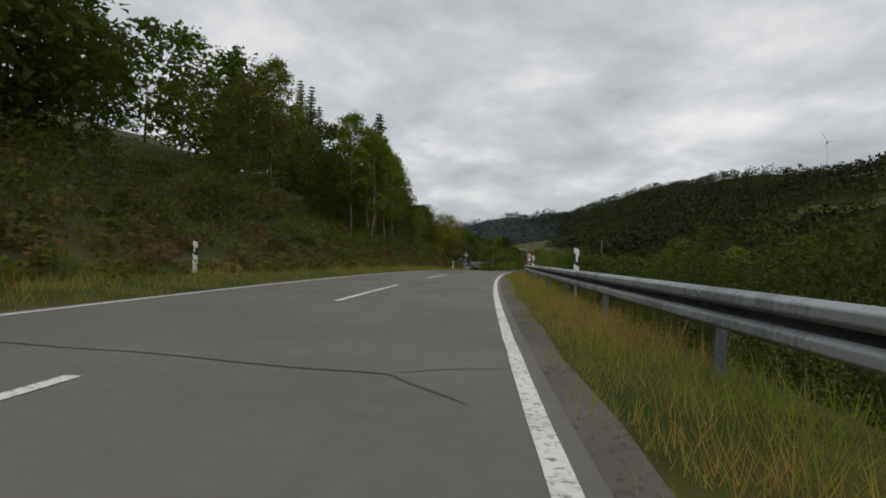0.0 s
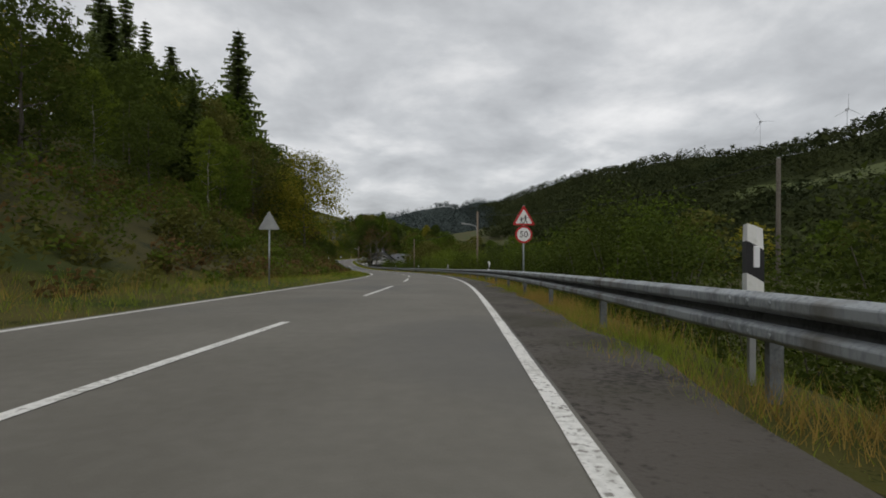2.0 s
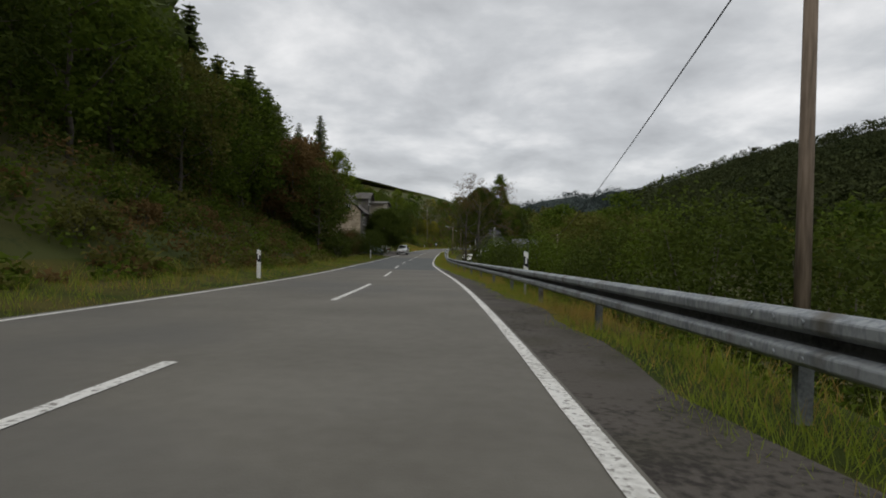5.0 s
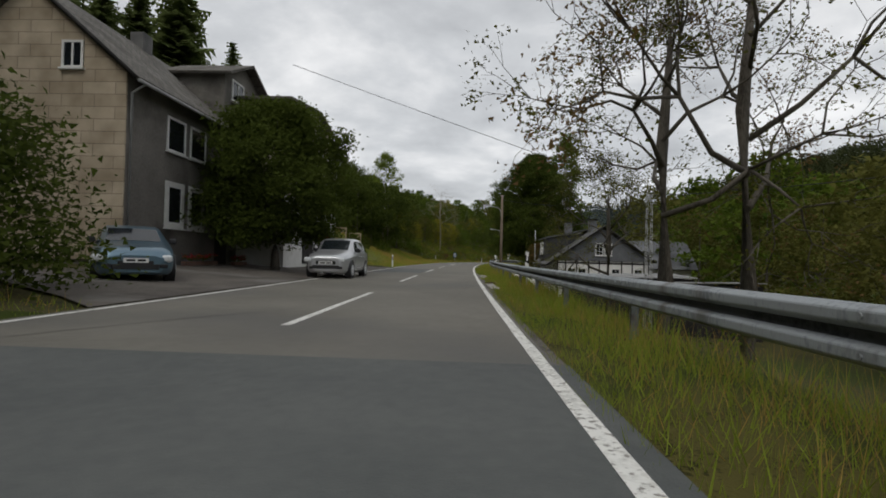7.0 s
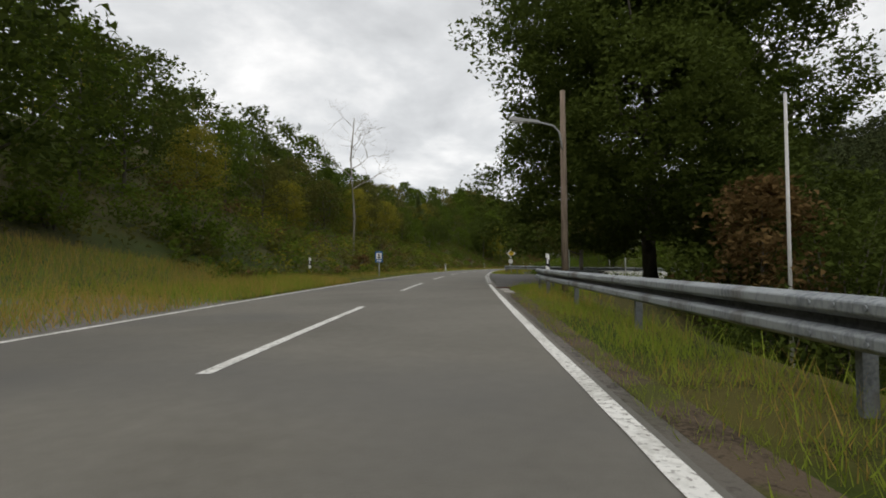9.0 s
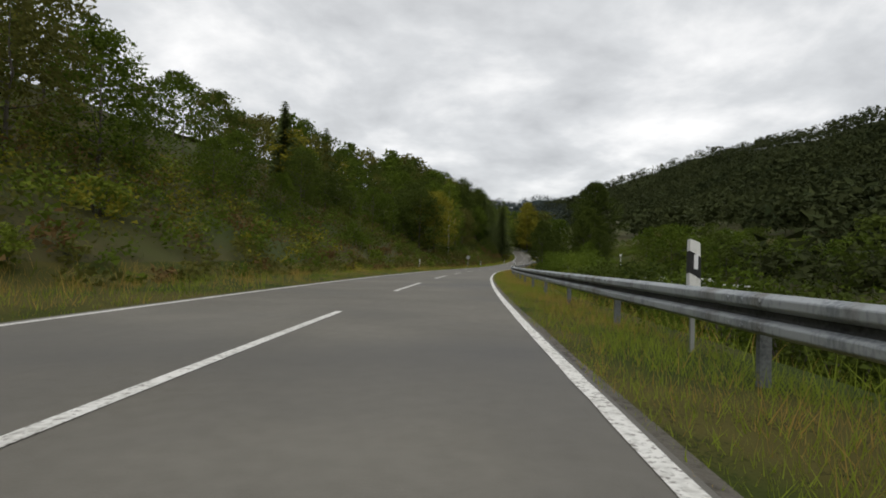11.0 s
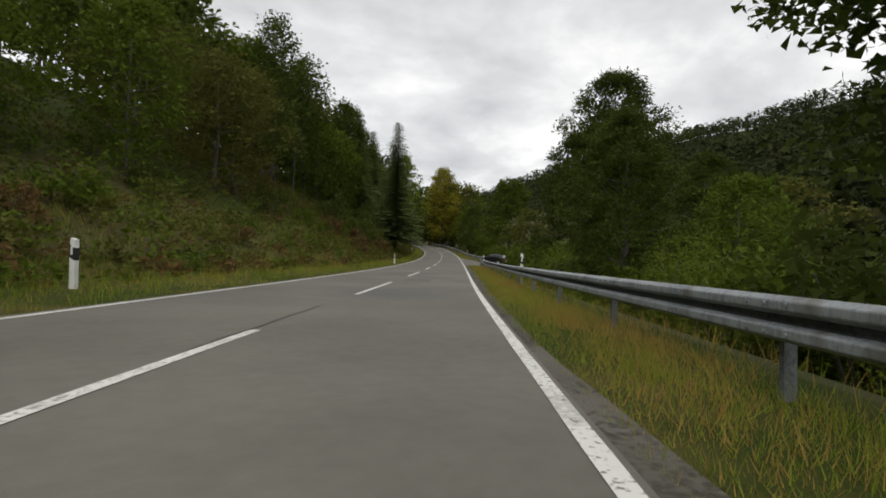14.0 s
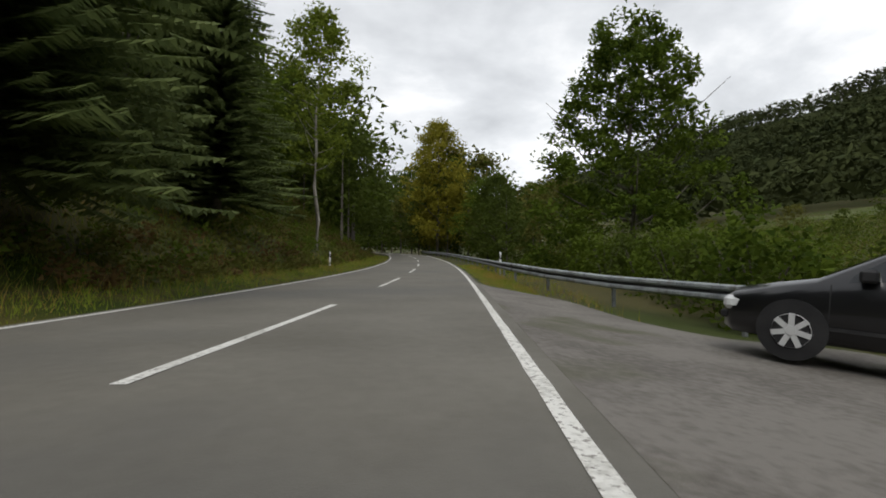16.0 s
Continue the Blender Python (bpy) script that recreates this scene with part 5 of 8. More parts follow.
meadow_s = np.arange(578, 600, 2.0)
meadow_strip = strip("meadow", meadow_s, 84.0, 112.0, 0.0, MEADOW, label="yellow-green hay meadow on the slope across the valley", category="meadow", across=14)
for i, vert in enumerate(meadow_strip.data.vertices):
    row, col = divmod(i, len(meadow_s))
    vert.co.z += float(ground_z(meadow_s[col], 84.0 + 28.0 * row / 14)) + 0.12
patch_of("side_road", rounded([(289.9, 0.2), (290.5, 0.55), (291.4, 0.7), (293.5, 1.35), (295.2, 2.3), (297.0, 4.0), (298.6, 6.2), (299.4, 9.0)]) + [(299.5, 22.0), (313.5, 22.0)] + rounded([(313.8, 8.0), (315.3, 4.6), (316.8, 1.4), (318.2, 0.2)]), lambda s, d: float(ground_z(s, d)) + (0.022 if d > 0.6 else 0.03) if d > 0.25 else 0.002,
         material("dark_side_road", (0.085, 0.083, 0.078), (0.125, 0.12, 0.11), rough=0.85, scale=0.5, bump=0.35, bump_scale=80, source="World", fine=0.5), "dark asphalt mouth of a side road", "road")
seam("joint", [(293.6, 0.24), (298, 0.3), (304, 0.26), (311, 0.3), (317.5, 0.24)], 0.12, mat=material("mossy_joint", (0.04, 0.045, 0.025), (0.08, 0.075, 0.05), source="World"))
patch_of("lay_by", rounded([(484.2, 0.2), (485.0, 0.41), (486.1, 0.64), (487.4, 0.95), (488.5, 1.35), (490.2, 2.1), (492.6, 3.3), (495.2, 4.7), (498.0, 6.2), (501.0, 7.6), (504.0, 8.4), (507.0, 8.3), (509.2, 7.2), (509.9, 5.4), (509.6, 3.9), (510.8, 3.0), (512.8, 2.6), (514.6, 2.1), (516.2, 1.2), (517.6, 0.45), (519.0, 0.2)], 3),
         lambda s, d: float(ground_z(s, d)) + (0.022 if d > 0.6 else 0.03) if d > 0.25 else 0.002, ASPHALT_OLD, "cracked old asphalt lay-by beside the road", "lay-by")
patch_of("forecourt", [(217.6, -LANE - 0.2), (218.6, -7.4), (221.0, -11.5), (228, -12.0), (235.5, -11.9), (235.6, -9.4), (246.4, -9.4), (249.3, -10.8), (248.4, -8.4), (247.2, -7.0), (248.6, -LANE - 0.2)], lambda s, d: 0.02 + max(0, -6.4 - d) * 0.06,
         material("forecourt_paving", (0.075, 0.066, 0.058), (0.13, 0.115, 0.10), rough=0.9, scale=0.9, bump=0.5, bump_scale=30, source="World", fine=0.8, stain=(0.17, 0.16, 0.145), stain_scale=0.4, stain_at=(0.55, 0.66)),
         "stained asphalt forecourt in front of the houses", "forecourt")
patch_of("track", [(277.6, -LANE - 0.2), (278.2, -8.2), (280.5, -9.6), (283.4, -9.4), (284.0, -8.0), (284.6, -LANE - 0.2)], lambda s, d: float(ground_z(s, d)) + 0.07 * min(1.0, max(0.2, -6.3 - d)), ASPHALT_OLD, "worn paved track joining the road", "track")

RUST = material("rusty_cast_iron", (0.055, 0.032, 0.024), (0.13, 0.07, 0.05), rough=0.8, metal=0.3, scale=6, fine=0.8, bump=0.4)
CONCRETE = material("kerb_concrete", (0.22, 0.21, 0.185), (0.36, 0.345, 0.31), rough=0.95, scale=2.5, fine=0.9, bump=0.5, source="World", stain=(0.12, 0.12, 0.08), stain_scale=2.0, stain_at=(0.55, 0.7))


def drain(s, d, size=1.0, z=0.004):
    g = thing("drain_grate", stand(s, d, z, 0, size), "rusty cast-iron drain grate at the road's edge", "drain")
    part("frame", boxes((-0.25, -0.25, -0.06, 0.25, -0.21, 0.015), (-0.25, 0.21, -0.06, 0.25, 0.25, 0.015), (-0.25, -0.21, -0.06, -0.21, 0.21, 0.015), (0.21, -0.21, -0.06, 0.25, 0.21, 0.015)), RUST, g)
    for k in range(7):
        part("bar", boxes((-0.21, -0.18 + k * 0.055, -0.05, 0.21, -0.148 + k * 0.055, 0.008)), RUST, g)
    # a black plate under the bars stands in for the unlit depth
    part("pit", boxes((-0.21, -0.21, -0.09, 0.21, 0.21, -0.07)), BLACK, g)


drain(289.95, 0.33)
drain(229.05, 0.36, 0.8, -0.004)
for i, (s, d) in enumerate(((288.6, 0.32), (287.4, 0.34), (227.6, 0.3), (226.6, 0.31), (225.5, 0.33), (235.2, 0.34), (236.0, 0.38), (256.6, 0.36), (257.9, 0.34), (234.2, 0.33))):
    bm = boxes((-0.14, -0.42, -0.12, 0.14, 0.42, 0.02), bevel=0.015)
    tagged(part("kerb_slab", bm, CONCRETE, at=stand(s, d, 0.0, plant_rng.normal() * 3)), "weathered concrete gutter slab half sunk in the verge", "slab", "gutter slabs")


# ---- delineator posts ----
SIGN_BACK = material("sign_back", (0.30, 0.31, 0.31), (0.42, 0.43, 0.43), rough=0.6, metal=0.4, scale=4)


def delineator(staked=False):
    p = thing("delineator_post", Matrix.Identity(4), "white plastic delineator post on a steel stake behind the guard rail" if staked else "white plastic delineator post with black band and reflector", "road post", "delineator posts")
    prof = [(-0.06, -0.06), (0.0, -0.075), (0.06, -0.06), (0.045, 0.05), (-0.045, 0.05)]
    bm = bmesh.new()
    prism(bm, prof, 0.28 if staked else -0.1, 0.68, "z")
    part("base", bm, POST_WHITE, p)
    if staked:
        part("stake", boxes((-0.025, -0.02, -0.5, 0.025, 0.02, 0.3), bevel=0.005), SIGN_BACK, p, "grey steel stake")
    band = bmesh.new()
    lo = [band.verts.new((x * 1.02, y * 1.02, 0.66 - (x + 0.06) * 0.6)) for x, y in prof]
    hi = [band.verts.new((x * 1.02, y * 1.02, 0.90 - (x + 0.06) * 0.6)) for x, y in prof]
    band.faces.new(lo[::-1])
    band.faces.new(hi)
    for i in range(5):
        band.faces.new((lo[i], lo[(i + 1) % 5], hi[(i + 1) % 5], hi[i]))
    bmesh.ops.recalc_face_normals(band, faces=band.faces[:])
    part("band", band, BLACK, p, "slanted black band")
    top = bmesh.new()
    lo = [top.verts.new((x, y, 0.84 - (x + 0.06) * 0.6)) for x, y in prof]
    hi = [top.verts.new((x * 0.9, y * 0.9, 1.03 - (x + 0.06) * 0.35)) for x, y in prof]
    top.faces.new(lo[::-1])
    top.faces.new(hi)
    for i in range(5):
        top.faces.new((lo[i], lo[(i + 1) % 5], hi[(i + 1) % 5], hi[i]))
    bmesh.ops.recalc_face_normals(top, faces=top.faces[:])
    part("cap", top, POST_WHITE, p)
    part("reflector", boxes((-0.022, -0.083, 0.70, 0.022, -0.07, 0.86), bevel=0.004), REFLECTOR, p, "white reflector")
    return p


LEFT_POSTS = ((18.2, -9.2), (63.2, -7.2), (116.5, -10.6), (164.5, -6.9), (207.8, -7.6), (251.4, -6.6), (300.4, -9.8), (340, -6.9), (392.4, -9.2), (442.5, -8.0), (482.6, -6.8), (535.5, -8.6))
RIGHT_POSTS = (15.2, 30.3, 63.3, 86.4, 109.9, 134.2, 160.0, 206.1, 227.7, 248.6, 288.4, 340.0, 389.9, 424.2, 452.35, 483.1, 527.6)
RIGHT_POSTS = tuple((s, rail_d(s) + 0.22) for s in RIGHT_POSTS)
for staked, places in ((False, LEFT_POSTS), (True, RIGHT_POSTS)):
    post = delineator(staked)
    for i, (s, d) in enumerate(places):
        m = stand(s, d, on_ground(s, d) + (0.22 + rail_z(s) * 1.5 if staked else -0.03), plant_rng.normal() * 4, 1.0, plant_rng.normal() * 1.2)
        if i == 0:
            post.matrix_basis = m
        else:
            copy_thing(post, m)

# ---- traffic signs ----
SIGN_WHITE = material("sign_white", (0.74, 0.74, 0.73), (0.82, 0.82, 0.81), rough=0.4, scale=5)
SIGN_RED = material("sign_red", (0.42, 0.018, 0.022), (0.52, 0.03, 0.03), rough=0.4, scale=5)
SIGN_BLACK = material("sign_black", (0.012, 0.012, 0.013), (0.02, 0.02, 0.02), rough=0.5)
SIGN_BLUE = material("sign_blue", (0.02, 0.10, 0.30), (0.03, 0.14, 0.38), rough=0.4, scale=5)
SIGN_YELLOW = material("sign_yellow", (0.62, 0.42, 0.03), (0.72, 0.50, 0.05), rough=0.4, scale=5)


def plate(outline, y0, y1):
    return prism(bmesh.new(), outline, y0, y1)


def ngon(r, n, x=0.0, z=0.0, a0=0.0):
    return [(x + r * math.cos(a0 + k * math.tau / n), z + r * math.sin(a0 + k * math.tau / n)) for k in range(n)]


def round_tri(r, z, k=0.14):
    """A triangle on its base with clipped corners."""
    c = [(r * math.cos(a), z + r * math.sin(a)) for a in (radians(90), radians(210), radians(330))]
    out = []
    for i in range(3):
        p, a, b = Vector(c[i]), Vector(c[i - 1]), Vector(c[(i + 1) % 3])
        out += [tuple(p + (a - p).normalized() * r * k), tuple(p + ((a - p).normalized() + (b - p).normalized()) * r * k * 0.3), tuple(p + (b - p).normalized() * r * k)]
    return out


def sign_pole(sign, height, r=0.03, mat=STEEL):
    part("pole", tube(bmesh.new(), [(0, 0.04, -0.4), (0, 0.04, height)], [r, r], 10), mat, sign)
    bm = bmesh.new()
    bmesh.ops.create_uvsphere(bm, u_segments=8, v_segments=5, radius=r * 1.1, matrix=Matrix.Translation((0, 0.04, height)))
    part("pole_cap", bm, mat, sign)


def letters(text, size, at, mat, parent, thick=0.002):
    """Raised writing as a mesh, facing -y."""
    cu = bpy.data.curves.new("writing", "FONT")
    cu.body, cu.size, cu.extrude, cu.align_x, cu.align_y = text, size, thick, "CENTER", "CENTER"
    tmp = bpy.data.objects.new("writing", cu)
    me = bpy.data.meshes.new_from_object(tmp)
    bpy.data.objects.remove(tmp)
    me.materials.clear()
    me.materials.append(mat)
    ob = part("writing", me, parent=parent)
    ob.matrix_basis = Matrix.Translation(at) @ Euler((radians(90), 0, 0)).to_matrix().to_4x4()
    return ob


# children warning over a speed limit; the two running shapes stay plain
sg = thing("warning_and_limit_sign", stand(77.2, 1.75, -0.1, 3, 1.0), "red-rimmed warning triangle above a round 50 limit sign", "traffic sign")
sign_pole(sg, 2.95)
tri_z = 2.52
t_ = part("warning_triangle", plate(round_tri(0.47, tri_z), 0.0, 0.012), SIGN_RED, sg)
part("face", plate(round_tri(0.345, tri_z - 0.008), -0.004, 0.004), SIGN_WHITE, t_, "white triangular face")
for x, zz, k in ((-0.085, tri_z - 0.09, 0.75), (0.055, tri_z - 0.07, 1.0)):
    bm = bmesh.new()
    prism(bm, ngon(0.03 * k, 10, x, zz + 0.16 * k), -0.008, 0.0)
    prism(bm, [(x - 0.03 * k, zz + 0.12 * k), (x + 0.03 * k, zz + 0.12 * k), (x + 0.025 * k, zz), (x - 0.025 * k, zz)], -0.008, 0.0)
    prism(bm, [(x - 0.09 * k, zz + 0.08 * k), (x, zz + 0.12 * k), (x + 0.09 * k, zz + 0.09 * k), (x + 0.09 * k, zz + 0.07 * k), (x, zz + 0.095 * k), (x - 0.09 * k, zz + 0.06 * k)], -0.007, 0.0)
    prism(bm, [(x - 0.025 * k, zz), (x, zz), (x - 0.05 * k, zz - 0.12 * k), (x - 0.075 * k, zz - 0.12 * k)], -0.008, 0.0)
    prism(bm, [(x, zz), (x + 0.025 * k, zz), (x + 0.085 * k, zz - 0.1 * k), (x + 0.06 * k, zz - 0.115 * k)], -0.008, 0.0)
    part("symbol", bm, SIGN_BLACK, t_)
c_ = part("limit_disc", plate(ngon(0.30, 32, 0, 1.96), 0.0, 0.012), SIGN_RED, sg)
part("face", plate(ngon(0.235, 32, 0, 1.96), -0.004, 0.004), SIGN_WHITE, c_, "white round face")
letters("50", 0.30, (0, -0.006, 1.955), SIGN_BLACK, c_)
for z in (1.82, 2.1, 2.4):
    part("clamp", boxes((-0.05, 0.012, z, 0.05, 0.075, z + 0.03)), STEEL, sg)

sg = thing("road_sign", stand(77.9, -7.35, on_ground(77.9, -7.35), 0), "grey back of a triangular sign on a thin pole", "traffic sign", "signs seen from behind")
sign_pole(sg, 2.55)
part("triangle", plate(round_tri(0.46, 2.25), 0.0, 0.014), SIGN_BACK, sg)
part("front_face", plate(round_tri(0.455, 2.25), 0.015, 0.017), SIGN_WHITE, sg)
sg = thing("road_sign", stand(417.5, -6.95, on_ground(417.5, -6.95), 0), "grey back of a round sign on a thin pole", "traffic sign", "signs seen from behind")
sign_pole(sg, 1.9)
part("disc", plate(ngon(0.29, 28, 0, 1.7), 0.0, 0.014), SIGN_BACK, sg)
part("front_face", plate(ngon(0.285, 28, 0, 1.7), 0.015, 0.017), SIGN_WHITE, sg)
sg = thing("information_sign", stand(307.1, -7.35, on_ground(307.1, -7.35) - 0.1, -4), "blue rectangular sign with a white symbol field in the grass", "traffic sign")
part("pole", boxes((-0.03, 0.01, -0.3, 0.03, 0.06, 1.75)), STEEL, sg)
pl = part("plate", boxes((-0.26, -0.012, 1.05, 0.26, 0.01, 1.80), bevel=0.004), SIGN_BLUE, sg)
part("field", boxes((-0.19, -0.016, 1.28, 0.19, -0.012, 1.70)), SIGN_WHITE, pl, "white square field")
part("symbol", boxes((-0.09, -0.019, 1.33, 0.09, -0.016, 1.45), (-0.05, -0.019, 1.5, 0.05, -0.016, 1.63)), SIGN_BLACK, pl)
part("bar", boxes((-0.17, -0.016, 1.12, 0.17, -0.012, 1.19)), SIGN_WHITE, pl)
sg = thing("priority_sign", stand(319.7, 1.95, on_ground(319.7, 1.95), 0), "yellow and white diamond priority sign with a small disc below", "traffic sign")
sign_pole(sg, 2.15)
dm = part("diamond", plate(ngon(0.40, 4, 0, 1.88), 0.0, 0.014), SIGN_WHITE, sg)
part("centre", plate(ngon(0.29, 4, 0, 1.88), -0.004, 0.004), SIGN_YELLOW, dm, "yellow centre")
part("disc", plate(ngon(0.2, 20, -0.05, 1.15), 0.0, 0.014), SIGN_WHITE, sg)

# ---- poles, lamps, wires ----
WOOD_POLE = material("weathered_pole", (0.13, 0.10, 0.075), (0.27, 0.21, 0.16), rough=0.9, scale=2, fine=0.8, bump=0.4, bump_scale=25, stretch=(1, 1, 0.08))
LAMP_GREY = material("lamp_housing", (0.30, 0.31, 0.31), (0.42, 0.42, 0.42), rough=0.5, scale=4)
CABLE = material("black_cable", (0.012, 0.012, 0.013), (0.025, 0.025, 0.025), rough=0.6)
PALE_POLE = material("painted_pole", (0.5, 0.5, 0.49), (0.66, 0.66, 0.65), rough=0.5, scale=3)


def lamp_pole(s, d, height, arm_z, label, arm=1.25, r=0.11, mat=WOOD_POLE, turn=0.0, lean=0.0):
    z = on_ground(s, d)
    p = thing("street_lamp", stand(s, d, z, turn), label, "street lamp", "lamps along the road")
    part("pole", tube(bmesh.new(), [(0, 0, -0.4), (lean * 0.5, 0, height / 2), (lean, 0, height - z)], [r, r * 0.88, r * 0.72], 12), mat, p)
    az = arm_z - z
    part("arm", tube(bmesh.new(), [(-r * 0.3, -0.06, az - 0.75), (-0.12, -0.06, az - 0.2), (-0.3, -0.06, az), (-arm * 0.6, -0.06, az + 0.12)], [0.028] * 4, 8), LAMP_GREY, p)
    bm = bmesh.new()
    prism(bm, [(-arm * 0.55, az + 0.08), (-arm * 0.6, az + 0.17), (-arm - 0.35, az + 0.30), (-arm - 0.42, az + 0.26), (-arm - 0.4, az + 0.2)], -0.13, 0.01)
    h = part("lamp_head", bm, LAMP_GREY, p)
    part("diffuser", boxes((-arm - 0.3, -0.12, az + 0.12, -arm * 0.68, 0.0, az + 0.16), bevel=0.02), SIGN_WHITE, h, "frosted lamp diffuser")
    return p


lamp_pole(109.6, 4.32, 6.2, 4.82, "brown wooden pole with a grey street lamp on an arm")
lamp_pole(254.6, 2.25, 6.3, 5.2, "tall wooden pole with a grey street lamp over the road", r=0.12)
lamp_pole(288.4, 2.15, 6.15, 5.05, "weathered wooden pole with a street lamp at the junction")


def plain_pole(s, d, top, label, r=0.1, mat=WOOD_POLE, name="utility_pole"):
    z = on_ground(s, d)
    p = thing(name, stand(s, d, z), label, "pole")
    part("pole", tube(bmesh.new(), [(0, 0, -0.4), (0, 0, top - z)], [r, r * 0.75], 12), mat, p)
    part("cap", tube(bmesh.new(), [(0, 0, top - z), (0, 0, top - z + 0.04)], [r * 0.8, r * 0.4], 10), LAMP_GREY, p)
    return p


plain_pole(153.1, 3.85, 5.9, "slim wooden utility pole in the hedge")
plain_pole(79.4, 12.0, 5.00, "dark wooden utility pole behind the hedge", 0.1, BARK)
plain_pole(285.6, 7.15, 5.0, "white metal flagpole beyond the guard rail", 0.05, PALE_POLE, "flagpole")
plain_pole(313.5, 10.6, 2.9, "thin pale post beside the side road", 0.05, PALE_POLE, "marker_post")
plain_pole(315.5, 6.6, 2.0, "thin pale post beside the side road", 0.04, PALE_POLE, "marker_post")
lp = plain_pole(434.3, 19.0, 2.8, "grey lamp post among the caravans", 0.06, LAMP_GREY, "lamp_post")
bm = bmesh.new()
bmesh.ops.create_uvsphere(bm, u_segments=12, v_segments=8, radius=0.22, matrix=Matrix.Translation((0, 0, 2.85 - on_ground(434.3, 19.0))))
part("globe", bm, SIGN_WHITE, lp, "white lamp globe")

# lattice mast of the power line
LAT = (240.4, 10.0)
z0 = on_ground(*LAT)
mast = thing("lattice_mast", stand(*LAT, z0), "grey steel lattice mast carrying power lines", "power mast")
H = 4.9 - z0
for x in (-1, 1):
    for y in (-1, 1):
        part("leg", tube(bmesh.new(), [(x * 0.19, y * 0.19, -0.3), (x * 0.12, y * 0.12, H)], [0.024, 0.02], 6), LAMP_GREY, mast)
for k in range(int(H / 0.45)):
    z = k * 0.45
    w = 0.19 - 0.07 * z / H
    for sgn in (-1, 1):
        a, b = (-w, w) if k % 2 else (w, -w)
        part("brace", tube(bmesh.new(), [(a, sgn * w, z), (b, sgn * w, z + 0.45)], [0.010, 0.010], 5), LAMP_GREY, mast)
        part("brace", tube(bmesh.new(), [(sgn * w, a, z), (sgn * w, b, z + 0.45)], [0.010, 0.010], 5), LAMP_GREY, mast)
part("head", boxes((-0.13, -0.13, H - 0.5, 0.13, 0.13, H), bevel=0.02), LAMP_GREY, mast)
for x in (-0.1, 0.1):
    part("insulator", tube(bmesh.new(), [(x, 0, H - 0.1), (x, 0, H + 0.12)], [0.05, 0.035], 8), SIGN_WHITE, mast)


def wire(a, b, sag, r=0.016):
    p, q = Vector(spot(*a)), Vector(spot(*b))
    pts = [p.lerp(q, t) - Vector((0, 0, sag * 4 * t * (1 - t))) for t in np.linspace(0, 1, 15)]
    tagged(part("overhead_wire", tube(bmesh.new(), [tuple(v) for v in pts], [r] * len(pts), 5), CABLE), "thin black overhead wire between poles", "wire", "overhead wires")


wire((109.6, 4.42, 5.45), (153.1, 3.85, 5.75), 0.75)
wire((79.4, 12.0, 4.85), (109.6, 4.32, 6.0), 0.8)
wire((153.1, 3.85, 5.8), (205, 14, 3.2), 0.6)
wire((205, 14, 3.2), (240.4, 10.0, 4.75), 0.6)
wire((240.4, 10.0, 4.85), (236.8, -9.9, 10.9), 0.05)
wire((240.4, 10.0, 4.6), (290, 13.5, 5.3), 0.5, 0.012)
wire((240.4, 10.0, 3.2), (261.0, 9.5, 1.9), 0.25, 0.012)
wire((240.4, 10.0, 4.2), (254.6, 2.3, 5.9), 0.3, 0.012)
plain_pole(205, 14, 3.3, "wooden utility pole in the valley", 0.1)


# ---- wind turbines on the ridge ----
TURBINE = material("turbine_grey", (0.50, 0.52, 0.55), (0.60, 0.62, 0.65), rough=0.6, scale=1.0)


def turbine(x, y, hub, base, turn, first):
    g = thing("wind_turbine", Matrix.Translation((x, y, base)) @ Euler((0, 0, radians(turn))).to_matrix().to_4x4(), "pale grey wind turbine standing on the wooded ridge", "wind turbine", "turbines on the ridge")
    h = hub - base
    part("tower", tube(bmesh.new(), [(0, 0, -3), (0, 0, h * 0.5), (0, 0, h)], [0.45, 0.36, 0.26], 14), TURBINE, g)
    part("nacelle", boxes((-0.8, -1.6, h - 0.7, 0.8, 2.2, h + 0.8), bevel=0.25), LAMP_GREY, g)
    rotor = part("rotor_hub", tube(bmesh.new(), [(0, -1.6, h), (0, -2.4, h), (0, -2.9, h)], [0.7, 0.6, 0.15], 12), LAMP_GREY, g)
    for k in range(3):
        bm = prism(bmesh.new(), [(-0.2, 0.3), (-0.34, 2.5), (-0.1, 12.0), (0.05, 12.0), (0.2, 2.5), (0.2, 0.3)], -0.1, 0.1)
        part("blade", bm, TURBINE, rotor, at=Matrix.Translation((0, -2.1, h)) @ Matrix.Rotation(radians(first + 120 * k), 4, "Y"))


turbine(345, 519, 122, 90, -20, 90)
turbine(357, 437, 112, 90, -20, 0)


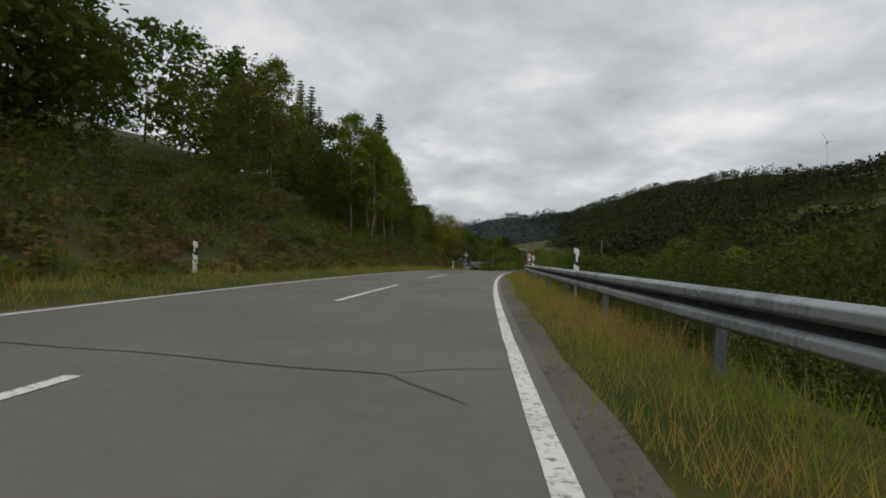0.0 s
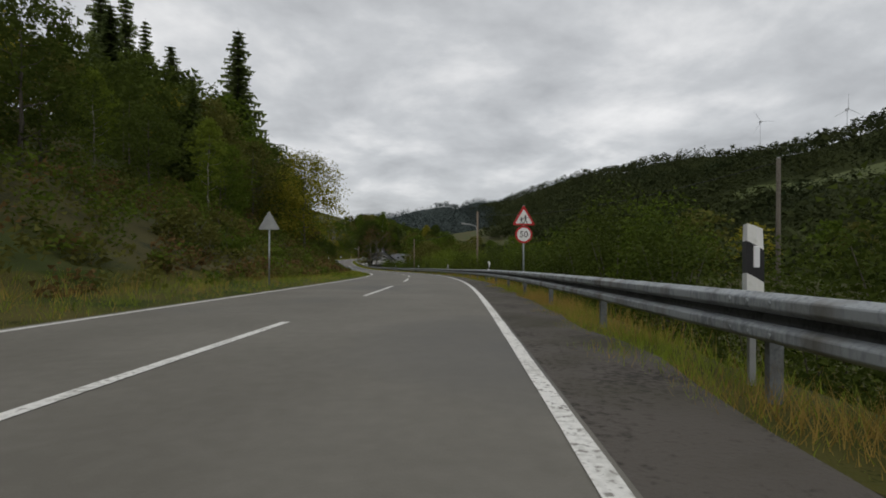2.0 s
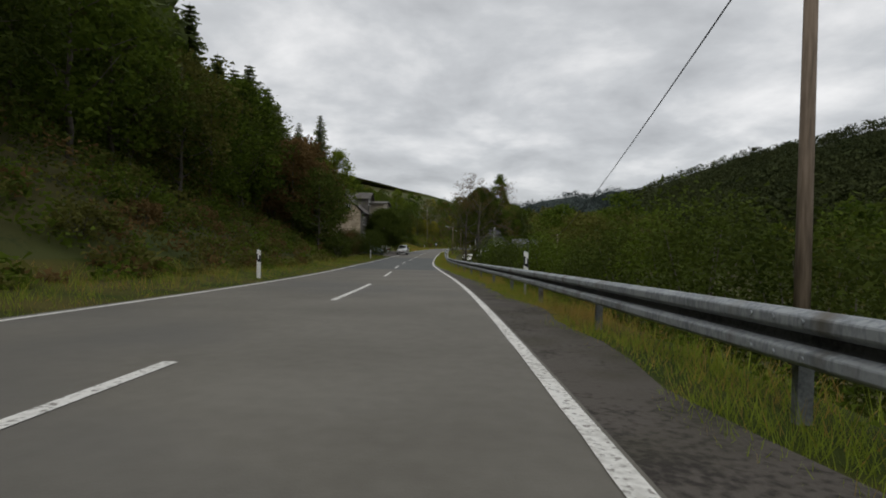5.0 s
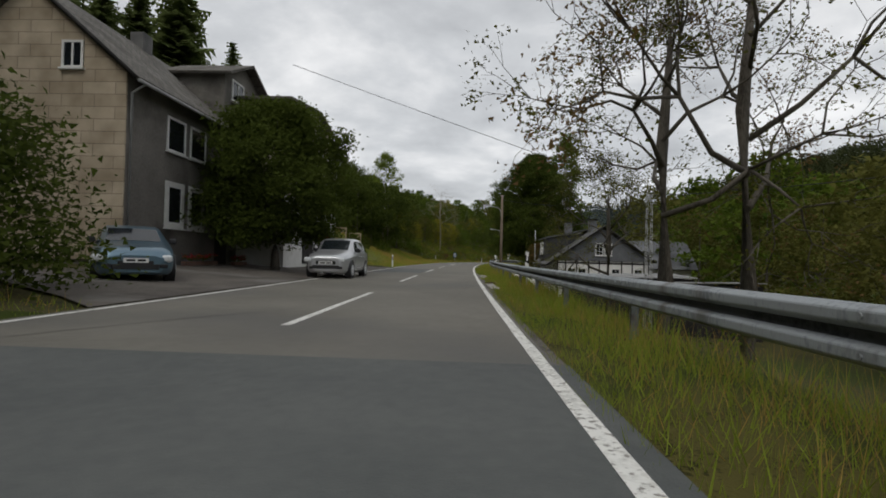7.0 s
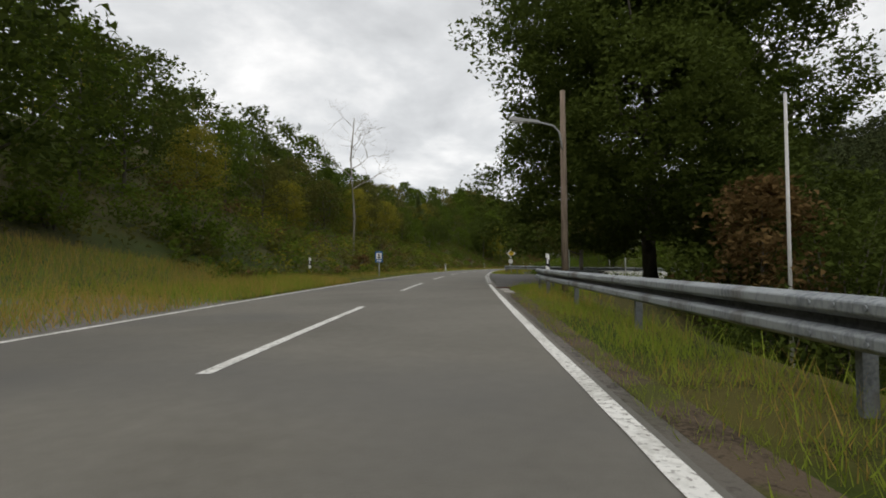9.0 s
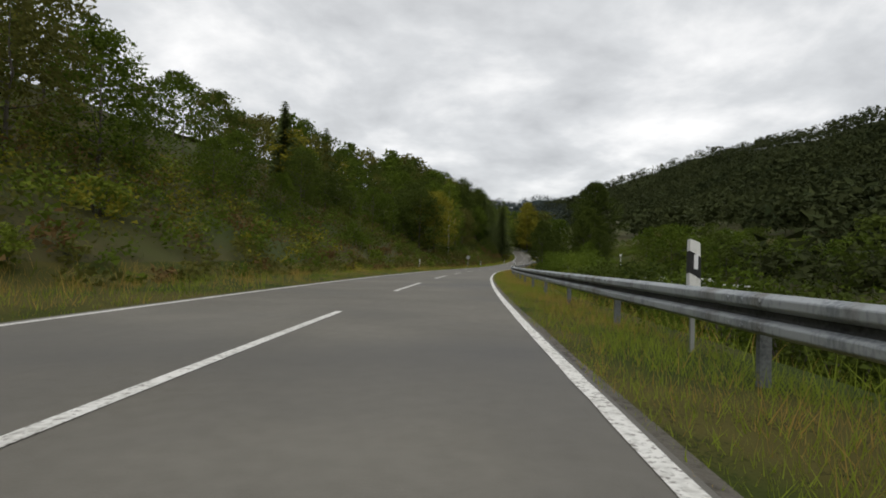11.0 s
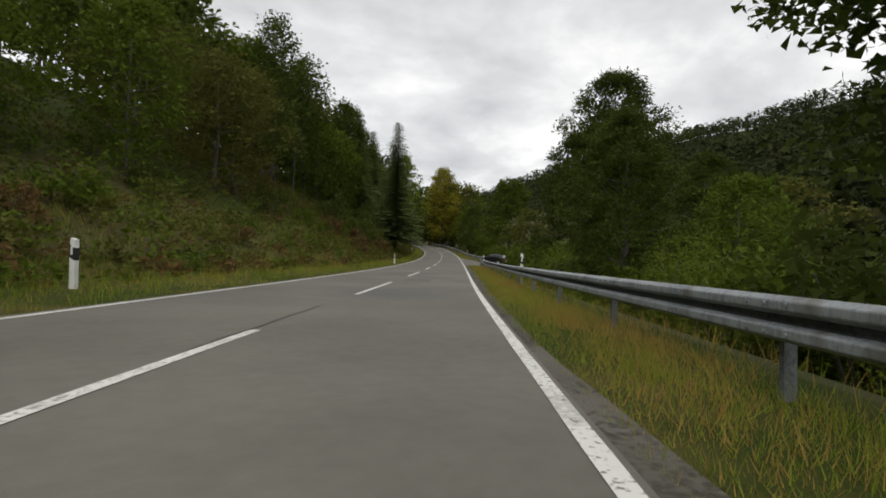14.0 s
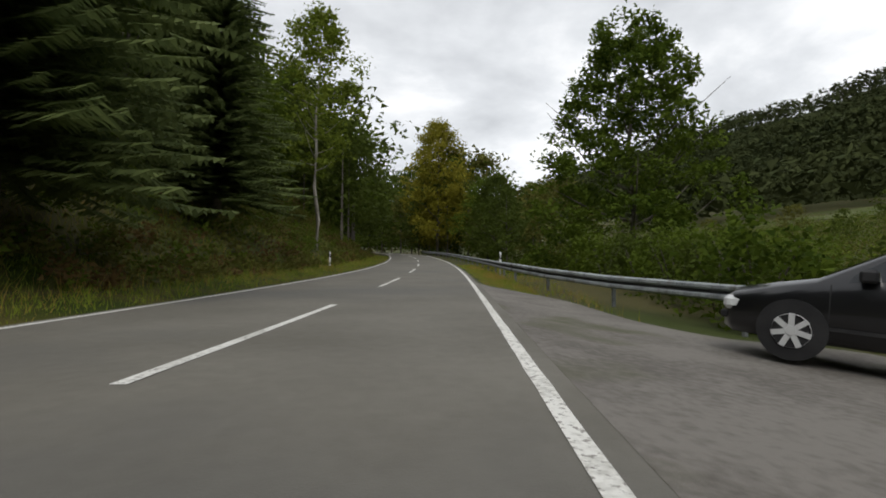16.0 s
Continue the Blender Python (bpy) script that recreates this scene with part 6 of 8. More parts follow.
# ---- houses by the road ----
def brickish(name, low, high, mortar, w, h, offset=0.5, rough=0.9, bump=0.5, gap=0.012, source="Object"):
    """Fine courses on a wall too far to pick apart: x along the wall, z up."""
    m = bpy.data.materials.new(name)
    m.use_nodes = True
    n, l = m.node_tree.nodes, m.node_tree.links
    bsdf = n["Principled BSDF"]
    bsdf.inputs["Roughness"].default_value = rough
    co, sp, cb, b = n.new("ShaderNodeTexCoord"), n.new("ShaderNodeSeparateXYZ"), n.new("ShaderNodeCombineXYZ"), n.new("ShaderNodeTexBrick")
    l.new(co.outputs["Object"], sp.inputs[0])
    add = n.new("ShaderNodeMath")
    l.new(sp.outputs[0], add.inputs[0])
    l.new(sp.outputs[1], add.inputs[1])
    l.new(add.outputs[0], cb.inputs[0])
    l.new(sp.outputs[2], cb.inputs[1])
    l.new(cb.outputs[0], b.inputs["Vector"])
    b.inputs["Scale"].default_value, b.inputs["Brick Width"].default_value, b.inputs["Row Height"].default_value = 1.0, w, h
    b.inputs["Mortar Size"].default_value, b.offset = gap, offset
    for k, c in (("Color1", low), ("Color2", high), ("Mortar", mortar)):
        b.inputs[k].default_value = (*c, 1)
    t, mx = n.new("ShaderNodeTexNoise"), n.new("ShaderNodeMix")
    t.inputs["Scale"].default_value, t.inputs["Detail"].default_value = 0.9, 8.0
    l.new(co.outputs["Object"], t.inputs["Vector"])
    mx.data_type, mx.blend_type = "RGBA", "MULTIPLY"
    mx.inputs["Factor"].default_value = 0.75
    rr = n.new("ShaderNodeValToRGB")
    rr.color_ramp.elements[0].position, rr.color_ramp.elements[0].color = 0.32, (0.5, 0.47, 0.42, 1)
    rr.color_ramp.elements[1].position, rr.color_ramp.elements[1].color = 0.68, (1.1, 1.1, 1.1, 1)
    l.new(t.outputs[0], rr.inputs[0])
    l.new(b.outputs["Color"], mx.inputs["A"])
    l.new(rr.outputs[0], mx.inputs["B"])
    l.new(mx.outputs["Result"], bsdf.inputs["Base Color"])
    bp = n.new("ShaderNodeBump")
    bp.inputs["Strength"].default_value, bp.inputs["Distance"].default_value, bp.invert = bump, 0.02, True
    l.new(b.outputs["Fac"], bp.inputs["Height"])
    l.new(bp.outputs[0], bsdf.inputs["Normal"])
    return m


FIBRE = brickish("weathered_shingle_gable", (0.45, 0.37, 0.27), (0.58, 0.49, 0.37), (0.26, 0.21, 0.16), 1.15, 0.42, 0.37)
RENDER_GREY = material("grey_render", (0.14, 0.130, 0.118), (0.22, 0.205, 0.185), rough=0.95, scale=0.8, bump=0.3, fine=0.6, stain=(0.075, 0.07, 0.062), stain_scale=0.6, stain_at=(0.5, 0.7))
ROOF_GREY = brickish("old_roof_tiles", (0.12, 0.112, 0.10), (0.18, 0.168, 0.15), (0.04, 0.038, 0.035), 0.3, 0.3, 0.5)
SLATE = material("wall_slate", (0.17, 0.15, 0.12), (0.44, 0.39, 0.31), rough=0.7, scale=1.1, fine=0.5, bump=0.2, island=0.9, source="World")
SLATE_DARK = material("dark_slate", (0.085, 0.088, 0.095), (0.16, 0.165, 0.175), rough=0.55, scale=1.0, fine=0.6, bump=0.25, source="World")
WHITE_WALL = material("white_plaster", (0.66, 0.65, 0.62), (0.80, 0.79, 0.77), rough=0.9, scale=1.2, bump=0.15, stain=(0.52, 0.5, 0.45), stain_scale=1.2, stain_at=(0.6, 0.8))
TIMBER = material("black_timber", (0.014, 0.013, 0.012), (0.035, 0.032, 0.03), rough=0.8, scale=3, bump=0.3, stretch=(1, 1, 0.2))
FRAME_WHITE = material("white_window_frame", (0.66, 0.66, 0.64), (0.80, 0.80, 0.78), rough=0.5, scale=4)
PLINTH = material("grey_plinth", (0.10, 0.10, 0.10), (0.18, 0.175, 0.17), rough=0.9, scale=2, bump=0.3)
MOSS_ROOF = material("mossy_slate_roof", (0.075, 0.075, 0.078), (0.145, 0.145, 0.15), rough=0.8, scale=1.2, fine=0.7, bump=0.5, source="World", stain=(0.06, 0.06, 0.03), stain_scale=0.5, stain_at=(0.48, 0.62))
# near-black panel behind the glass, painted for the unlit room
ROOM_DARK = material("window_dark_room", (0.02, 0.02, 0.022), (0.05, 0.05, 0.05), rough=0.9, scale=2)
BLIND = material("white_blind", (0.45, 0.47, 0.50), (0.55, 0.57, 0.60), rough=0.8, scale=3)
FLOWER = material("red_geraniums", (0.20, 0.015, 0.02), (0.42, 0.03, 0.04), rough=0.7, scale=6, island=0.6)
BRICK_RED = brickish("red_brick", (0.16, 0.065, 0.045), (0.22, 0.09, 0.06), (0.16, 0.14, 0.12), 0.24, 0.075)


def glass_mat():
    m = bpy.data.materials.new("window_glass")
    m.use_nodes = True
    b = m.node_tree.nodes["Principled BSDF"]
    b.inputs["Base Color"].default_value = (0.02, 0.025, 0.03, 1)
    b.inputs["Roughness"].default_value = 0.06
    b.inputs["Specular IOR Level"].default_value = 0.6
    b.inputs["Transmission Weight"].default_value = 0.35
    return m


GLASS = glass_mat()


def window(parent, a0, a1, z0, z1, at, face="d", sashes=1, rim=0.09, bars=(0, 0), fill=ROOM_DARK, name="window"):
    """A window in a wall: a along the wall. face d: the wall looks along +x; face s: along -y; face l: along -x. at: the wall's plane."""
    def pos(a, out, z):
        return {"d": (at + out, a, z), "s": (a, at - out, z), "l": (at - out, a, z)}[face]

    def bx(*some):
        bm = bmesh.new()
        for (p0, o0, q0, p1, o1, q1) in some:
            x0, y0, w0 = pos(p0, o0, q0)
            x1, y1, w1 = pos(p1, o1, q1)
            box(bm, min(x0, x1), min(y0, y1), min(w0, w1), max(x0, x1), max(y0, y1), max(w0, w1))
        return bm
    w = part(name, bx((a0, -0.02, z0, a1, 0.015, z1)), fill, parent)
    part("window_frame", bx((a0, 0.0, z0, a0 + rim, 0.06, z1), (a1 - rim, 0.0, z0, a1, 0.06, z1), (a0 + rim, 0.0, z1 - rim, a1 - rim, 0.06, z1), (a0 + rim, 0.0, z0, a1 - rim, 0.06, z0 + rim)), FRAME_WHITE, w)
    part("pane", bx((a0 + rim, 0.02, z0 + rim, a1 - rim, 0.026, z1 - rim)), GLASS, w)
    for k in range(1, sashes):
        x = a0 + (a1 - a0) * k / sashes
        part("mullion", bx((x - 0.035, 0.026, z0 + rim, x + 0.035, 0.05, z1 - rim)), FRAME_WHITE, w)
    for k in range(1, bars[0] + 1):
        x = a0 + (a1 - a0) * k / (bars[0] + 1)
        part("glazing_bar", bx((x - 0.012, 0.026, z0 + rim, x + 0.012, 0.042, z1 - rim)), FRAME_WHITE, w)
    for k in range(1, bars[1] + 1):
        z = z0 + (z1 - z0) * k / (bars[1] + 1)
        part("glazing_bar", bx((a0 + rim, 0.026, z - 0.012, a1 - rim, 0.04, z + 0.012)), FRAME_WHITE, w)
    part("sill", bx((a0 - 0.05, 0.0, z0 - 0.06, a1 + 0.05, 0.13, z0)), FRAME_WHITE, w)
    return w


def slab(bm, a, b, c, d, thick):
    """A roof plane with thickness from four corners."""
    a, b, c, d = (Vector(p) for p in (a, b, c, d))
    n = (b - a).cross(d - a).normalized() * thick
    if n.z > 0:
        n = -n
    top, low = [bm.verts.new(p) for p in (a, b, c, d)], [bm.verts.new(p + n) for p in (a, b, c, d)]
    fs = [bm.faces.new(top), bm.faces.new(low[::-1])] + [bm.faces.new((top[i], low[i], low[(i + 1) % 4], top[(i + 1) % 4])) for i in range(4)]
    bmesh.ops.recalc_face_normals(bm, faces=fs)
    return bm


# the stone-grey house with its gable along the road: origin at its near road-side corner, x towards the road, y along it
H1 = thing("house", stand(227.0, -12.1, 0.25), "old grey house with a weathered tan gable and tiled roof", "house")
L1, D1, E1, P1 = 11.6, 6.9, 6.75, 9.75
part("wall", prism(bmesh.new(), [(0, -0.6), (0, E1), (-D1 / 2, P1), (-D1, E1), (-D1, -0.6)], 0.02, L1), RENDER_GREY, H1)
part("gable_cladding", prism(bmesh.new(), [(-0.0, 0.3), (0.0, E1), (-D1 / 2, P1), (-D1, E1), (-D1, 0.3)], -0.06, 0.018), FIBRE, H1, "tan weathered shingle cladding")
o = 0.55
slope = (P1 - E1) / (D1 / 2)
roof = part("roof", slab(bmesh.new(), (o, -0.35, E1 - o * slope + 0.16), (o, L1 + 0.2, E1 - o * slope + 0.16), (-D1 / 2, L1 + 0.2, P1 + 0.16), (-D1 / 2, -0.35, P1 + 0.16), 0.14), ROOF_GREY, H1)
part("roof", slab(bmesh.new(), (-D1 - o, -0.35, E1 - o * slope + 0.16), (-D1 / 2, -0.35, P1 + 0.16), (-D1 / 2, L1 + 0.2, P1 + 0.16), (-D1 - o, L1 + 0.2, E1 - o * slope + 0.16), 0.14), ROOF_GREY, H1)
bm = bmesh.new()
for sx in (o, -D1 - o):
    tube(bm, [(sx, -0.38, E1 - o * slope + 0.08), (-D1 / 2, -0.38, P1 + 0.1)], [0.07, 0.07], 4)
part("verge_board", bm, TIMBER, roof)
part("gutter", tube(bmesh.new(), [(o + 0.05, -0.3, E1 - o * slope + 0.02), (o + 0.05, L1, E1 - o * slope + 0.02)], [0.065, 0.065], 8), LAMP_GREY, roof)
part("downpipe", tube(bmesh.new(), [(o, 0.12, E1 - o * slope), (0.08, 0.14, E1 - 0.75), (0.08, 0.14, 0.1)], [0.045] * 3, 8), LAMP_GREY, H1)
part("chimney", boxes((-D1 / 2 - 0.3, 5.6, P1 - 0.3, -D1 / 2 + 0.3, 6.3, P1 + 0.75)), PLINTH, roof)
# the cross gable on the roof
DY0, DY1 = 6.9, 11.2
part("dormer", prism(bmesh.new(), [(DY0, E1 - 0.3), (DY1, E1 - 0.3), (DY1, 9.2), ((DY0 + DY1) / 2, 10.1), (DY0, 9.2)], -3.2, 0.03, "x"), RENDER_GREY, H1)
bm = bmesh.new()
mid_y = (DY0 + DY1) / 2
slab(bm, (0.5, DY0 - 0.45, 9.08), (-3.2, DY0 - 0.45, 9.08), (-3.2, mid_y, 10.28), (0.5, mid_y, 10.28), 0.12)
slab(bm, (0.5, mid_y, 10.28), (-3.2, mid_y, 10.28), (-3.2, DY1 + 0.45, 9.08), (0.5, DY1 + 0.45, 9.08), 0.12)
part("dormer_roof", bm, ROOF_GREY, H1)
window(H1, 7.6, 8.9, 8.05, 9.1, 0.03, "d", 2, fill=BLIND)
for z0, z1, rim in ((4.5, 5.85, 0.09), (1.55, 3.35, 0.22)):
    for y0 in (2.35, 4.0):
        window(H1, y0, y0 + 1.3, z0, z1, 0.0, "d", 1, rim=rim)
window(H1, -2.25, -1.5, 6.75, 7.7, -0.06, "s", 2, rim=0.08)
window(H1, -5.0, -4.2, 4.2, 5.2, -0.06, "s", 1, rim=0.12)
part("blocked_window", boxes((-2.1, -0.075, 4.25, -1.15, -0.06, 5.15)), FIBRE, H1)
part("front_door", boxes((-0.02, 6.4, 0.0, 0.05, 7.5, 2.4)), TIMBER, H1)
part("door_step", boxes((0.0, 6.2, -0.4, 0.6, 7.7, 0.05), bevel=0.02), CONCRETE, H1)
part("plinth", boxes((0.0, 0.0, -0.6, 0.05, 6.1, 0.5)), PLINTH, H1)

# the slate-hung half-timbered house whose gable faces the road
H2 = thing("house", stand(235.6, -9.7, 0.3), "half-timbered white house with brown slate-hung upper floors", "house")
L2, D2, E2, P2, SL, U2 = 9.5, 7.0, 8.4, 8.95, 3.62, 7.5   # the attic storey ends at U2
part("wall", boxes((-D2, 0.0, -0.6, 0.0, L2, SL)), WHITE_WALL, H2)
part("upper_wall", prism(bmesh.new(), [(0.0, SL), (L2, SL), (L2, 7.18), (U2, 7.6), (U2, E2), (L2 / 2, P2), (0.0, E2)], -D2, 0.06, "x"), SLATE, H2)
part("gable_board", prism(bmesh.new(), [(U2 + 0.02, 6.82), (L2, 6.82), (L2, 7.16), (U2 + 0.02, 7.58)], 0.062, 0.085, "x"), TIMBER, H2)
bm = bmesh.new()
o2, sl2 = 0.55, 0.2
slab(bm, (0.4, -o2, E2 - 0.02), (-D2 - 0.3, -o2, E2 - 0.02), (-D2 - 0.3, L2 / 2, P2 + 0.15), (0.4, L2 / 2, P2 + 0.15), 0.14)
slab(bm, (0.4, L2 / 2, P2 + 0.15), (-D2 - 0.3, L2 / 2, P2 + 0.15), (-D2 - 0.3, U2 + o2, E2 + 0.03), (0.4, U2 + o2, E2 + 0.03), 0.14)
part("roof", bm, ROOF_GREY, H2)
bm = bmesh.new()
slab(bm, (0.4, U2 + 0.01, 7.78), (-D2, U2 + 0.01, 7.78), (-D2, L2 + 0.7, 7.16), (0.4, L2 + 0.7, 7.16), 0.1)
part("eave_roof", bm, ROOF_GREY, H2)
# slates, picked out one by one where they can be told apart
slate_bm = bmesh.new()
box(slate_bm, 0.0, -0.156, -0.108, 0.022, 0.156, 0.0)
slate_me = bpy.data.meshes.new("slate")
slate_bm.to_mesh(slate_me)
slate_bm.free()
slate_me.materials.append(SLATE)
slate_list = [(SL + 0.12 + 0.117 * r, 4.55 + 0.33 * c + (0.165 if r % 2 else 0)) for r in range(46) for c in range(15)]
slate_list = [(z, y) for z, y in slate_list if y < L2 - 0.12 and z < (6.72 if y > U2 - 0.16 else E2 + (U2 - y) * sl2) and not (7.2 < y < 8.85 and 4.7 < z < 6.3) and not (5.0 < y < 6.5 and 7.0 < z < 8.6)]
for z, y in slate_list[:300]:
    part("slate", slate_me, parent=H2, at=Matrix.LocRotScale((0.062, y, z), Euler((0, radians(5), 0)), None))
bm = bmesh.new()
rest = slate_list[300:] + [(SL + 0.12 + 0.117 * r, 0.2 + 0.33 * c + (0.165 if r % 2 else 0)) for r in range(40) for c in range(13)]
for z, y in rest:
    box(bm, 0.058, y - 0.156, z - 0.108, 0.082, y + 0.156, z)
tagged(part("slate_cladding", bm, SLATE, H2), "", "", "", "stuff")
part("string_course", boxes((0.062, 3.0, 6.72, 0.1, L2, 6.8)), FRAME_WHITE, H2)
window(H2, 7.4, 8.65, 4.8, 6.1, 0.07, "d", 1, fill=BLIND)
# the hatch is not cut open: a black panel paints its dark inside
part("attic_hatch", boxes((0.062, 5.15, 7.1, 0.09, 6.4, 8.45)), TIMBER, H2, "open attic hatch, its unlit inside put in as a black panel")
part("barn_door", boxes((0.0, 2.95, 0.05, 0.05, 4.75, 3.5), (0.05, 3.8, 0.1, 0.065, 3.84, 3.5)), TIMBER, H2, "tall black plank barn doors")


def beam(y0, z0, y1, z1, w=0.12):
    v = Vector((0, y1 - y0, z1 - z0))
    bm = boxes((0.0, 0.0, -w / 2, 0.035, v.length, w / 2))
    part("timber_beam", bm, TIMBER, H2, at=Matrix.LocRotScale((0, y0, z0), Euler((math.atan2(v.z, v.y), 0, 0)), None))


for y in (4.78, 6.1, 7.2, 8.62):
    beam(y, 0.35, y, SL)
beam(4.78, 2.35, 6.1, 2.35)
beam(7.2, 2.22, 8.75, 2.22, 0.14)
beam(4.78, 0.4, L2 - 0.9, 0.4)
beam(4.9, 2.45, 6.0, SL - 0.05, 0.1)
beam(4.85, 0.5, 5.95, 2.2, 0.1)
beam(7.35, SL - 0.1, 8.5, 2.4, 0.1)
part("shutter_panel", boxes((0.0, 6.16, 2.3, 0.03, 7.14, SL)), TIMBER, H2)
window(H2, 6.2, 7.12, 1.55, 2.25, 0.0, "d", 2, 0.05, (3, 1))
part("door", boxes((0.0, 7.3, 0.05, 0.045, 8.55, 2.1)), TIMBER, H2, "black wooden door")
part("plinth", boxes((0.0, 4.8, -0.6, 0.05, L2, 0.34)), PLINTH, H2)
part("downpipe", tube(bmesh.new(), [(0.3, L2 + 0.62, 7.05), (0.12, L2 + 0.08, 6.4), (0.1, L2 + 0.08, 0.5)], [0.04] * 3, 8), FRAME_WHITE, H2)
bm = bmesh.new()
tube(bm, [(0.1, 5.7, 3.65), (0.45, 5.65, 3.75)], [0.02, 0.02], 6)
bmesh.ops.create_cone(bm, cap_ends=False, segments=24, radius1=0.02, radius2=0.38, depth=0.10, matrix=Matrix.Translation((0.55, 5.6, 3.9)) @ Euler((radians(75), 0, radians(35))).to_matrix().to_4x4())
part("satellite_dish", bm, SIGN_WHITE, H2, "round white satellite dish")


def flower_box(s, d, z, turn, label, w=1.0, pot=True):
    fb = thing("flower_box", stand(s, d, z, turn), label, "flower box", "flower boxes")
    part("box", boxes((-0.1, -w / 2, -0.18, 0.1, w / 2, 0.0), bevel=0.01), FRAME_WHITE if pot else BRICK_RED, fb)
    rng = np.random.default_rng(int(s * 10))
    c = np.stack([rng.normal(size=26) * 0.07, (rng.random(26) - 0.5) * w, 0.06 + rng.random(26) * 0.16], -1)
    part("leaves", soup("leaves", leaves(rng, c, np.full(26, 0.1), 12, 0.06), 3, LEAF_MID), parent=fb)
    part("flowers", soup("flowers", leaves(rng, c + (0.02, 0, 0.05), np.full(26, 0.09), 10, 0.06), 3, FLOWER), parent=fb)


flower_box(242.25, -9.45, 1.75, 0, "white window box of red geraniums on the timber wall")
flower_box(240.5, -9.4, 1.55, 0, "small hanging pot of dark red flowers by the barn door", 0.35)
flower_box(240.4, -9.3, 0.5, 0, "pot of red flowers on the forecourt by the wall", 0.5)
flower_box(231.0, -11.5, 0.5, 0, "brick trough of red flowers below the grey house", 2.6, False)
flower_box(234.2, -11.3, 0.45, 0, "red brick trough with flowers beside the front door", 1.4, False)

# the house below the road, its slated gable towards the way in
H3 = thing("house", stand(261.0, 12.25, -3.4), "half-timbered house below the road with a mossy slate roof", "house")
G, E3, P3, L3 = 4.35, 4.3, 7.35, 15.5
part("wall", boxes((-G, 0, -0.8, G, L3, E3 - 0.1)), WHITE_WALL, H3)
part("gable", prism(bmesh.new(), [(-G - 0.25, E3 - 0.1), (0, P3), (G + 0.25, E3 - 0.1)], -0.12, L3), SLATE_DARK, H3, "grey slate-hung gable")
sl3 = (P3 - E3) / G
bm = bmesh.new()
slab(bm, (-G - 1.1, -0.55, E3 - 1.1 * sl3 + 0.3), (0, -0.55, P3 + 0.3), (0, L3 + 0.3, P3 + 0.3), (-G - 1.1, L3 + 0.3, E3 - 1.1 * sl3 + 0.3), 0.16)
slab(bm, (0, -0.55, P3 + 0.3), (G + 0.5, -0.55, E3 - 0.5 * sl3 + 0.3), (G + 0.5, L3 + 0.3, E3 - 0.5 * sl3 + 0.3), (0, L3 + 0.3, P3 + 0.3), 0.16)
r3 = part("roof", bm, MOSS_ROOF, H3)
part("verge_board", tube(bmesh.new(), [(-G - 1.1, -0.58, E3 - 1.1 * sl3 + 0.2), (0, -0.58, P3 + 0.22), (G + 0.5, -0.58, E3 - 0.5 * sl3 + 0.2)], [0.09] * 3, 4), TIMBER, r3)
part("gutter", tube(bmesh.new(), [(-G - 1.15, -0.4, E3 - 1.1 * sl3 + 0.12), (-G - 1.15, L3, E3 - 1.1 * sl3 + 0.12)], [0.07, 0.07], 8), TIMBER, r3)
for x0 in (-0.75, 0.08):
    window(H3, x0, x0 + 0.72, 4.75, 5.95, -0.12, "s", 1, 0.07, (1, 2))
for k, x in enumerate((-3.4, -2.4, -0.2, 0.8, 2.9)):
    if k != 2:
        window(H3, x, x + 0.8, 2.6, 3.5, 0.0, "s", 1, 0.07, (1, 1))
for x in (-4.3, -3.55, -2.5, -1.35, -0.35, 1.75, 2.75, 3.85, 4.25):
    part("timber_beam", boxes((x - 0.06, -0.035, -0.8, x + 0.06, 0.0, E3 - 0.1)), TIMBER, H3)
for z in (1.5, 2.45, 4.0):
    part("timber_beam", boxes((-G, -0.04, z - 0.07, G, -0.004, z + 0.07)), TIMBER, H3)
for y in np.arange(0.1, L3, 1.05):
    part("timber_beam", boxes((-G - 0.035, y - 0.06, -0.8, -G, y + 0.06, E3 - 0.1)), TIMBER, H3)
part("timber_beam", boxes((-G - 0.04, 0, 2.4, -G - 0.002, L3, 2.54)), TIMBER, H3)
# the tarred dormer on the road side
part("dormer", prism(bmesh.new(), [(-5.2, 4.35), (-5.0, 6.5), (-4.7, 6.75), (-0.6, 7.1), (-0.6, 4.35)], 5.4, 10.2), material("tarred_dormer", (0.03, 0.03, 0.032), (0.06, 0.06, 0.062), rough=0.7, scale=2), H3)
bm = bmesh.new()
slab(bm, (-5.2, 5.1, 6.62), (-5.2, 10.5, 6.62), (0.0, 10.5, 7.72), (0.0, 5.1, 7.72), 0.12)
part("dormer_roof", bm, SLATE_DARK, H3)
for y in (5.75, 7.35):
    window(H3, y, y + 1.15, 4.85, 6.15, -5.12, "l", 1, 0.1, (1, 3), fill=BLIND)


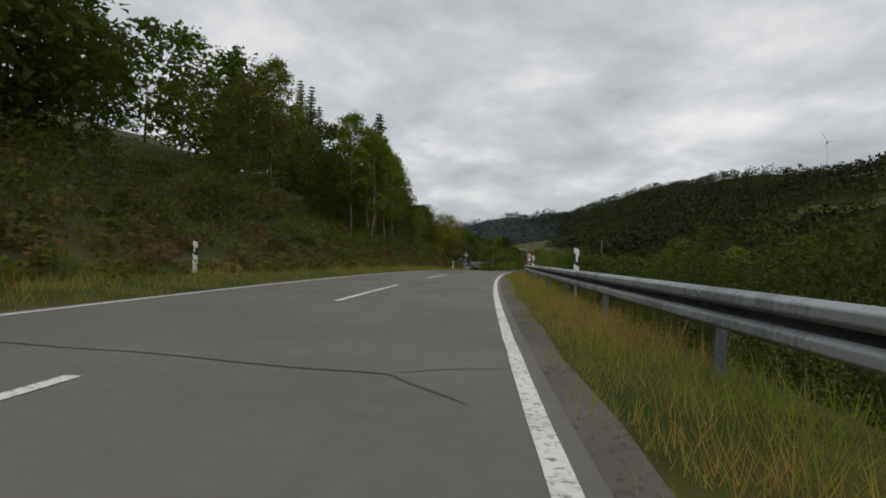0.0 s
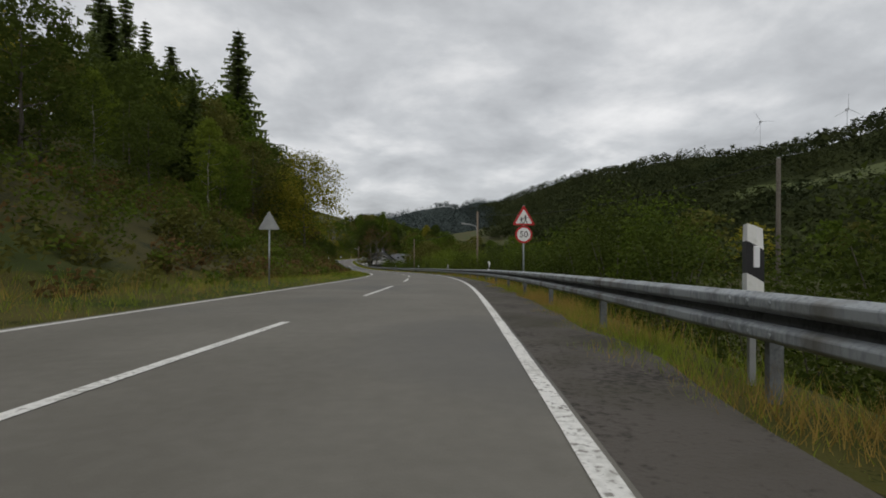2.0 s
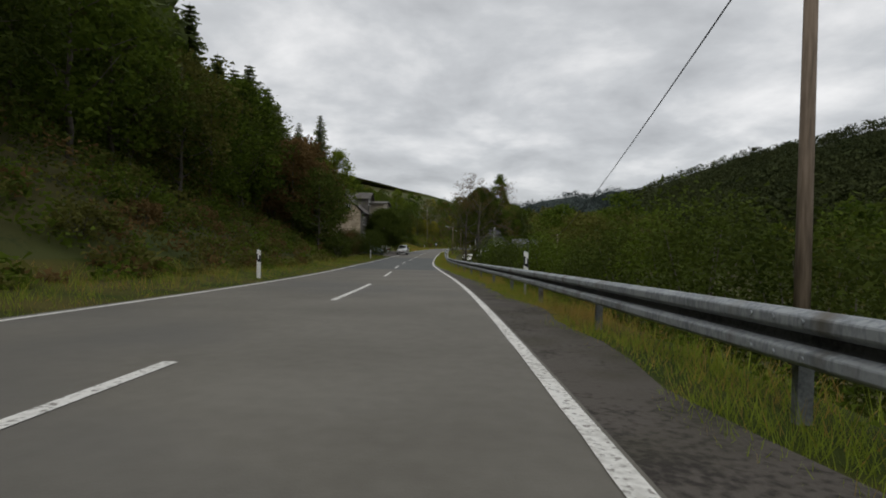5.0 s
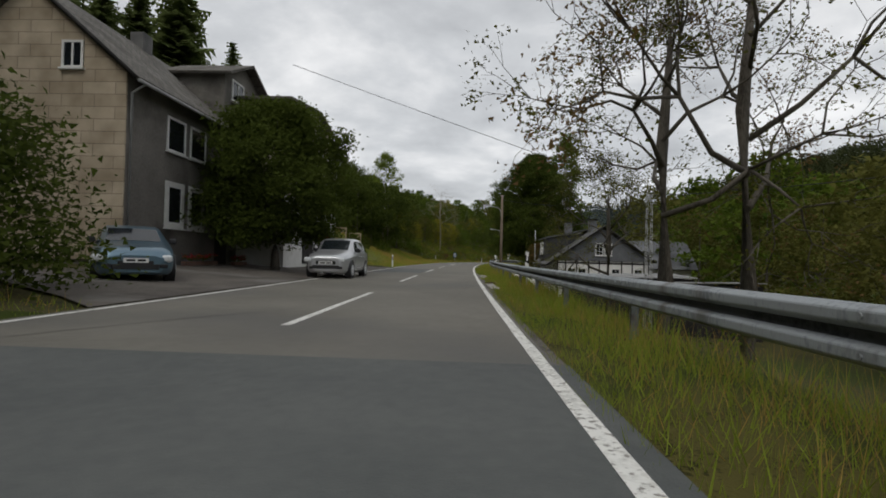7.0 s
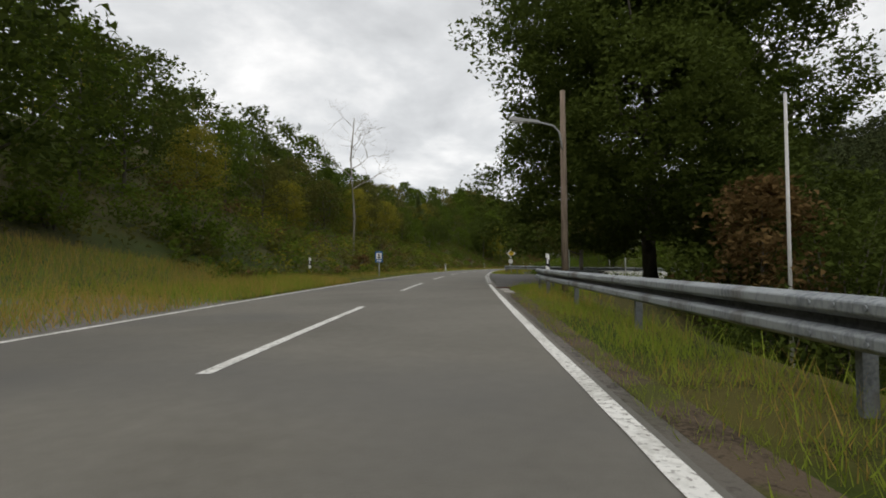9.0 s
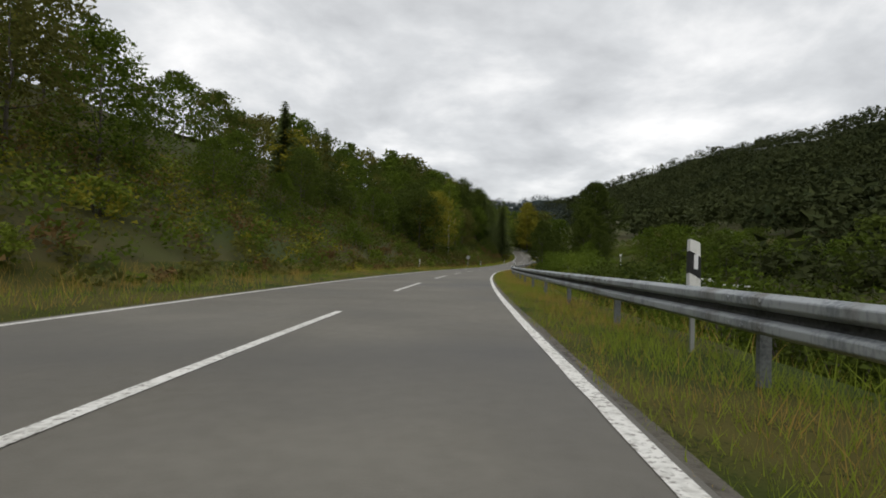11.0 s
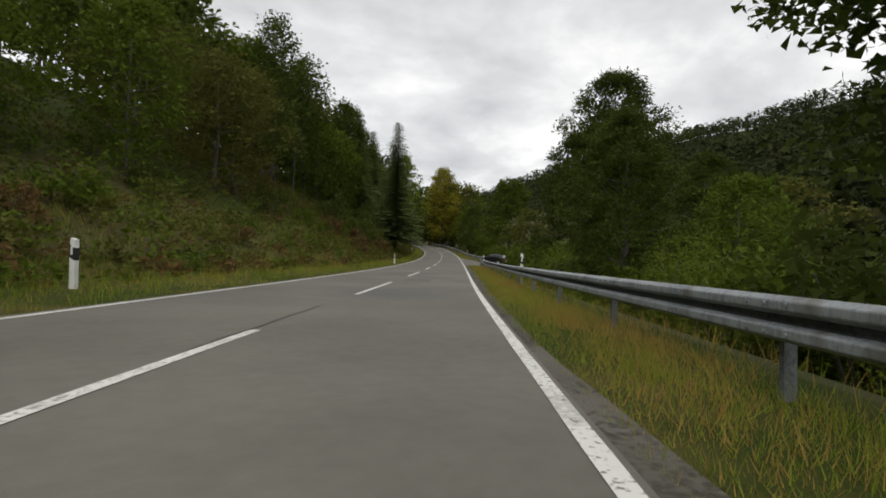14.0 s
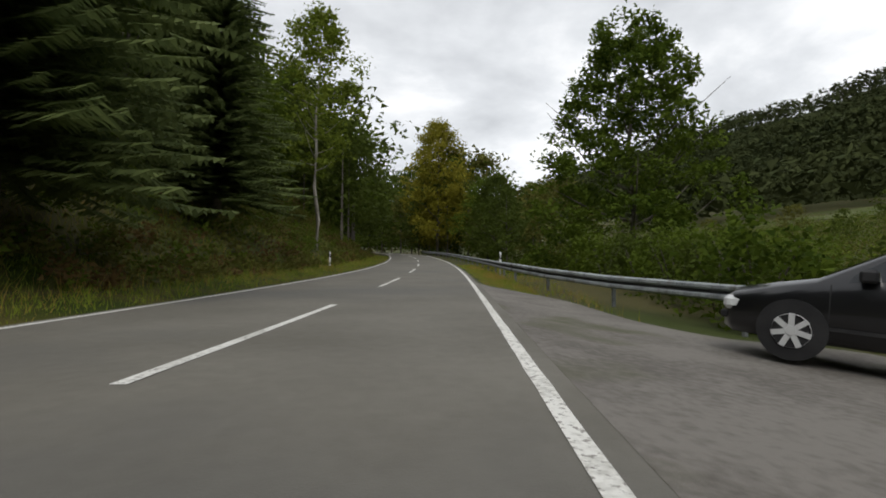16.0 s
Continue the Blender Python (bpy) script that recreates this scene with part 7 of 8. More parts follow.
def chimney(x, y, z0, z1, w, vane=False):
    c = part("chimney", prism(bmesh.new(), [(x - w * 0.6, z0), (x + w * 0.6, z0), (x + w * 0.5, z1), (x - w * 0.5, z1)], y - w * 0.5, y + w * 0.5), SLATE_DARK, H3)
    part("cowl", boxes((x - w * 0.75, y - w * 0.7, z1 + 0.08, x + w * 0.75, y + w * 0.7, z1 + 0.16), (x - w * 0.5, y - w * 0.45, z1, x + w * 0.5, y + w * 0.45, z1 + 0.08)), TIMBER, c)
    if vane:
        bm = boxes((x - 0.012, y - 0.012, z1 + 0.16, x + 0.012, y + 0.012, z1 + 0.75))
        prism(bm, [(x - 0.2, z1 + 0.55), (x - 0.05, z1 + 0.5), (x + 0.16, z1 + 0.62), (x + 0.2, z1 + 0.82), (x + 0.05, z1 + 0.68), (x - 0.12, z1 + 0.72)], y - 0.01, y + 0.01)
        part("weather_vane", bm, TIMBER, c)


chimney(-1.5, 12.4, 6.3, 8.75, 0.8, True)
chimney(-0.2, 4.4, 6.9, 8.45, 0.75)
chimney(0.4, 6.4, 6.9, 8.1, 0.5)
part("skylight", boxes((-0.4, -0.45, 0, 0.4, 0.45, 0.07)), GLASS, H3, at=Matrix.LocRotScale((-2.4, 3.6, 6.1), Euler((0, radians(-35), 0)), None))
# its back wing
W3 = thing("house_wing", stand(271.5, 19.5, -3.4), "slate-roofed back wing with skylights below the road", "house")
part("wall", boxes((-3.5, -3.2, -0.8, 3.5, 3.2, 3.8)), WHITE_WALL, W3)
bm = bmesh.new()
slab(bm, (-3.9, -3.9, 3.5), (3.9, -3.9, 3.5), (3.9, 0, 6.6), (-3.9, 0, 6.6), 0.15)
slab(bm, (-3.9, 0, 6.6), (3.9, 0, 6.6), (3.9, 3.9, 3.5), (-3.9, 3.9, 3.5), 0.15)
part("roof", bm, SLATE_DARK, W3)
for x in (-1.2, 1.0):
    part("skylight", boxes((-0.4, -0.5, 0, 0.4, 0.5, 0.08)), GLASS, W3, at=Matrix.LocRotScale((x, -2.1, 5.05), Euler((radians(38.5), 0, 0)), None))
# sheds with pale flat roofs between the house and the road
ROOF_SHEET = material("pale_roof_sheet", (0.22, 0.22, 0.22), (0.38, 0.38, 0.37), rough=0.45, scale=0.8, fine=0.6, stain=(0.13, 0.12, 0.11), stain_scale=0.5, stain_at=(0.5, 0.7))
for s, d, z, w, l, tilt in ((252.2, 12.0, -0.3, 9.5, 4.8, 2.0), (247.5, 15.5, -0.55, 8.0, 4.0, -1.5)):
    sh_ = thing("shed", stand(s, d, 0), "low shed with a pale sheet-metal roof", "shed", "sheds below the road")
    g = on_ground(s, d)
    part("wall", boxes((-w / 2 + 0.2, -l / 2 + 0.2, g - 0.4, w / 2 - 0.2, l / 2 - 0.2, z - 0.1)), TIMBER, sh_)
    for k in range(int(w)):
        x = -w / 2 + (k + 0.5) * w / int(w)
        part("roof_sheet", boxes((-w / int(w) / 2 + 0.02, -l / 2, 0, w / int(w) / 2 - 0.02, l / 2, 0.05)), ROOF_SHEET, sh_, at=Matrix.LocRotScale((x, 0, z + x * 0.02), Euler((radians(tilt), radians(-1.2 + (k % 3)), 0)), None))
# white tarpaulin wall along the slope, and the garden fence
tp = thing("white_awning", stand(268.5, 4.6, -2.1), "long white sloping awning behind the guard rail", "awning")
bm = bmesh.new()
slab(bm, (-0.6, -7.5, 0.3), (1.6, -7.5, 0.5), (1.6, 8.0, 1.35), (-0.6, 8.0, 1.15), 0.06)
part("sheet", bm, WHITE_WALL, tp)
for y in (-7, -2.3, 2.6, 7.4):
    part("support", boxes((-0.55, y - 0.05, -1.6, -0.45, y + 0.05, 0.75 + y * 0.055)), TIMBER, tp)
    part("support", boxes((1.4, y - 0.05, -2.0, 1.5, y + 0.05, 0.85 + y * 0.055)), TIMBER, tp)

# terrace wall and wooden frames in the garden, clipped bushes
LAWN_BUSH = make_bush(51, 1.3, 1.5, 60, 46, 0.075, LEAF_DARK, "clipped round dark green garden bush", name="garden_bush", group="garden bushes")
for s, d, k in ((252.7, -9.6, 0.95), (251.0, -10.6, 0.6), (256, -10.4, 0.8), (259.5, -12.2, 0.9), (262.3, -11.6, 0.7), (249.8, -14.5, 1.0)):
    plant(LAWN_BUSH, s, d, k)
WOOD_PALE = material("pale_timber", (0.26, 0.20, 0.13), (0.42, 0.34, 0.23), rough=0.85, scale=2, bump=0.2)
for s, d in ((257.8, -12.8), (260.6, -12.1)):
    f_ = thing("garden_trellis", stand(s, d, on_ground(s, d)), "pale wooden frame standing on the lawn", "garden frame", "garden frames")
    hh = 1.25
    for x in (-0.55, 0.55):
        part("post", boxes((x - 0.05, -0.05, -0.2, x + 0.05, 0.05, hh)), WOOD_PALE, f_)
    part("rail", boxes((-0.6, -0.04, hh - 0.1, 0.6, 0.04, hh)), WOOD_PALE, f_)
    part("brace", tube(bmesh.new(), [(-0.5, 0, 0.2), (0.5, 0, hh - 0.15)], [0.035, 0.035], 5), WOOD_PALE, f_)
rk = np.random.default_rng(9)
for i in range(7):
    s, d = 256.6 + rk.random() * 1.8, -14.4 + rk.random() * 0.9
    bm = bmesh.new()
    bmesh.ops.create_icosphere(bm, subdivisions=2, radius=0.22 + rk.random() * 0.16)
    for v in bm.verts:
        v.co *= 0.8 + 0.45 * noise.noise(v.co * 3 + Vector((i, 0, 0)))
    tagged(part("boulder", bm, WHITE_WALL, at=stand(s, d, on_ground(s, d) + 0.1, rk.random() * 90)), "pale rounded boulder on the garden slope", "boulder", "garden boulders")

# big brown-green bush and the lime tree before the house
THICKET = make_bush(52, 3.6, 6.2, 300, 75, 0.12, LEAF_DARK, "large rounded dark green thicket beside the drive", name="thicket", stems=9)
plant(THICKET, 217.6, -10.4, 0.95, turn=20)
THICKET2 = make_bush(53, 3.2, 4.5, 180, 70, 0.12, LEAF_BROWN, "reddish-brown twiggy thicket beside the drive", name="thicket", stems=9)
plant(THICKET2, 215.2, -12.0, 0.95, turn=70)
plant(BIG["round"], 232.6, -8.95, 1.0)
for s, d, k in ((207, -14, 1.0), (202, -12.5, 0.85), (198, -11.5, 0.8), (210, -20, 1.1), (214, -22, 1.0), (205, -19, 1.0)):
    plant(TREES["broad"], s, d, k)
for s, d, k in ((209.5, -16.5, 1.3), (204, -13.0, 1.0), (213.5, -18.0, 1.2), (201, -15, 1.1)):
    plant(TREES["brown"], s, d, k)
for s, d, k in ((199, -9.8, 1.0), (202.5, -10.4, 1.2), (206, -11.0, 1.2), (209, -12.5, 1.3), (212, -14.5, 1.3), (216, -16.5, 1.3), (220, -17.5, 1.2)):
    plant(BUSH["dark"], s, d, k)
plant(TREES["birch"], 205, -11.0, 0.85)

# ---- sparse trees beyond the guard rail ----
def sparse_tree(seed, height, spread, label, leafy, leaf, girth=1.0, bark=None):
    rng = np.random.default_rng(seed)
    t = thing("tree", Matrix.Translation((0, -60, -200)), label, "tree", "half-bare trees")
    bm = bmesh.new()
    trunk_top = height * 0.55
    tube(bm, [(0, 0, -0.4), (0.15, 0, trunk_top * 0.4), (-0.1, 0.1, trunk_top), (0.2, 0, height * 0.8)], [0.26 * girth, 0.2 * girth, 0.15 * girth, 0.06 * girth], 9)
    part("trunk", bm, bark or BARK, t)
    ends, bm = [], bmesh.new()

    def fork(p, v, length, r, depth):
        q = p + v * length
        mid_ = p.lerp(q, 0.5) + Vector(rng.normal(size=3)) * length * 0.06
        tube(bm, [tuple(p), tuple(mid_), tuple(q)], [r, r * 0.8, r * 0.55], 5 if depth < 3 else 3)
        if depth == 4:
            ends.append(q)
            return
        if depth > 1:
            ends.append(mid_)
        for k in range(3 if depth < 3 else 2):
            w = (v + Vector(rng.normal(size=3)) * 0.55 + Vector((0, 0, 0.08))).normalized()
            fork(q, w, length * (0.62 + 0.2 * rng.random()), r * 0.55, depth + 1)
    for k in range(7):
        a = k * 2.4 + rng.normal() * 0.3
        fork(Vector((0, 0, height * (0.38 + 0.06 * k))), Vector((math.cos(a), math.sin(a), 0.55 + 0.08 * k)).normalized(), spread * 0.36 * (1.1 - 0.07 * k), (0.085 - 0.007 * k) * girth, 0)
    part("branchwork", bm, bark or BARK, t)
    pts = np.array([tuple(e) for e in ends])
    if leafy:
        part("leaves", soup("leaves", leaves(rng, pts, np.full(len(pts), 0.32), leafy, 0.085), 3, leaf), parent=t)
    return t


BARE_A = sparse_tree(81, 11.5, 6.6, "half-bare roadside tree with thin rusty autumn leaves", 17, LEAF_BROWN)
BARE_B = sparse_tree(82, 10.5, 5.4, "half-bare roadside tree with thin olive leaves", 17, LEAF_OLIVE)
plant(BARE_A, 223.0, 6.3, 1.08, turn=40, squash=1.14)
plant(BARE_B, 223.2, 4.3, 1.0)
plant(BARE_B, 227.4, 4.2, 0.58, turn=110)
LEAFLESS = sparse_tree(83, 11, 3.4, "tall leafless pale tree above the bank", 0, LEAF_OLIVE, 0.42, BARK_PALE)
plant(LEAFLESS, 320.2, -13.0, 1.5)
for s, d, k in ((236, 20, 0.9), (247, 24, 1.0), (224, 24, 0.8), (262, 27, 1.0), (275, 26, 1.0)):
    plant(TREES["olive"], s, d, k)

# ---- caravans on the river meadow ----
VAN_WHITE = material("caravan_white", (0.46, 0.46, 0.445), (0.62, 0.62, 0.605), rough=0.35, scale=2, stain=(0.45, 0.45, 0.4), stain_scale=1.5, stain_at=(0.55, 0.75))


def caravan(s, d, turn, label):
    z = on_ground(s, d)
    c = thing("caravan", stand(s, d, z, turn, 0.86), label, "caravan", "caravans on the meadow")
    prof = [(-2.9, 0.55), (-3.05, 1.2), (-2.75, 2.3), (-2.2, 2.62), (2.3, 2.66), (2.85, 2.3), (3.0, 1.2), (2.85, 0.55)]
    bm = bmesh.new()
    prism(bm, prof, -1.15, 1.15, "x")
    bmesh.ops.bevel(bm, geom=[e for e in bm.edges if abs(e.verts[0].co.x - e.verts[1].co.x) < 1e-4], offset=0.08, segments=2, affect="EDGES")
    body = part("body", bm, VAN_WHITE, c)
    for y in (-1.6, 0.9):
        for x in (-1.16, 1.16):
            part("side_window", boxes((x - 0.01, y, 1.35, x + 0.01, y + 1.1, 1.95)), GLASS, body)
    part("end_window", boxes((-0.75, -2.98, 1.5, 0.75, -2.9, 2.05)), GLASS, body)
    for y in (-1.9, 0.2, 1.6):
        part("roof_vent", boxes((-0.3, y, 2.62, 0.3, y + 0.5, 2.74), bevel=0.03), SIGN_WHITE, body)
    for x in (-1.0, 1.0):
        bm = bmesh.new()
        bmesh.ops.create_cone(bm, cap_ends=True, segments=16, radius1=0.32, radius2=0.32, depth=0.2, matrix=Matrix.Translation((x, 0.1, 0.32)) @ Euler((0, radians(90), 0)).to_matrix().to_4x4())
        part("wheel", bm, BLACK, c)
    part("drawbar", boxes((-0.06, -3.9, 0.42, 0.06, -2.8, 0.52)), STEEL, c)


for i, (s, d, a) in enumerate(((411, 13.5, 70), (416, 17.5, 80), (421, 13.8, 60), (413, 23, 85), (424, 20, 75), (420, 26, 95), (430, 15, 70), (432, 24, 80), (410, 30, 80), (427, 31, 90), (404, 22, 75), (403, 28, 88))):
    caravan(s, d, a, "white touring caravan parked on the meadow")


# ---- parked cars ----
def car_paint(name, colour, metal=0.6):
    m = material(name, tuple(c * 0.9 for c in colour), colour, rough=0.28, metal=metal, scale=2, fine=0.1, spec=0.5)
    m.node_tree.nodes["Principled BSDF"].inputs["Coat Weight"].default_value = 0.6
    return m


RUBBER = material("tyre_rubber", (0.012, 0.012, 0.012), (0.028, 0.028, 0.028), rough=0.85, scale=8)
ALLOY = material("alloy_rim", (0.62, 0.63, 0.64), (0.75, 0.76, 0.77), rough=0.35, metal=0.3, scale=6)
CHROME = material("chrome_trim", (0.55, 0.55, 0.56), (0.65, 0.65, 0.66), rough=0.15, metal=1.0)
RED_LENS = material("red_lens", (0.35, 0.01, 0.012), (0.45, 0.02, 0.02), rough=0.15)
CLEAR_LENS = material("clear_lens", (0.55, 0.57, 0.58), (0.72, 0.74, 0.75), rough=0.1, scale=20)
CAR_GLASS = glass_mat()
CAR_GLASS.name = "car_glass"


def car(at, label, paint, length, width, belt, roof_z, stations, wheel_y, wheel_r, spokes=6, trim=False):
    """stations: (y from the nose 0 to the tail, half width, bottom, belt height, top height, top half width share). The nose looks along -y."""
    c = thing("car", at, label, "car", "parked cars")
    bm = bmesh.new()
    rows = []
    for y, hw, zb, zt, zr, k in stations:
        half = [(hw * 0.86, zb), (hw * 0.97, zb + 0.10), (hw, zb + (zt - zb) * 0.45), (hw * 0.985, zb + (zt - zb) * 0.8), (hw * 0.95, zt), (hw * k, zr - 0.05), (hw * k * 0.86, zr - 0.012), (hw * k * 0.45, zr)]
        rows.append([bm.verts.new((x, y, z)) for x, z in half] + [bm.verts.new((-x, y, z)) for x, z in reversed(half)])
    n = len(rows[0])
    for r0, r1 in zip(rows, rows[1:]):
        for i in range(n):
            f = bm.faces.new((r0[i], r0[(i + 1) % n], r1[(i + 1) % n], r1[i]))
            f.smooth = True
    bm.faces.new(rows[0][::-1])
    bm.faces.new(rows[-1])
    bmesh.ops.recalc_face_normals(bm, faces=bm.faces[:])
    # round wheel arches are added below as black discs, for the recesses' shade
    body = part("body", bm, paint, c)

    def pt(i, side, j0, j1, u, out=0.006):
        a, b = rows_co[i][j0], rows_co[i][j1]
        p = a.lerp(b, u)
        return Vector((side * (p.x + out), p.y, p.z + out * 0.3))
    rows_co = [[Vector((x, y, z)) for x, z in [(hw * 0.86, zb), (hw * 0.97, zb + 0.10), (hw, zb + (zt - zb) * 0.45), (hw * 0.985, zb + (zt - zb) * 0.8), (hw * 0.95, zt), (hw * k, zr - 0.05), (hw * k * 0.86, zr - 0.012), (hw * k * 0.45, zr)]] for y, hw, zb, zt, zr, k in stations]
    cabin = [i for i, st in enumerate(stations) if st[4] > roof_z - 0.13]
    first, last = cabin[0], cabin[-1]
    # side windows: from the windscreen's foot to the tail
    for side in (-1, 1):
        spans = [(first - 1, first, 0.25, 1.0)] + [(i, i + 1, 0.0, 1.0) for i in range(first, last)] + [(last, last + 1, 0.0, 0.55)]
        for i, j, u0, u1 in spans:
            if j >= len(stations):
                continue
            q = []
            for u, (lo, hi) in ((u0, (0.12, 0.9)), (u1, (0.12, 0.9))):
                a0, a1 = pt(i, side, 4, 5, lo), pt(j, side, 4, 5, lo)
                b0, b1 = pt(i, side, 4, 5, hi), pt(j, side, 4, 5, hi)
                inset = 0.035 if u in (0.0, 1.0) else 0.0
                uu = u + inset if u == u0 else u - inset
                q.append((a0.lerp(a1, uu), b0.lerp(b1, uu)))
            part("side_window", mesh_of("side_window", [q[0][0], q[1][0], q[1][1], q[0][1]], [(0, 1, 2, 3)], CAR_GLASS), parent=body)
    # windscreen and rear window
    for i, j, nm in ((first - 1, first, "windscreen"), (last + 1, last, "rear_window")):
        if not 0 <= i < len(stations):
            continue
        pts = []
        for u in (0.08, 0.93):
            for s_ in (-1, 1):
                p = rows_co[i][6].lerp(rows_co[j][6], u)
                pts.append(Vector((s_ * p.x * 0.98, p.y, p.z + 0.014)))
            p = rows_co[i][7].lerp(rows_co[j][7], u)
            pts.append(Vector((0, p.y, p.z + 0.016)))
        part(nm, mesh_of(nm, pts, [(0, 2, 5, 3), (2, 1, 4, 5)], CAR_GLASS), parent=body)
    # doors, handles, sills
    hw = max(st[1] for st in stations)
    y0, y1 = stations[first - 1][0] + 0.15, stations[last][0]
    for side in (-1, 1):
        for y in (y0, (y0 + y1) / 2 + 0.05, y1 - 0.05):
            i = max(k for k, st in enumerate(stations[:-1]) if st[0] <= y)
            u = (y - stations[i][0]) / (stations[i + 1][0] - stations[i][0])
            prof = [rows_co[i][j].lerp(rows_co[i + 1][j], u) for j in range(1, 5)]
            vs = [(side * (p.x + 0.004), y + e, p.z) for p in prof for e in (-0.006, 0.006)]
            part("door_gap", mesh_of("door_gap", vs, [(2 * k, 2 * k + 1, 2 * k + 3, 2 * k + 2) for k in range(3)], BLACK), parent=body)
        for y in ((y0 + y1) / 2 - 0.18, y1 - 0.28):
            part("door_handle", boxes((side * hw - 0.02, y - 0.1, belt - 0.17, side * hw + 0.022, y + 0.1, belt - 0.13), bevel=0.008), CHROME if trim else paint, body)
        part("side_trim", boxes((side * hw * 0.985 - 0.01, y0, 0.36, side * hw * 0.985 + 0.014, y1, 0.40)), CHROME if trim else BLACK, body)
        mr = part("door_mirror", boxes((side * (hw + 0.02) - 0.08, y0 + 0.25, belt + 0.02, side * (hw + 0.02) + 0.1, y0 + 0.42, belt + 0.17), bevel=0.03), BLACK, body)
        part("mirror_glass", boxes((side * (hw + 0.02) - 0.06, y0 + 0.42, belt + 0.04, side * (hw + 0.02) + 0.08, y0 + 0.425, belt + 0.15)), CHROME, mr)
        # lamps
        f, b = stations[1], stations[-2]
        part("headlight", boxes((side * f[1] * 0.9 - 0.2, f[0] - 0.12, f[3] - 0.2, side * f[1] * 0.9 + 0.075, f[0] + 0.28, f[3] - 0.02), bevel=0.05), CLEAR_LENS, body)
        part("tail_light", boxes((side * b[1] * 0.9 - 0.06, b[0] - 0.16, b[3] - 0.22, side * b[1] * 0.9 + 0.085, b[0] + 0.13, b[3] + 0.02), bevel=0.03), RED_LENS, body)
        part("fog_lamp", boxes((side * f[1] * 0.75 - 0.09, f[0] - 0.16, 0.36, side * f[1] * 0.75 + 0.09, f[0] - 0.05, 0.46), bevel=0.02), BLACK, body)
    n0, t0 = stations[0], stations[-1]
    part("grille", boxes((-0.38, n0[0] - 0.012, n0[3] - 0.2, 0.38, n0[0] + 0.05, n0[3] - 0.06), bevel=0.02), BLACK, body)
    part("lower_grille", boxes((-0.5, n0[0] - 0.014, n0[2] + 0.06, 0.5, n0[0] + 0.05, n0[2] + 0.2), bevel=0.02), BLACK, body)
    if trim:
        for k in range(5):
            part("grille_bar", boxes((-0.34, n0[0] - 0.02, n0[3] - 0.19 + k * 0.03, 0.34, n0[0] - 0.006, n0[3] - 0.18 + k * 0.03)), CHROME, body)
    for y, s_ in ((n0[0] - 0.02, 1), (t0[0] + 0.02, -1)):
        pl = part("number_plate", boxes((-0.26, y - 0.008, n0[2] + 0.23, 0.26, y + 0.008, n0[2] + 0.34)), SIGN_WHITE, body, "white number plate with plain dark bars")
        part("plate_bar", boxes((-0.2, y - 0.010, n0[2] + 0.26, -0.02, y + 0.010, n0[2] + 0.31), (0.03, y - 0.010, n0[2] + 0.26, 0.2, y + 0.010, n0[2] + 0.31)), SIGN_BLACK, pl)
    part("wiper", tube(bmesh.new(), [(-0.5, stations[first - 1][0] + 0.1, stations[first - 1][4] + 0.03), (0.3, stations[first - 1][0] + 0.16, stations[first - 1][4] + 0.06)], [0.01, 0.008], 5), BLACK, body)
    # wheels
    for y in wheel_y:
        for side in (-1, 1):
            x = side * (hw - 0.10)
            # black disc level with the flank, painting the dark inside the arch
            arch = bmesh.new()
            bmesh.ops.create_cone(arch, cap_ends=True, segments=28, radius1=wheel_r + 0.055, radius2=wheel_r + 0.055, depth=0.235, matrix=Matrix.Translation((side * (hw - 0.112), y, wheel_r + 0.01)) @ Euler((0, radians(90), 0)).to_matrix().to_4x4())
            part("wheel_arch", arch, BLACK, body)
            w = part("wheel", wheel_mesh(wheel_r), parent=c, at=Matrix.Translation((x, y, wheel_r)))
            rim = bmesh.new()
            bmesh.ops.create_cone(rim, cap_ends=False, segments=24, radius1=wheel_r * 0.68, radius2=wheel_r * 0.64, depth=0.05, matrix=Matrix.Translation((side * 0.105, 0, 0)) @ Euler((0, radians(90), 0)).to_matrix().to_4x4())
            bmesh.ops.create_cone(rim, cap_ends=True, segments=12, radius1=0.07, radius2=0.055, depth=0.05, matrix=Matrix.Translation((side * 0.11, 0, 0)) @ Euler((0, radians(90 * side), 0)).to_matrix().to_4x4())
            for k in range(spokes):
                a = k * math.tau / spokes
                q = Matrix.Rotation(a, 4, "X")
                vs = bmesh.ops.create_cube(rim, size=1.0, matrix=q @ Matrix.LocRotScale((side * 0.11, 0, wheel_r * 0.36), None, (0.03, wheel_r * 0.2, wheel_r * 0.62)))["verts"]
            part("rim", rim, ALLOY, w, "silver alloy rim")
    return c


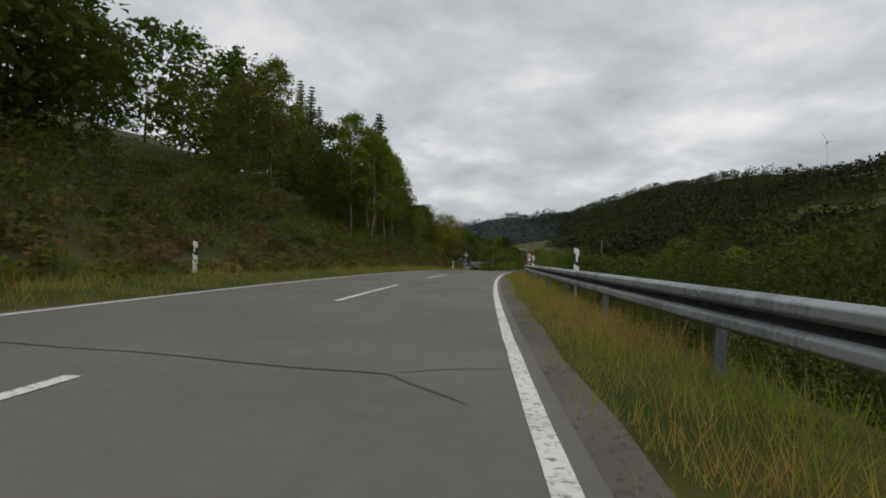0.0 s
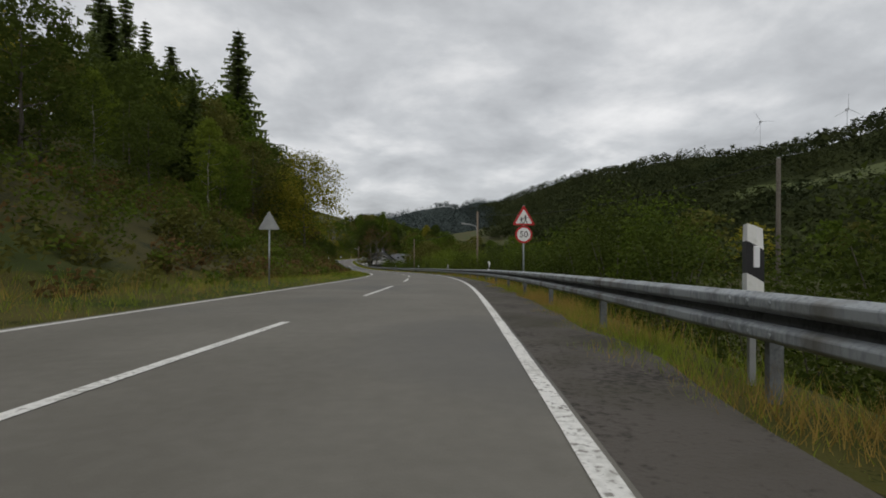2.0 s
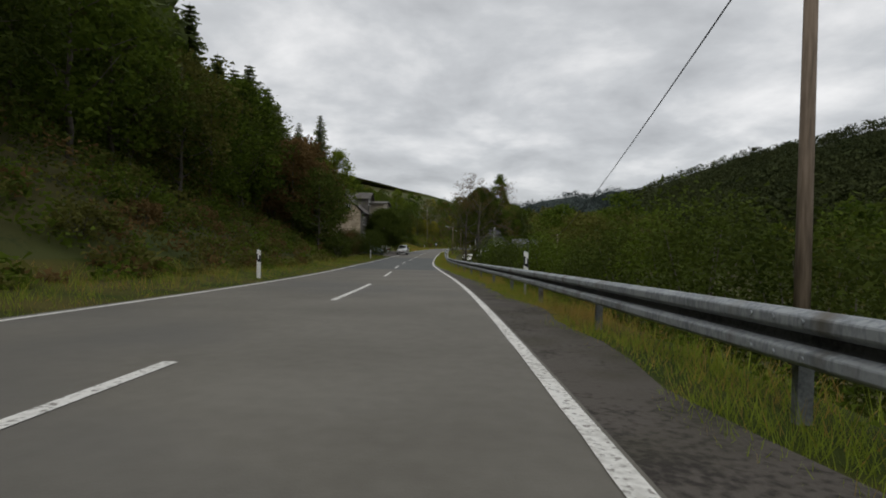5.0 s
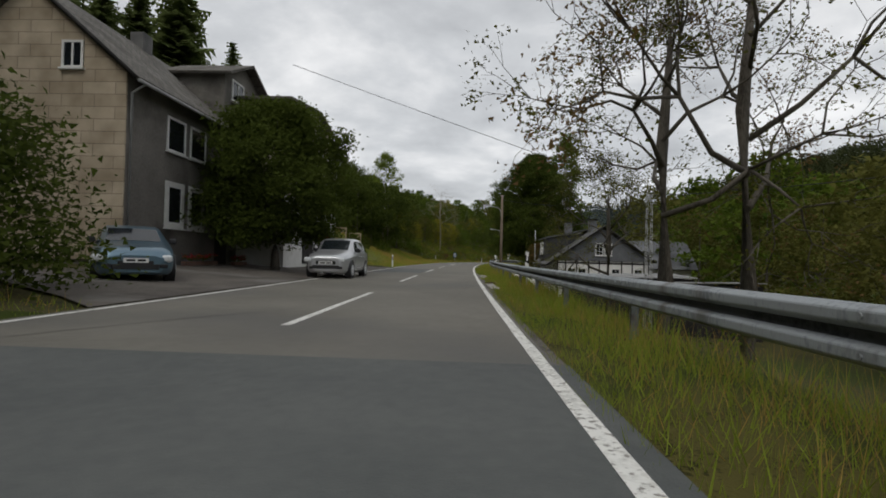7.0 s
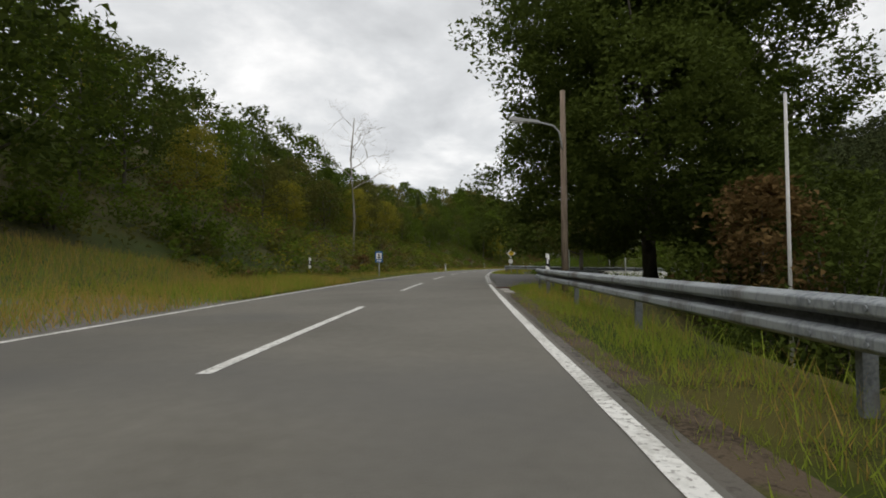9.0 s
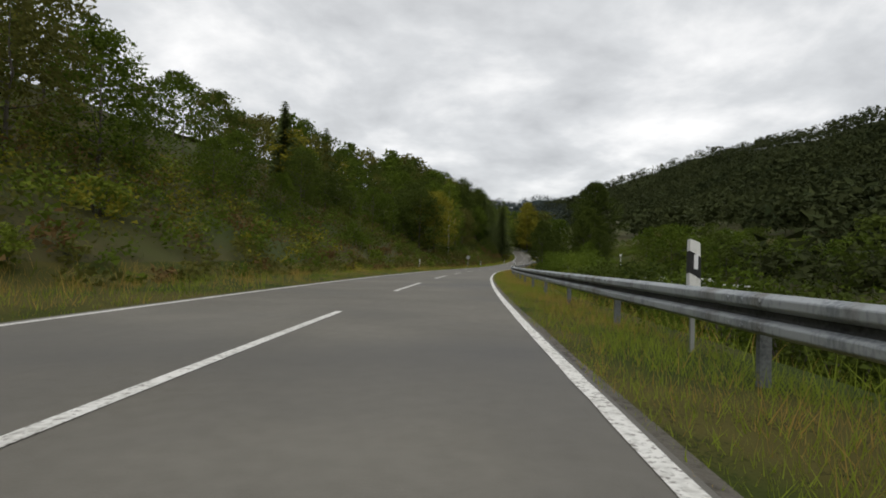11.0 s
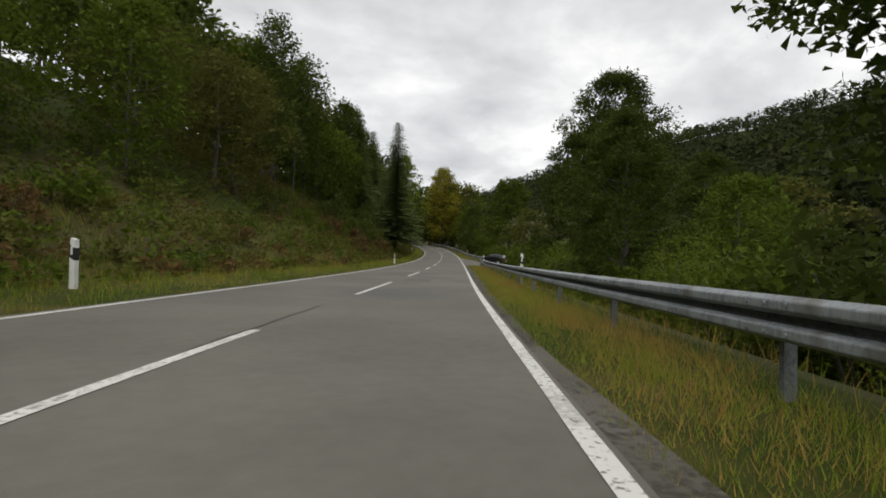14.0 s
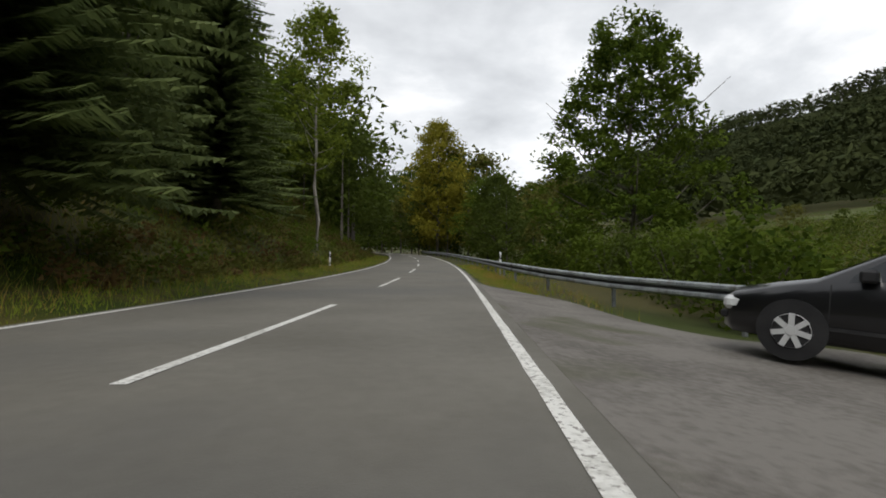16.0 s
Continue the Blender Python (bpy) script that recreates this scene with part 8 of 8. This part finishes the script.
def wheel_mesh(r):
    bm = bmesh.new()
    prof = [(-0.09, r * 0.68), (-0.105, r * 0.85), (-0.095, r * 0.97), (-0.06, r), (0.06, r), (0.095, r * 0.97), (0.105, r * 0.85), (0.09, r * 0.68), (0.03, r * 0.66), (-0.03, r * 0.66)]
    seg = 28
    rings = [[bm.verts.new((x, q * math.cos(k * math.tau / seg), q * math.sin(k * math.tau / seg))) for x, q in prof] for k in range(seg)]
    m = len(prof)
    for k in range(seg):
        for i in range(m):
            f = bm.faces.new((rings[k][i], rings[k][(i + 1) % m], rings[(k + 1) % seg][(i + 1) % m], rings[(k + 1) % seg][i]))
            f.smooth = True
    bmesh.ops.create_cone(bm, cap_ends=True, segments=20, radius1=r * 0.66, radius2=r * 0.66, depth=0.02)
    for v in bm.verts[-40:]:
        v.co = Vector((v.co.z, v.co.y, v.co.x))
    bmesh.ops.recalc_face_normals(bm, faces=bm.faces[:])
    me = bpy.data.meshes.new("wheel")
    bm.to_mesh(me)
    bm.free()
    me.materials.append(RUBBER)
    return me


# silver retro-styled hatchback, half on the road, its nose towards the way we come
car(stand(229.0, -5.72, 0.0, 0), "silver retro-styled hatchback parked half on the road", car_paint("silver_paint", (0.60, 0.61, 0.63)), 4.2, 1.7, 0.98, 1.56,
    [(0.0, 0.52, 0.30, 0.72, 0.78, 0.8), (0.12, 0.70, 0.22, 0.80, 0.88, 0.8), (0.55, 0.80, 0.20, 0.90, 0.98, 0.78), (1.15, 0.83, 0.20, 0.97, 1.06, 0.80), (1.75, 0.84, 0.20, 1.0, 1.50, 0.74), (2.1, 0.84, 0.20, 1.0, 1.56, 0.74),
     (2.9, 0.84, 0.20, 1.0, 1.57, 0.73), (3.5, 0.84, 0.20, 1.0, 1.50, 0.72), (3.95, 0.82, 0.22, 0.98, 1.10, 0.80), (4.15, 0.74, 0.28, 0.80, 0.92, 0.8), (4.22, 0.6, 0.34, 0.7, 0.75, 0.8)],
    (0.78, 3.38), 0.315, 6, True)
# blue-grey hatchback beside the thicket
car(stand(222.1, -8.4, 0.1, 36), "blue-grey hatchback parked on the drive beside the thicket", car_paint("blue_grey_paint", (0.13, 0.21, 0.27)), 4.3, 1.8, 0.95, 1.46,
    [(0.0, 0.58, 0.26, 0.60, 0.66, 0.85), (0.14, 0.78, 0.20, 0.70, 0.80, 0.85), (0.6, 0.87, 0.18, 0.82, 0.91, 0.82), (1.1, 0.89, 0.18, 0.90, 0.99, 0.82), (1.85, 0.90, 0.18, 0.95, 1.38, 0.72), (2.3, 0.90, 0.18, 0.96, 1.46, 0.71),
     (3.1, 0.90, 0.18, 0.97, 1.46, 0.70), (3.7, 0.88, 0.18, 0.97, 1.36, 0.70), (4.1, 0.85, 0.22, 0.95, 1.08, 0.8), (4.25, 0.76, 0.28, 0.78, 0.88, 0.85), (4.32, 0.6, 0.34, 0.6, 0.66, 0.85)],
    (0.88, 3.5), 0.32, 5)
# black hatchback in the lay-by, nose away, towards the road
car(stand(508.4, 3.3, -0.25, 180 + 50, 1.0, -4.8), "glossy black hatchback parked in the lay-by", car_paint("black_paint", (0.010, 0.010, 0.012), 0.2), 4.2, 1.72, 0.92, 1.44,
    [(0.0, 0.55, 0.26, 0.58, 0.64, 0.85), (0.14, 0.74, 0.20, 0.68, 0.77, 0.85), (0.6, 0.83, 0.18, 0.80, 0.88, 0.82), (1.0, 0.85, 0.18, 0.88, 0.96, 0.82), (1.75, 0.86, 0.18, 0.93, 1.37, 0.73), (2.2, 0.86, 0.18, 0.94, 1.44, 0.72),
     (3.0, 0.86, 0.18, 0.96, 1.43, 0.70), (3.5, 0.85, 0.18, 0.98, 1.35, 0.68), (3.9, 0.82, 0.22, 0.96, 1.06, 0.78), (4.08, 0.74, 0.28, 0.78, 0.90, 0.85), (4.15, 0.6, 0.34, 0.6, 0.68, 0.85)],
    (0.80, 3.32), 0.31, 7)
